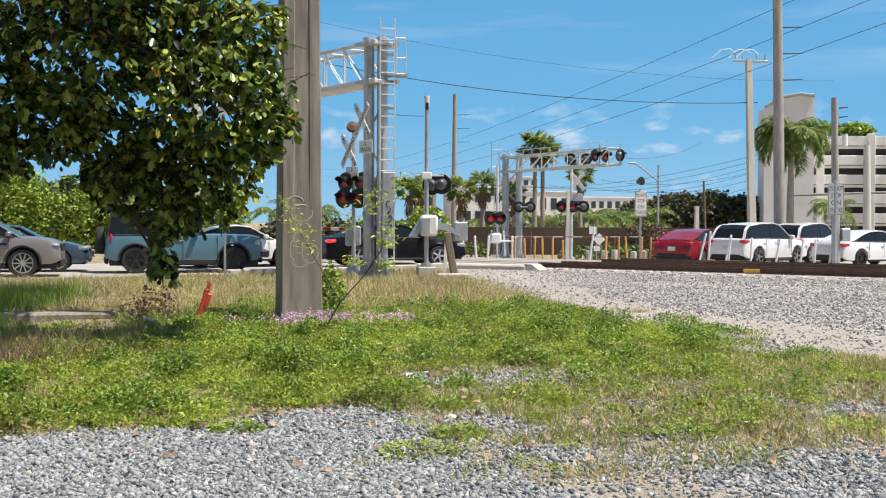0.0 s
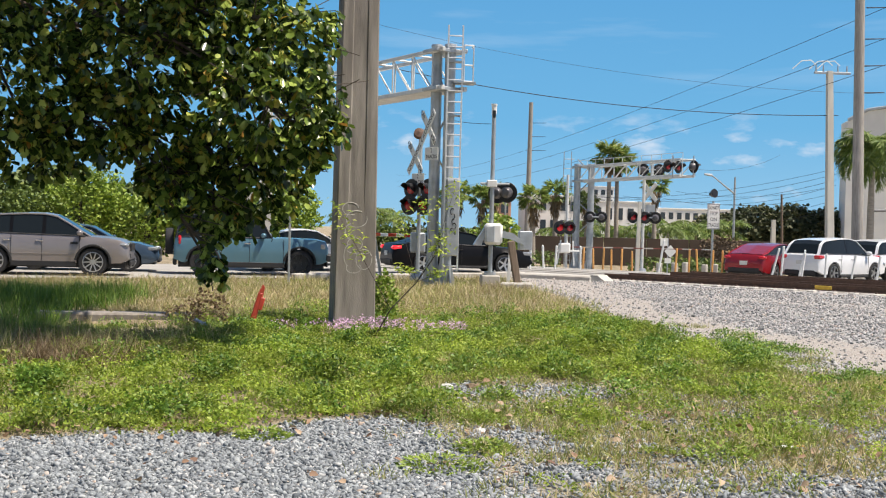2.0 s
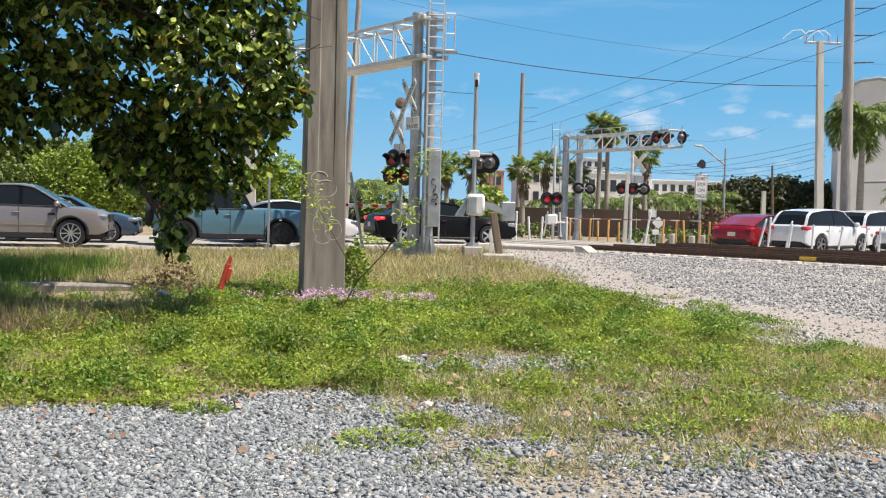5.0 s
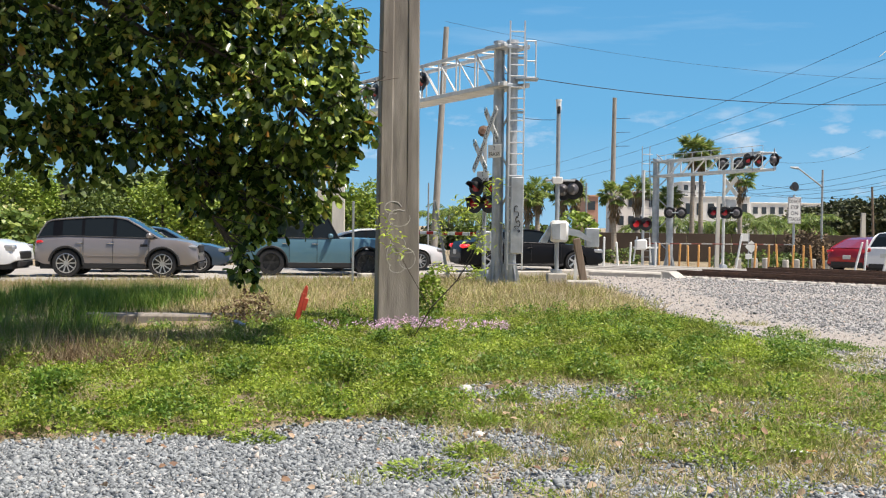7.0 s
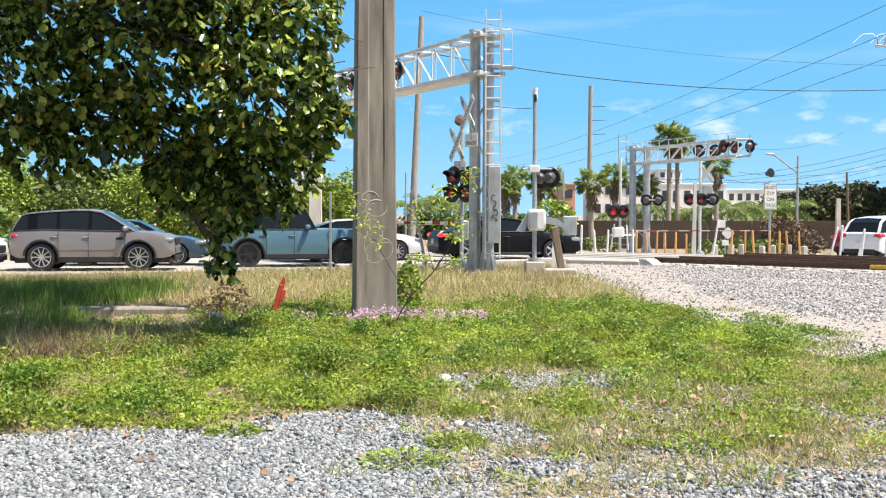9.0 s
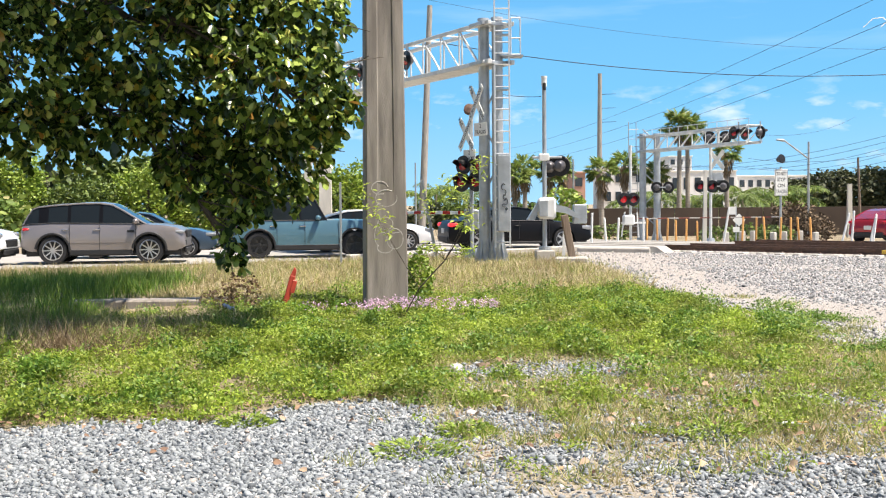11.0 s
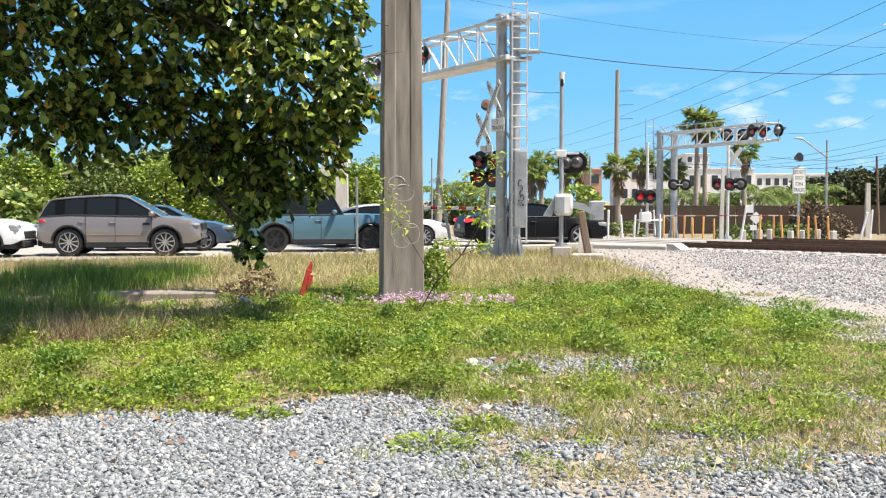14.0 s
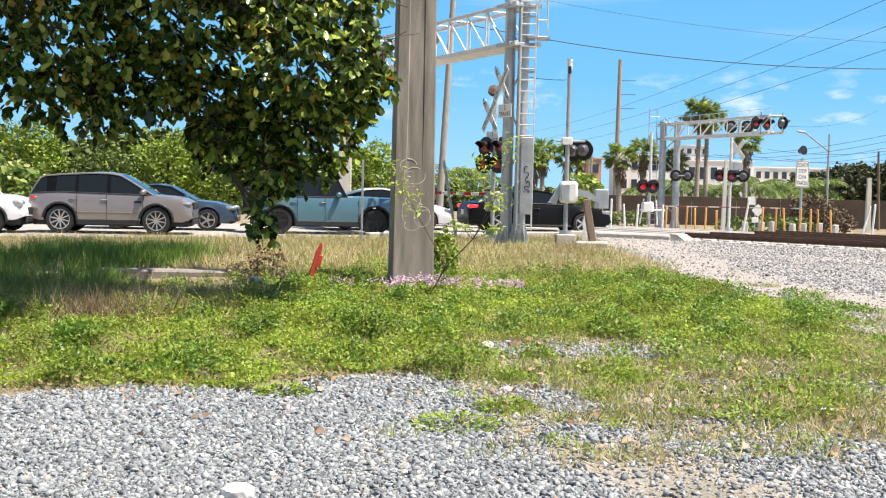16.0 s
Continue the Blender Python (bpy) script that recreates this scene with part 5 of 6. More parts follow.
# ---- poles and cables ----
def pole(x, y, h, r, material, label, lean=(0, 0), square=False, category="utility pole"):
    p = thing("utility_pole", label, category, pose(x, y, gz(x, y) - 0.05))
    if square:
        s = Shape()
        b, t = r, r * 0.72
        s.add([(-b, -b, 0), (b, -b, 0), (b, b, 0), (-b, b, 0), (lean[0] - t, lean[1] - t, h), (lean[0] + t, lean[1] - t, h), (lean[0] + t, lean[1] + t, h), (lean[0] - t, lean[1] + t, h)],
              [(0, 1, 5, 4), (1, 2, 6, 5), (2, 3, 7, 6), (3, 0, 4, 7), (4, 5, 6, 7)])
    else:
        s = Shape().tube((0, 0, 0), (lean[0], lean[1], h), r, r * 0.7, 14)
    part("shaft", s, material, p, smooth=not square)
    return p


def insulator_arms(p, zs, side, length=0.75, material=M_WIRE):
    for z in zs:
        part("insulator", Shape().tube((0.05 * side, 0, z), (length * side, 0, z + 0.05), 0.03, 0.02, 7), material, p)


wp = pole(21.9, 50.0, 17.0, 0.27, M_WOOD_GREY, "tall weathered wooden transmission pole", (-0.35, 0))
insulator_arms(wp, (10.8, 9.6, 8.4, 12.2), 1, 1.0)
cp = pole(24.9, 60.0, 11.2, 0.2, M_CONC_POLE, "pale square concrete utility pole with crossarm", (-0.35, 0), True)
part("crossarm", Shape().box((-.2, 0, 11.1), (2.0, .12, .12), ch=.01), M_GALV, cp)
for x in (-1.1, -.7, .1, .6):
    part("insulator", Shape().tube((x, 0, 11.15), (x, 0, 11.5), .05, .03, 8), M_GALV, cp)
for x in (-1.1, -.2, .2):
    part("jumper_wire", Shape().path([(x, 0, 11.5), (x - .3, 0, 11.75), (x - .8, 0, 11.7), (x - 1.3, 0, 11.25)], .025, 5), M_WHITE, cp)
pole(-0.5, 60.0, 12.4, 0.2, M_WOOD_GREY, "slightly leaning wooden utility pole", (0.55, 0))
op = pole(17.1, 117.0, 15.4, 0.29, M_WOOD_GREY, "wooden pole with side insulators", (0.1, 0))
insulator_arms(op, (13.3, 11.9, 10.5), 1, 1.7)
thick = pole(30.0, 57.0, 6.2, 0.24, M_CONC_POLE, "thick short concrete pole", (-0.1, 0))
sp = pole(20.25, 41.4, 6.6, 0.17, M_WOOD_GREY, "roadside wooden pole behind a sign", (-0.15, 0))
insulator_arms(sp, (6.2, 5.85, 5.5), 1, 0.4)
part("meter_box", Shape().box((.3, -.1, 1.35), (.35, .25, .5), ch=.03), M_GALV, sp)
part("transformer", Shape().tube((.3, 0, 4.75), (.3, 0, 5.2), .11, .11, 12), M_WHITE, sp)
pole(-4.35, 48.0, 9.0, 0.26, M_CONC_POLE, "pale square concrete pole behind the queue", (0, 0), True)
pole(-5.15, 49.0, 4.0, 0.2, M_CONC_POLE, "short pale concrete pole", (0, 0), True)
pole(-0.85, 66.0, 4.6, 0.06, M_GALV, "thin grey steel post", (0, 0))
pole(9.9, 80.0, 5.3, 0.09, M_GALV, "slim grey street light post", (0, 0))
pole(12.35, 52.0, 3.4, 0.09, M_CONC_POLE, "white stub pole beside the signal", (0.05, 0), True)
lamp = pole(24.6, 75.0, 6.2, 0.09, M_GALV, "grey street lamp with a slanting arm", category="street lamp")
part("lamp_arm", Shape().tube((0, 0, 5.1), (-1.6, 0, 6.3), .06, .05, 8).tube((-1.6, 0, 6.3), (-2.1, 0, 6.35), .1, .06, 8), M_GALV, lamp)
pole(26.2, 72.0, 3.4, 0.16, M_CONC_POLE, "short white concrete pole", square=True)
pole(28.4, 76.0, 5.2, 0.1, M_WOOD, "thin dark wooden service pole", (-0.2, 0))
sm = pole(33.5, 74.0, 4.9, 0.2, M_GALV, "grey traffic signal mast with a long arm", category="signal mast")
part("mast_arm", Shape().tube((0, 0, 4.2), (14, -2, 4.7), .09, .06, 12), M_DARK_STEEL, sm)


def cable(name, label, a, b, sag, r):
    a, b = Vector(a), Vector(b)
    pts = [a.lerp(b, i / 24) - Vector((0, 0, sag * 4 * (i / 24) * (1 - i / 24))) for i in range(25)]
    c = part(name, Shape().path(pts, r * .6, 5), M_WIRE, None, label)
    return tagged(c, label, "cable")


cable("overhead_cable", "thick black overhead cable crossing the sky", (-0.2, 60, 10.15), (25.1, 60, 8.25), 0.75, 0.035)
cable("overhead_cable", "black overhead cable near the gate machine", (1.95, 33.6, 4.85), (3.2, 33.2, 4.72), 0.04, 0.014)
for z in (12.2, 10.8, 9.6):
    cable("power_line", "thin power line running into the distance", (23.6, 40, z + .3), (9.0, 260, z + 1.2), 2.6, 0.022)
cable("power_line", "thin dark line across the sky", (0.0, 60, 12.2), (30.5, 62, 9.8), 0.9, 0.013)
cable("power_line", "thin service line over the far trees", (16.2, 56, 4.9), (28, 76, 7.2), 0.4, 0.013)
for k in range(4):
    cable("service_line", "thin service cable among the far poles", (21.5 + k, 78, 4.6 - .6 * k), (30.5, 74, 5.0 - .5 * k), 0.5, 0.018)
for k in range(4):
    cable("overhead_cable", "black cable at the concrete pole", (25.1, 60, 5.4 - .3 * k), (14 + 2.6 * k, 84, 4.4), 0.8, 0.016)

# ---- palms ----
def fan_palm(x, y, h, label, skirt=0.9, seed=0, r=0.95):
    p = thing("fan_palm", label, "palm tree", pose(x, y, gz(x, y)))
    rng = np.random.default_rng(seed + 50)
    part("trunk", Shape().tube((0, 0, 0), (rng.normal() * .12, 0, h), 0.2, 0.14, 12), M_TRUNK, p, smooth=True)
    pos, rot_y, rot_p, sc = [], [], [], []
    base = np.array([(0, 0, 0), (.55, .05, .0), (1.0, .0, -.10), (.55, -.05, .0)])
    for i in range(46):
        yaw, el = rng.uniform(0, 2 * np.pi), rng.uniform(-.5, 1.35)
        d = np.array([np.cos(yaw) * np.cos(el), np.sin(yaw) * np.cos(el), np.sin(el)])
        c = np.array([0, 0, h]) + d * r * rng.uniform(.5, .75)
        for k in range(15):
            a = (k - 7) / 7 * 1.45
            pos.append(c), rot_y.append(yaw + a * .95), rot_p.append(-el * np.cos(a) + .25 + .25 * abs(a)), sc.append(r * rng.uniform(.5, .66))
    n = len(pos)
    s = np.array(sc)
    scatter_mesh("frond_crown", base, [(0, 1, 2, 3)], np.array(pos), rotations(np.array(rot_y), np.array(rot_p), rng.normal(0, .5, n)), np.stack([s, s * 1.3, s], 1), M_PALM, p)
    n = 260
    yaw = rng.uniform(0, 2 * np.pi, n)
    zz = h - rng.uniform(0.0, skirt, n)
    rr_ = 0.14 + 0.3 * rng.random(n) * (1 - (h - zz) / (skirt + .4))
    pos = np.stack([np.cos(yaw) * rr_, np.sin(yaw) * rr_, zz], 1)
    s = rng.uniform(.35, .6, n)
    scatter_mesh("dead_skirt", base, [(0, 1, 2, 3)], pos, rotations(yaw, rng.normal(1.3, .2, n), rng.normal(0, .6, n)), np.stack([s, s * 1.3, s], 1), M_PALM_DEAD, p)
    return p


for i, (x, y, h) in enumerate(((18.3, 85, 7.9), (19.1, 85.5, 7.6), (21.9, 85, 5.9), (13.8, 82, 5.0), (11.3, 76, 4.3), (16.9, 86, 4.4), (9.6, 84, 4.6), (8.3, 80, 4.2), (6.9, 84, 4.7), (5.9, 80, 4.1))):
    fan_palm(x, y, h, "fan palm with a brown skirt of dead fronds", 1.5 if i > 1 else 1.0, i, 1.25 if i < 2 else 1.05)


def feather_palm(x, y, h, length, label, n_fronds=17, seed=1, r=0.2, thick_mat=None, steep=0.0, bend=0.155, leaflet=.25):
    p = thing("feather_palm", label, "palm tree", pose(x, y, gz(x, y)))
    rng = np.random.default_rng(seed)
    part("trunk", Shape().tube((0, 0, 0), (0, 0, h * .55), r, r * .85, 14).tube((0, 0, h * .55), (0, 0, h), r * .85, r * .5, 14), thick_mat or M_TRUNK, p, smooth=True)
    base = np.array([(0, 0, 0), (.5, .045, -.03), (1.0, 0, -.2), (.5, -.045, -.03)])
    for i in range(n_fronds):
        yaw = 2 * math.pi * i / n_fronds + rng.normal() * .15
        el = rng.choice([1.1, .75, .4, .1]) + rng.normal() * .1 + steep * rng.random()
        pts, pos, ry, rp, sc = [], [], [], [], []
        cur, e = np.array([0, 0, h]), el
        for k in range(13):
            pts.append(tuple(cur))
            d = np.array([math.cos(yaw) * math.cos(e), math.sin(yaw) * math.cos(e), math.sin(e)])
            if k > 1:
                for sd in (-1, 1):
                    for j in range(6):
                        pos.append(cur + d * length / 13 * j / 6)
                        ry.append(yaw + sd * (1.15 - .04 * k) + rng.normal() * .12)
                        rp.append(.35 + .25 * rng.normal() - e * .2)
                        sc.append(length * leaflet * math.sin(math.pi * (k + 1.2) / 15.5))
            cur = cur + d * length / 13
            e -= bend
        rib = part("frond", Shape().path(pts, .022, 5), M_PALM, p)
        s = np.array(sc)
        scatter_mesh("foliage", base, [(0, 1, 2, 3)], np.array(pos), rotations(np.array(ry), np.array(rp), rng.normal(0, .4, len(s))), np.stack([s, s * 1.1, s], 1), M_PALM, rib)
    return p


feather_palm(28.0, 62.0, 7.0, 2.7, "royal palm with long drooping feather fronds", 38, 3, 0.22, steep=.6, bend=.2, leaflet=.30)
for i, (x, y, h, l) in enumerate(((19.5, 98, 2.3, 3.2), (23, 97, 2.5, 3.2), (26, 96, 2.6, 3.4), (29, 98, 2.3, 3.3), (17.5, 99, 2.0, 3.0), (31.5, 98, 2.6, 3.2), (55, 92, 4.2, 2.6), (45, 90, 3.4, 2.6), (60, 94, 4.4, 2.6))):
    feather_palm(x, y, h, l, "low date palm in front of the far fence", 15, 20 + i, 0.2)
for i, (x, y, h) in enumerate(((0.6, 120, 3.2), (2.2, 125, 3.4), (3.6, 122, 3.0), (-1.0, 126, 2.9))):
    feather_palm(x, y, h, 3.0, "distant palm behind the road", 13, 40 + i, 0.15)


# ---- bushes and trees ----
def foliage(name, label, category, boxes, n, leaf, material, seed, trunk=True, kind=""):
    """A tree or hedge: trunk, limbs and a crown of many small leaf clumps with an uneven outline."""
    x0, y0 = boxes[0][0][0], boxes[0][0][1]
    t = thing(name, label, category, pose(x0, y0, gz(x0, y0)))
    rng = np.random.default_rng(seed)
    pos = []
    vol = [b[1][0] * b[1][1] * b[1][2] for b in boxes]
    for (c, r), v in zip(boxes, vol):
        k = max(20, int(n * v / sum(vol)))
        d = rng.normal(size=(k, 3))
        d /= np.linalg.norm(d, axis=1)[:, None]
        rad = rng.uniform(.45, 1, k) ** .5 * (1 + .13 * np.sin(d[:, 0] * 9 + seed) * np.sin(d[:, 2] * 11))
        q = np.array(c) + d * rad[:, None] * np.array(r) - np.array((x0, y0, gz(x0, y0)))
        pos.append(q[q[:, 2] > 0.05])
    pos = np.concatenate(pos)
    m_ = len(pos)
    s = leaf * rng.uniform(.6, 1.4, m_)
    scatter_mesh("crown", LEAF_V, LEAF_F, pos, rotations(rng.uniform(0, 6.28, m_), rng.normal(.2, .6, m_), rng.normal(0, .7, m_)), np.stack([s, s, s], 1), material, t)
    if trunk:
        top = max(c[2] for c, r in boxes)
        part("trunk", Shape().tube((0, 0, -.1), (0, 0, top), .16, .09, 8), M_BARK, t)
        for c, r in boxes:
            part("limb", Shape().tube((0, 0, top * .45), (c[0] - x0, c[1] - y0, c[2]), .08, .03, 6), M_BARK, t)
    return t


rnd = random.Random(3)
for i in range(9):
    x = -31 + i * 3.3
    y = 57 + rnd.uniform(-1, 1) + 0.3 * i
    h = rnd.uniform(1.6, 2.3) + (0.5 if i in (3, 5) else 0)
    foliage("hedge_bush", "bright lime-green roadside bush behind the road", "bush", [((x, y, h * .75), (2.3, 1.6, h * .85)), ((x + .9, y + .4, h * 1.2), (1.3, 1.2, h * .6))], 6000, .16, M_HEDGE_LIME if i not in (1, 4) else M_HEDGE, 60 + i)
for i in range(7):
    x = -46 + i * 6.2
    h = rnd.uniform(4.6, 6.2) - 0.28 * i
    foliage("roadside_tree", "green roadside tree behind the bushes", "tree", [((x, 78, h * .55), (3.6, 2.6, h * .5)), ((x + 1.6, 78.5, h * .78), (2.6, 2, h * .32)), ((x - 1.5, 77, h * .7), (2.2, 2, h * .3))], 3600, .4, M_HEDGE if i % 3 else M_PINE, 80 + i)
foliage("dry_palm_bush", "olive-brown saw palmetto clump behind the queue", "bush", [((-21.5, 52, 1.3), (2.6, 1.5, 1.5)), ((-19, 51.5, 1.0), (1.6, 1.3, 1.2))], 2600, .3, M_PALM, 99, trunk=False)
for i in range(9):
    x = 35.5 + i * 3.4
    h = rnd.uniform(3.7, 4.6) + (0.6 if i in (2, 6) else 0)
    foliage("pine_tree", "dark pine-like tree in the far row", "tree", [((x, 112, h * .62), (2.6, 2.2, h * .42)), ((x + 1.2, 112.5, h * .82), (1.6, 1.5, h * .24)), ((x - 1.2, 111, h * .5), (1.8, 1.6, h * .35))], 2600, .36, M_PINE, 120 + i)
foliage("bare_scrub", "grey-brown bare brush beyond the marker posts", "bush", [((18.9, 60, .5), (1.3, .8, 1.2)), ((20.2, 60.5, .2), (1.1, .8, .8))], 2600, .13, M_SCRUB, 140, trunk=False)
for i, (x, y) in enumerate(((16.2, 58), (17.6, 59), (27.5, 64), (10.2, 66), (14.4, 57.5), (31, 66))):
    foliage("low_shrub", "low green shrub beyond the road", "bush", [((x, y, -.1), (1.2, .7, .6))], 500, .16, M_HEDGE, 150 + i, trunk=False)
foliage("sapling", "young tree with bright green leaves near the gantry", "sapling", [((7.2, 62, 1.4), (1.2, 1.0, 1.2)), ((6.2, 62.3, .8), (1.1, 1.0, .9))], 1200, .22, M_HEDGE_LIME, 170)
for i, x in enumerate((-0.5, 2.2, 4.6, 7.0, 9.4)):
    foliage("roadside_tree", "low green tree line beyond the crossing", "tree", [((x, 100, .5), (2.2, 1.6, 1.2)), ((x + 1, 101, 1.0), (1.5, 1.2, .8))], 1300, .32, M_HEDGE if i % 2 else M_PINE, 180 + i)
# dark screened fence behind the palms
for i in range(12):
    x = 6.0 + i * 3.0
    fence = part("fence_panel", Shape().box((x, 78, .35), (2.96, .08, 1.9), ch=.01), M_FENCE_DARK, None)
    tagged(fence, "dark screened fence panel behind the palms", "fence panel", "fence panels")

# ---- buildings ----
def garage():
    g = thing("parking_garage", "white multi-storey parking garage with dark open decks", "parking garage", pose(46.7, 108, -0.5, 0, 0, -13))
    part("stair_tower", Shape().prism([(0, 0), (4.8, 0), (4.8, 14.6), (3.4, 14.75), (1.8, 14.5), (0, 13.5)], 0, 3.2), M_STUCCO, g)
    # solid dark block behind the parapets: the decks' shade put in as colour
    part("core", Shape().box((27.0, 5.2, 5.2), (44, 2.4, 10.2)), M_DECK_SHADE, g)
    for f in range(6):
        z = 0.2 + f * 1.95
        part("deck_parapet", Shape().box((26.9, 3.6, z + .55), (44.2, .5, .95), ch=.03), M_STUCCO, g)
        part("deck_slab", Shape().box((26.9, 4.6, z - .12), (44.2, 2.2, .25)), M_STUCCO, g)
    for i in range(7):
        part("column", Shape().box((6.2 + i * 5.0, 3.3, 5.6), (.7 if i != 2 else 1.4, .7, 11.2 if i != 2 else 13), ch=.03), M_STUCCO, g)
    part("cornice", Shape().path([(0, -.1, 13.6), (1.8, -.1, 14.6), (3.4, -.1, 14.85), (4.8, -.1, 14.7)], .16, 6), M_GALV, g, "blue-grey roof edge")
    return g


garage()
for i, (x, y) in enumerate(((54.5, 111), (57.5, 110.2), (65.0, 108.5))):
    foliage("roof_planting", "green planting along the garage roof", "planter plants", [((x, y, 11.2), (2.0, 1.0, .7))], 700, .35, M_HEDGE_LIME, 200 + i, trunk=False)


def block(x, y, z, w, d, h, label, cols, rows, material, name="office_building", win=(1.3, 1.4), gap=1.0):
    b = thing(name, label, "building", pose(x, y, z))
    part("wall", Shape().box((w / 2, d / 2, h / 2), (w, d, h), ch=.05), material, b)
    part("roof_edge", Shape().box((w / 2, d / 2, h + .15), (w + .4, d + .4, .3), ch=.05), material, b)
    for r_ in range(rows):
        for c_ in range(cols):
            cx, cz = w * (c_ + .5) / cols, h * (r_ + .5) / rows
            wd = part("window", Shape().box((cx, -.02, cz), (w / cols * .55 * gap, .12, h / rows * .5)), M_WINDOW, b)
    return b


adv = block(29.6, 198, -2, 10.5, 12, 9.6, "white low office building with a dark sign on its wall", 6, 3, M_STUCCO)
part("sign_bar", Shape().box((5.4, -.12, 8.6), (3.8, .1, .6), ch=.02).box((2.6, -.12, 8.6), (.7, .1, .7)), M_SIGN_BLACK, adv, "dark sign lettering as a bar")
block(23.3, 190, -2, 2.2, 12, 8.6, "salmon-pink building beside the office", 1, 3, M_STUCCO_PINK)
block(62, 300, -2, 6, 20, 15.5, "white stepped high-rise far behind", 3, 6, M_STUCCO, "tower_block")
block(49, 260, -2, 20, 20, 10.6, "long white building far behind the palms", 8, 2, M_STUCCO)
block(72, 270, -2, 24, 20, 9.6, "long pale building far behind the trees", 12, 3, M_STUCCO)



# ---- distance: sky backdrop with haze and fair-weather cloud ----
def sky_backdrop():
    rows = []
    for j in range(13):
        el = -1.0 + 31 * j / 12
        rows.append([(2300 * math.sin(radians(a)), 2300 * math.cos(radians(a)), 2300 * math.tan(radians(el))) for a in range(-48, 61, 4)])
    m = bpy.data.materials.new("sky_distance")
    m.use_nodes = True
    nodes, links = m.node_tree.nodes, m.node_tree.links
    nodes.remove(nodes["Principled BSDF"])
    em = nodes.new("ShaderNodeEmission")
    tc = nodes.new("ShaderNodeTexCoord")
    sep = nodes.new("ShaderNodeSeparateXYZ")
    links.new(tc.outputs["Object"], sep.inputs[0])
    mr = nodes.new("ShaderNodeMapRange")
    mr.inputs[1].default_value, mr.inputs[2].default_value = 0, 700
    links.new(sep.outputs["Z"], mr.inputs[0])
    ramp = nodes.new("ShaderNodeValToRGB")
    el = ramp.color_ramp.elements
    el.new(.3)
    for e, (p, c) in zip(el, ((0.0, (0.32, 0.61, 0.83)), (0.3, (0.16, 0.48, 0.79)), (1.0, (0.075, 0.335, 0.69)))):
        e.position, e.color = p, (*c, 1)
    links.new(mr.outputs[0], ramp.inputs[0])

    def cloud(scale, stretch, lo, hi, zlo, zhi, offset):
        mp = nodes.new("ShaderNodeMapping")
        mp.inputs["Scale"].default_value = stretch
        mp.inputs["Location"].default_value = offset
        links.new(tc.outputs["Object"], mp.inputs[0])
        n = nodes.new("ShaderNodeTexNoise")
        n.inputs["Scale"].default_value, n.inputs["Detail"].default_value, n.inputs["Roughness"].default_value = scale, 7, .55
        links.new(mp.outputs[0], n.inputs["Vector"])
        a = nodes.new("ShaderNodeMapRange")
        a.inputs[1].default_value, a.inputs[2].default_value = lo, hi
        links.new(n.outputs["Fac"], a.inputs[0])
        b = nodes.new("ShaderNodeValToRGB")
        e2 = b.color_ramp.elements
        e2.new(.5), e2.new(.6)
        span = 1000.0
        for e, (p, v) in zip(e2, ((zlo[0] / span, 0), (zlo[1] / span, 1), (zhi[0] / span, 1), (zhi[1] / span, 0))):
            e.position, e.color = p, (v, v, v, 1)
        q = nodes.new("ShaderNodeMath")
        q.operation = "DIVIDE"
        q.inputs[1].default_value = span
        links.new(sep.outputs["Z"], q.inputs[0])
        links.new(q.outputs[0], b.inputs[0])
        mu = nodes.new("ShaderNodeMath")
        mu.operation = "MULTIPLY"
        links.new(a.outputs[0], mu.inputs[0]), links.new(b.outputs[0], mu.inputs[1])
        return mu.outputs[0]

    col = ramp.outputs[0]
    for fac, white in ((cloud(.006, (1, 1, 2.6), .585, .78, (40, 90), (190, 260), (300, 0, 40)), (0.80, 0.88, 0.95, 1)), (cloud(.0022, (.6, .6, 5), .54, 1.1, (260, 330), (640, 900), (50, 0, 0)), (0.62, 0.80, 0.95, 1))):
        mx = nodes.new("ShaderNodeMix")
        mx.data_type = "RGBA"
        links.new(fac, mx.inputs[0]), links.new(col, mx.inputs[6])
        mx.inputs[7].default_value = white
        col = mx.outputs[2]
    links.new(col, em.inputs[0])
    em.inputs[1].default_value = 0.72
    links.new(em.outputs[0], nodes["Material Output"].inputs[0])
    return tagged(part("backdrop", Shape().grid(rows), m, smooth=True), "blue sky with small low clouds", "sky", kind="structure")


sky_backdrop()


# ---- weeds, grass and loose stone ----
def spread(n, x0, x1, y0, y1, keep, seed):
    rng = np.random.default_rng(seed)
    out = []
    while len(out) < n:
        for x, y in zip(rng.uniform(x0, x1, 4000), rng.uniform(y0, y1, 4000)):
            if rng.random() < keep(x, y):
                out.append((x, y))
                if len(out) >= n:
                    break
    return np.array(out), rng


def stuff(name, label, category, base_v, base_f, xy, z, rot, scale, material):
    pos = np.column_stack([xy, z])
    ob = scatter_mesh(name, base_v, base_f, pos, rot, scale, material)
    return tagged(ob, label, category, kind="stuff")


def heights(xy):
    return np.array([ground_z(x, y) for x, y in xy])


OCT = [(1, .1, .05), (-1, 0, -.1), (.1, 1, .1), (-.05, -1, 0), (.25, .1, 1), (-.1, 0, -1)]
OCT_F = [(0, 2, 4), (2, 1, 4), (1, 3, 4), (3, 0, 4), (2, 0, 5), (1, 2, 5), (3, 1, 5), (0, 3, 5)]


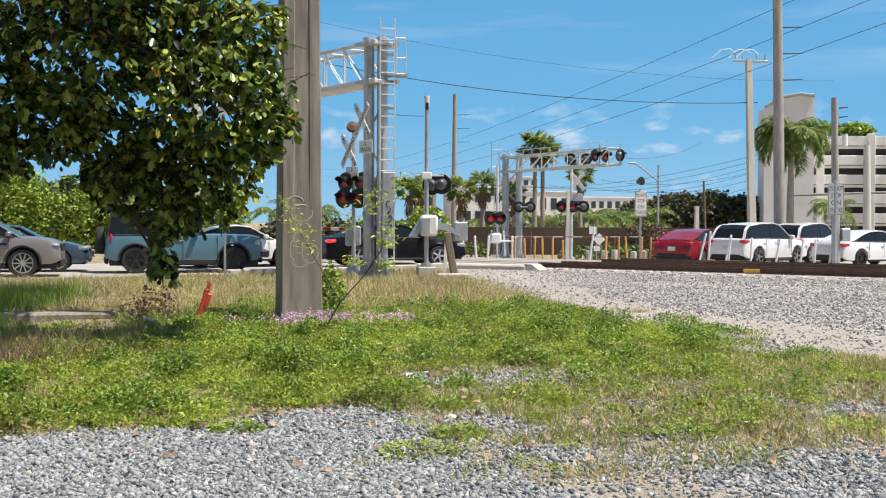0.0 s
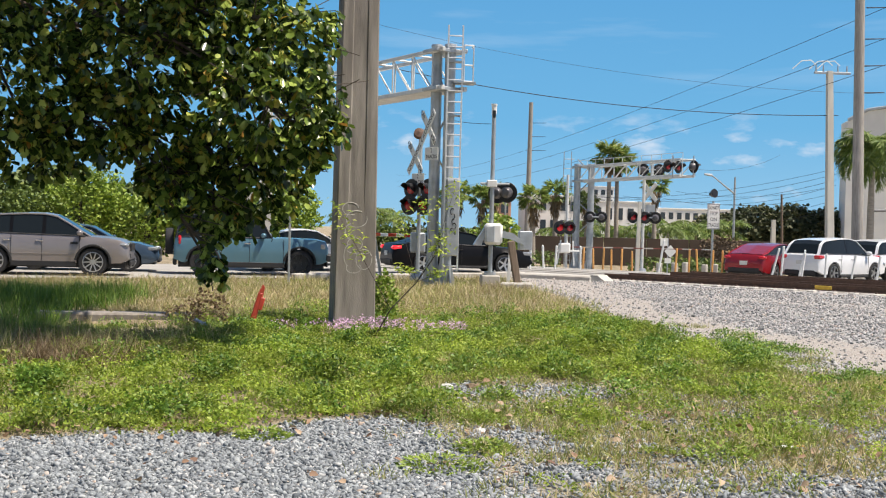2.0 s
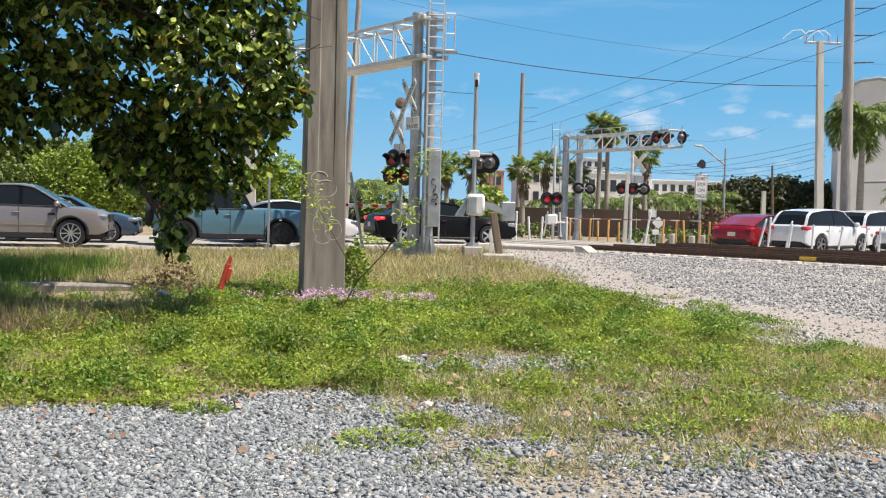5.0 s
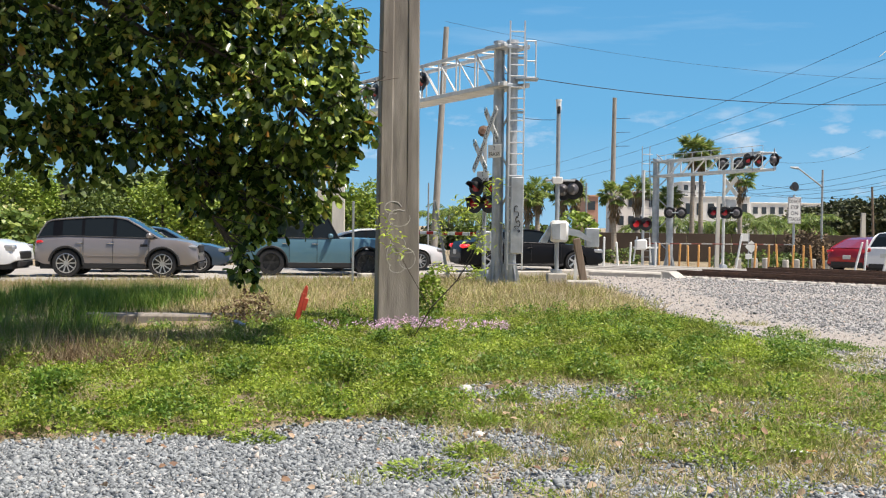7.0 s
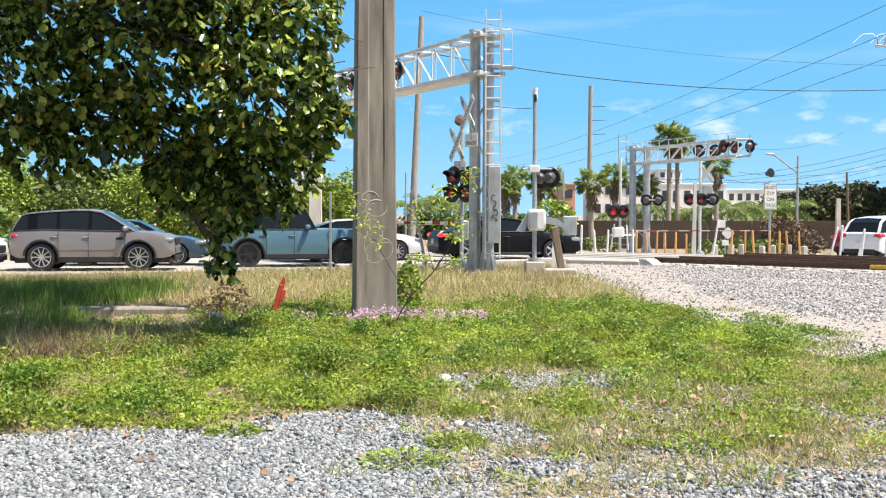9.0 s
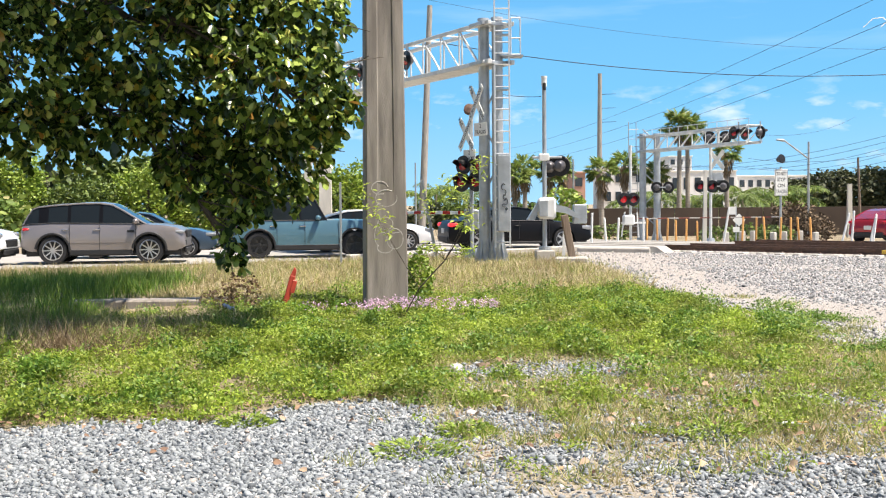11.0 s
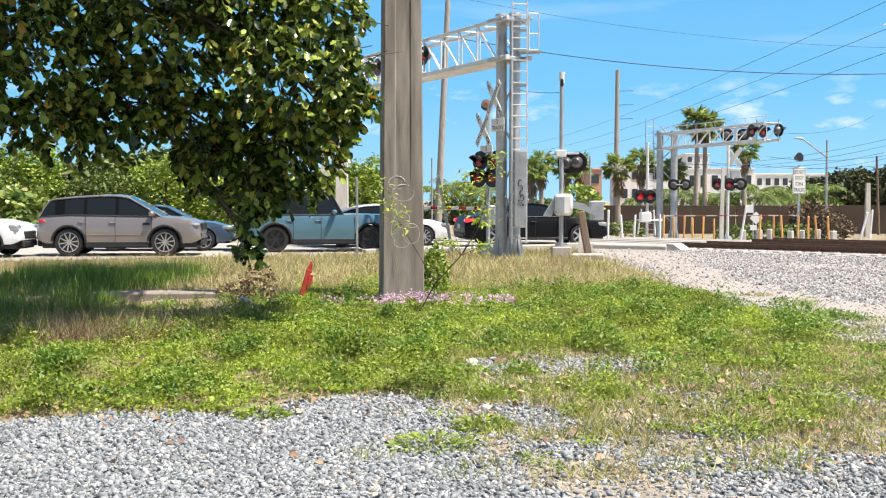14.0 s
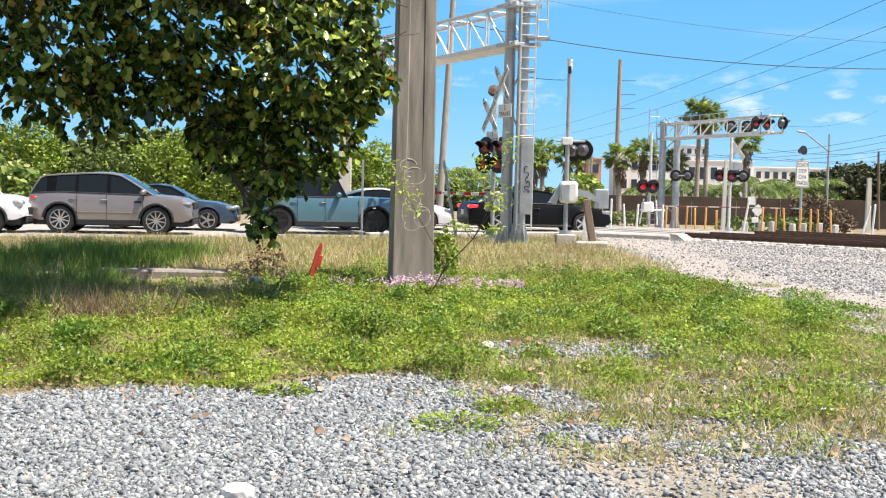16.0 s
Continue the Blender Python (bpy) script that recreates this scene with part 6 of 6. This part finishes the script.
def stones(name, label, n, x0, x1, y0, y1, lo, hi, keep, seed, material):
    kinds = 6
    for k in range(kinds):
        xy, rng = spread(n // kinds, x0, x1, y0, y1, keep, seed + k)
        m_ = len(xy)
        shape = np.array(OCT) * (1 + np.random.default_rng(seed * 3 + k).uniform(-.35, .35, (6, 3)))
        s = rng.uniform(lo, hi, m_) * rng.choice([.6, .8, 1, 1, 1.5], m_)
        sc = np.stack([s * rng.uniform(.8, 1.3, m_), s * rng.uniform(.6, 1, m_), s * rng.uniform(.22, .6, m_)], 1)
        stuff(name, label, "gravel", shape, OCT_F, xy, heights(xy) + s * rng.uniform(-.1, .45, m_), rotations(rng.uniform(0, 6.3, m_), rng.normal(0, .5, m_), rng.normal(0, .5, m_)), sc, material)


stones("crushed_stone", "grey crushed limestone lying loose on the ground", 104000, -4.6, 4.8, 5.6, 12.6, 0.011, 0.025, lambda x, y: max(gravel_amount(x, y) ** 2 * (1.0 if x < 0.2 else .8), .14 if x > -.5 and y < 11.6 else 0.0), 5, M_STONE)
stones("track_ballast", "grey stone ballast beside the track", 72000, 4.4, 24, 13, 37.5, 0.015, 0.033, lambda x, y: (1.0 if track_off(x, y) < -1.0 else .25) * (gravel_amount(x, y)) * (1 - .85 * sand_amount(x, y)) if track_off(x, y) < -0.72 else 0.0, 25, M_BALLAST)

BLADE = np.array([(-.5, 0, 0), (.5, 0, 0), (.32, .12, .55), (-.32, .12, .55), (0, .45, 1.0)])
BLADE_F = [(0, 1, 2, 3), (3, 2, 4)]


def growth(x, y):
    """Shorter growth round the pole's foot and in the ditch's mouth."""
    return (1 - .72 * math.exp(-((x + .7) / 1.5) ** 2 - ((y - 16.9) / 1.7) ** 2)) * (1 - .5 * math.exp(-((x + 4.1) / .7) ** 2 - ((y - 16.6) / 2.2) ** 2))


def grass(name, label, n, area, keep, seed, h, w, material, tuft=0.0, lean=.3):
    xy, rng = spread(n, *area, keep, seed)
    if tuft:
        cen, _ = spread(max(20, n // 55), *area, keep, seed + 1)
        xy = cen[rng.integers(0, len(cen), n)] + rng.normal(0, tuft, (n, 2))
    hh = rng.uniform(h[0], h[1], n) * np.array([growth(x, y) for x, y in xy])
    sc = np.stack([rng.uniform(w[0], w[1], n), hh * rng.uniform(.2, 1.1, n), hh], 1)
    stuff(name, label, "grass", BLADE, BLADE_F, xy, heights(xy) - .01, rotations(rng.uniform(0, 6.3, n), rng.normal(0, lean, n), rng.normal(0, lean, n)), sc, material)


def weeds_here(x, y):
    g = gravel_amount(x, y)
    n = noise.noise(Vector((x * .55, y * .55, 1)))
    inside = smooth01(4.75, 3.9, x + .5 * n) if y > 12.3 else 1.0
    return max(0.0, (1 - g) ** 2) * inside


def green_here(x, y):
    n = noise.noise(Vector((x * .5, y * .5, 21)))
    far = smooth01(21.5, 18.5, y - 1.2 * n + (2.0 if x < -2.6 else 0))
    left = 1 - .85 * smooth01(-2.6, -3.6, x + .5 * n) * smooth01(12.2, 13.2, y)
    right = 1 - .85 * smooth01(2.2, 4.6, x + n) * smooth01(14, 12, y)
    mixed = 1 - .8 * smooth01(-.4, .4, x) * smooth01(11.8, 10.6, y)
    return weeds_here(x, y) * far * left * right * mixed * smooth01(-.75, .1, n + .35) * (.25 + .75 * smooth01(-.25, .1, noise.noise(Vector((x * 1.7, y * 1.2, 61)))))


def dry_here(x, y):
    n = noise.noise(Vector((x * .5, y * .5, 21)))
    # pale straw thinned at the left so the tree's shade looks deeper
    shade = .3 if x < -5.2 and y < 26 else 1.0
    open_strip = .06 if -5.9 < x < -3.2 and 16.4 < y < 20.2 else 1.0
    return shade * open_strip * weeds_here(x, y) * (smooth01(17.0, 20.5, y - 1.2 * n) if x > -2.8 else smooth01(14.5, 17.5, y - n)) * (1 if y < along(NEAR_EDGE, x) - .4 else 0) * (0 if track_off(x, y) > -3.2 or sand_amount(x, y) > .4 else 1)


WEED_V = np.array([(0, 0, 0), (.5, .33, .1), (1, 0, -.05), (.5, -.33, .1)])
def weed_carpet(name, label, n_plants, area, keep, seed, per, leaf, base_h, material):
    xy, rng = spread(n_plants, *area, keep, seed)
    n = len(xy) * per
    ht = np.array([max(.03, base_h + .8 * base_h * noise.noise(Vector((x * .8, y * .8, 2))) + 2.4 * base_h * noise.noise(Vector((x * 2.1, y * 2.1, 7))) + .015 * smooth01(12, 15, y)) * growth(x, y) for x, y in xy])
    base = np.repeat(np.column_stack([xy, heights(xy)]), per, 0)
    up = rng.random(n) ** .6 * np.repeat(ht, per) * 1.6
    s = rng.uniform(leaf[0], leaf[1], n)
    off = rng.normal(0, .05, (n, 2))
    stuff(name, label, "weeds", WEED_V, [(0, 1, 2, 3)], base[:, :2] + off, base[:, 2] + up, rotations(rng.uniform(0, 6.3, n), rng.normal(-.15, .6, n), rng.normal(0, .6, n)), np.stack([s, s * rng.uniform(.6, 1, n), s], 1), material)


weed_carpet("ground_weeds", "low leafy green weeds covering the ground", 8200, (-5.6, 5.4, 8.6, 21.5), green_here, 301, 26, (.02, .052), .075, M_WEED)
weed_carpet("ground_weeds", "darker broad-leaved weeds among the ground cover", 2400, (-5.2, 5.0, 9.0, 21), lambda x, y: green_here(x, y) * smooth01(.08, .28, noise.noise(Vector((x * 1.5, y * 1.3, 31)))), 305, 24, (.03, .06), .09, M_WEED_DARK)
weed_carpet("ground_weeds", "small green weed patches in the sparse grass", 800, (-.6, 5.2, 6.9, 11.8), lambda x, y: (1 - gravel_amount(x, y)) * smooth01(.12, .35, noise.noise(Vector((x * 2.1, y * 1.9, 44)))), 308, 18, (.016, .042), .04, M_WEED)
weed_carpet("ground_weeds", "green weeds creeping over the track-side gravel", 420, (3.6, 6.4, 12.4, 18.5), lambda x, y: smooth01(.1, .35, noise.noise(Vector((x * 1.1, y * 1.1, 47)))) * smooth01(6.2, 5.0, x), 309, 20, (.02, .05), .06, M_WEED_DARK)


def weed_clump(x, y, r, h, seed):
    c = thing("weed_clump", "dense bright green weed clump at the gravel edge", "weed", pose(x, y, ground_z(x, y)), "weed clumps")
    rng = np.random.default_rng(seed)
    n = 420
    a, q = rng.uniform(0, 6.3, n), rng.random(n) ** .5
    pos = np.column_stack([np.cos(a) * q * r, np.sin(a) * q * r, rng.random(n) * h * (1.15 - q ** 2)])
    s = rng.uniform(.025, .06, n)
    scatter_mesh("foliage", WEED_V, [(0, 1, 2, 3)], pos, rotations(a, rng.normal(-.3, .4, n), rng.normal(0, .5, n)), np.stack([s, s * .7, s], 1), M_HEDGE_LIME, c)
    part("stem", Shape().tube((0, 0, 0), (0, 0, h * .6), .008, .004, 5), M_HEDGE, c)


for i, (x, y, r, h) in enumerate(((-.72, 10.55, .17, .22), (-2.45, 9.75, .22, .2), (-2.0, 9.9, .14, .14), (-1.4, 8.75, .2, .07), (.72, 11.0, .16, .12), (1.3, 9.6, .2, .1), (2.0, 8.1, .26, .12), (3.0, 9.2, .25, .14), (.35, 9.4, .2, .1), (4.6, 14.2, .3, .2), (4.2, 13.2, .3, .16), (.25, 8.3, .22, .08), (2.6, 13.2, .3, .22), (-.1, 7.75, .3, .08))):
    weed_clump(x, y, r, h, 500 + i)
grass("green_grass", "thin green and straw grass among the weeds", 30000, (-5.6, 5.6, 7.6, 22), lambda x, y: weeds_here(x, y) * (.9 if y > 11.4 or x < -.4 else .15), 311, (.06, .2), (.004, .009), M_GRASS_MIX, .10, .5)
grass("sparse_grass", "sparse straw-green grass growing through gravel", 36000, (-.6, 6.0, 6.6, 13.8), lambda x, y: .05 + .95 * (1 - gravel_amount(x, y)) ** 2, 321, (.05, .15), (.006, .013), M_GRASS_MIX, .10, .75)
grass("sparse_grass", "flat straw-coloured dead grass on the gravel", 38000, (-.8, 6.2, 6.6, 13.2), lambda x, y: .06 + .9 * (1 - gravel_amount(x, y)), 323, (.04, .13), (.006, .013), M_GRASS_DRY, .13, 1.1)
grass("sparse_grass", "straw-green grass at the edge of the track gravel", 6000, (3.7, 6.3, 12.6, 20), lambda x, y: smooth01(6.2, 4.8, x) * smooth01(-.2, .3, noise.noise(Vector((x * .9, y * .9, 51)))), 325, (.04, .14), (.005, .010), M_GRASS_MIX, .12, .7)
grass("dry_grass", "tall straw-coloured dry grass", 46000, (-13, 5.6, 14.5, 37), dry_here, 331, (.1, .34), (.008, .018), M_GRASS_DRY, .16, .95)
grass("brown_grass", "brown withered grass along the road verge", 4000, (-13, 4.0, 19.5, 36), dry_here, 337, (.06, .22), (.01, .02), M_GRASS_BROWN, .22, .9)
grass("dry_grass", "tall straw-coloured dry grass tufts under the tree", 8000, (-6.5, -2.4, 13.0, 16.4), lambda x, y: weeds_here(x, y), 341, (.15, .5), (.005, .011), M_GRASS_MIX, .12, .7)
grass("brown_grass", "brown withered grass tufts before the kerb slab", 6000, (-5.4, -2.7, 12.7, 15.3), lambda x, y: weeds_here(x, y) * math.exp(-((x + 3.9) / .9) ** 2), 345, (.15, .45), (.006, .012), M_GRASS_BROWN, .13, .85)
# darker green chosen for these blades to deepen the tree's shade by colour
grass("tall_grass", "tall green grass behind the kerb slab", 14000, (-9, -4.9, 15.0, 25), lambda x, y: weeds_here(x, y) * (0.1 if x > -6.1 and 17.4 < y < 20 else 1), 351, (.2, .5), (.008, .016), M_WEED_DARK, .12, .3)
grass("roadside_grass", "yellow-green grass mixed into the dry verge", 18000, (-9, 5.4, 19, 36), dry_here, 357, (.1, .3), (.008, .016), M_GRASS_MIX, .25, .5)
# flowers at the pole's foot
xy, rng = spread(230, -2.1, 1.0, 16.7, 18.1, lambda x, y: math.exp(-((y - 17.55) / .42) ** 2) * (.35 + .65 * (x > -1.0)), 361)
per = 9
n = len(xy) * per
base = np.repeat(np.column_stack([xy, heights(xy) + rng.uniform(.06, .2, len(xy))]), per, 0) + rng.normal(0, .018, (len(xy) * per, 3))
s = rng.uniform(.02, .038, n)
stuff("pink_flowers", "small pink wildflowers at the foot of the pole", "flowers", WEED_V, [(0, 1, 2, 3)], base[:, :2], base[:, 2], rotations(rng.uniform(0, 6.3, n), rng.normal(0, .6, n), rng.normal(0, .6, n)), np.stack([s, s, s], 1), M_PINK)
# fallen leaves
xy, rng = spread(620, -4.5, 4.8, 6.8, 13.5, lambda x, y: (.42 if x > -.4 and y < 11.8 else .2) + .8 * math.exp(-((y - 9.9 - .35 * min(0, x)) / .5) ** 2), 371)
n = len(xy)
s = rng.uniform(.035, .085, n)
stuff("fallen_leaves", "dry brown fallen leaves on the gravel edge", "fallen leaves", LEAF_V, LEAF_F, xy, heights(xy) + rng.uniform(.02, .06, n), rotations(rng.uniform(0, 6.3, n), rng.normal(0, .35, n), rng.normal(0, .5, n)), np.stack([s, s * .9, s * 1.6], 1), M_LITTER)


# low lime-green shrub and dead stalk behind the pole
def light_sapling():
    t = thing("sapling", "thin sapling with sparse lime-green feathery leaves", "sapling", pose(-.42, 16.6, 0))
    stem = [(0, 0, 0), (.25, 0, .45), (.62, .02, .85), (.85, .05, 1.2)]
    part("stem", Shape().path(stem, .010, 5), M_BARK, t)
    rng = np.random.default_rng(9)
    for a, b in (((.25, 0, .45), (-.35, 0, 1.5)), ((.62, .02, .85), (1.0, 0, 1.6)), ((.62, .02, .85), (.35, 0, 1.75)), ((.85, .05, 1.2), (1.15, .0, 2.25)), ((.62, .02, .85), (.95, 0, 1.0)), ((.25, 0, .45), (-.6, 0, 1.9)), ((.85, .05, 1.2), (.7, 0, 2.0)), ((.62, .02, .85), (.45, 0, 1.05)), ((.85, .05, 1.2), (.95, 0, 1.35))):
        br = part("branch", Shape().tube(a, b, .004, .002, 5), M_BARK, t)
        n = 48
        f = rng.uniform(.7, 1.08, n)
        p = np.array(a) + (np.array(b) - np.array(a)) * f[:, None] + rng.normal(0, .06, (n, 3)) * np.array((1.4, 1, .6))
        s = rng.uniform(.06, .12, n)
        scatter_mesh("foliage", WEED_V, [(0, 1, 2, 3)], p, rotations(rng.uniform(0, 6.3, n), rng.normal(0, .4, n), rng.normal(0, .5, n)), np.stack([s, s * .5, s], 1), M_LIME_LEAF, br)


light_sapling()
foliage("low_shrub", "small dark green shrub beside the pole", "bush", [((-.2, 19.1, .42), (.24, .3, .5))], 900, .06, M_HEDGE_LIME, 400, trunk=False)
foliage("low_shrub", "tangled dry-stemmed bush beside the slab", "bush", [((-2.95, 18.2, .28), (.3, .25, .4)), ((-3.3, 18.4, .15), (.4, .3, .25))], 900, .05, M_GRASS_BROWN, 401, trunk=False)
bottle = thing("litter_scrap", "flat white and orange litter scrap in grass", "litter", pose(2.62, 8.35, ground_z(2.62, 8.35) + .05, 0, 4, 12))
part("wrapper", Shape().box((0, 0, 0), (.22, .05, .012), ch=.004), M_WHITE, bottle)
part("stripe", Shape().box((.08, 0, .008), (.07, .052, .006)), M_ORANGE, bottle)


def rock(x, y, r, label, seed, material):
    rng = np.random.default_rng(seed)
    t = thing("rock", label, "rock", pose(x, y, ground_z(x, y) + r * .25, 0, 0, seed * 40))
    bm = bmesh.new()
    bmesh.ops.create_icosphere(bm, subdivisions=2, radius=r)
    for v in bm.verts:
        v.co *= 1 + .35 * noise.noise(v.co * (1.6 / r) + Vector((seed, 0, 0)))
        v.co.z *= .6
    me = bpy.data.meshes.new("stone")
    bm.to_mesh(me)
    bm.free()
    me.materials.append(material)
    ob = new("stone", me)
    ob.parent = t


M_ROCK_BROWN = mat("brown_rock", (0.20, 0.14, 0.09), 0.9, var=0.25, scale=20, bump=0.3)
M_ROCK_PALE = mat("pale_rock", (0.62, 0.60, 0.56), 0.9, var=0.15, scale=14, bump=0.3)
rock(.52, 11.6, .075, "brown angular rock at the gravel edge", 2, M_ROCK_BROWN)
rock(-1.23, 5.80, .09, "large pale limestone rock in the gravel", 3, M_ROCK_PALE)
rock(.3, 8.95, .05, "pale limestone rock in the grass", 4, M_ROCK_PALE)
rock(2.1, 11.3, .06, "pale limestone rock among weeds", 5, M_ROCK_PALE)
rock(.25, 11.55, .07, "pale limestone rock at the gravel edge", 6, M_ROCK_PALE)
rock(2.35, 9.0, .06, "tan rock in the sparse grass", 7, M_ROCK_BROWN)
scrap = thing("litter_scrap", "crumpled pale blue litter scrap in weeds", "litter", pose(-2.95, 16.4, ground_z(-2.95, 16.4) + .22, 10, 20, 30))
M_BLUE_SCRAP = mat("pale_blue_film", (0.42, 0.50, 0.66), 0.4, var=0.2, scale=20)
part("film", Shape().grid([[(i * .05, j * .04, .03 * math.sin(i * 2.3 + j * 1.7)) for i in range(5)] for j in range(4)]), M_BLUE_SCRAP, scrap)


# ---- movement of the cars ----
def roll_along(c, place, rows, r):
    """Key a car along its heading by metres from its first place, and turn its wheels by the way it goes."""
    x, y, yaw = place
    d = (math.cos(radians(yaw)), math.sin(radians(yaw)))
    walk(c, [(t, on_road(x + s * d[0], y + s * d[1], yaw)) for t, s in rows])
    turn = []
    for (t0, s0), (t1, s1) in zip(rows[:-1], rows[1:]):
        k = max(1, math.ceil(math.degrees(abs(s1 - s0) / r) / 80))
        turn += [(t0 + (t1 - t0) * i / k, s0 + (s1 - s0) * i / k) for i in range(k)]
    turn.append(rows[-1])
    for w in c.children:
        if w.name.split(".")[0] == "wheel":
            p = w.location.copy()
            walk(w, [(t, pose(p.x, p.y, p.z, 0, math.degrees(s / r), 0)) for t, s in turn])


def motions():
    roll_along(rr, CAR_BRONZE, [(0, 0), (13.6, 0), (14.0, -0.05), (14.5, -0.18), (15.0, -0.28), (15.5, -0.38), (16.0, -0.41)], 0.40)
    roll_along(red_car, CAR_RED, [(0, 0.15), (4.7, 0.15), (5.6, 0.7), (6.8, 1.75), (7.0, 1.95), (7.5, 2.7), (8.0, 3.3), (8.5, 4.05), (9.0, 4.5), (10.2, 4.8), (11.3, 5.4), (11.5, 6.1), (12.0, 7.8), (14, 14), (16, 24)], 0.345)
    roll_along(white_suv, CAR_SUV, [(0, 0), (9.2, 0), (10.0, 1.2), (11.3, 5.5), (13, 14), (16, 30)], 0.37)
    roll_along(white_suv_far, CAR_SUV_FAR, [(0, 0), (5, 0), (6.8, 1.5), (8.5, 4), (11, 12), (16, 34)], 0.37)
    roll_along(white_sedan, CAR_SEDAN, [(0, 0), (8.4, 0), (9.4, 1.5), (11, 7), (13, 17), (16, 34)], 0.335)


motions()
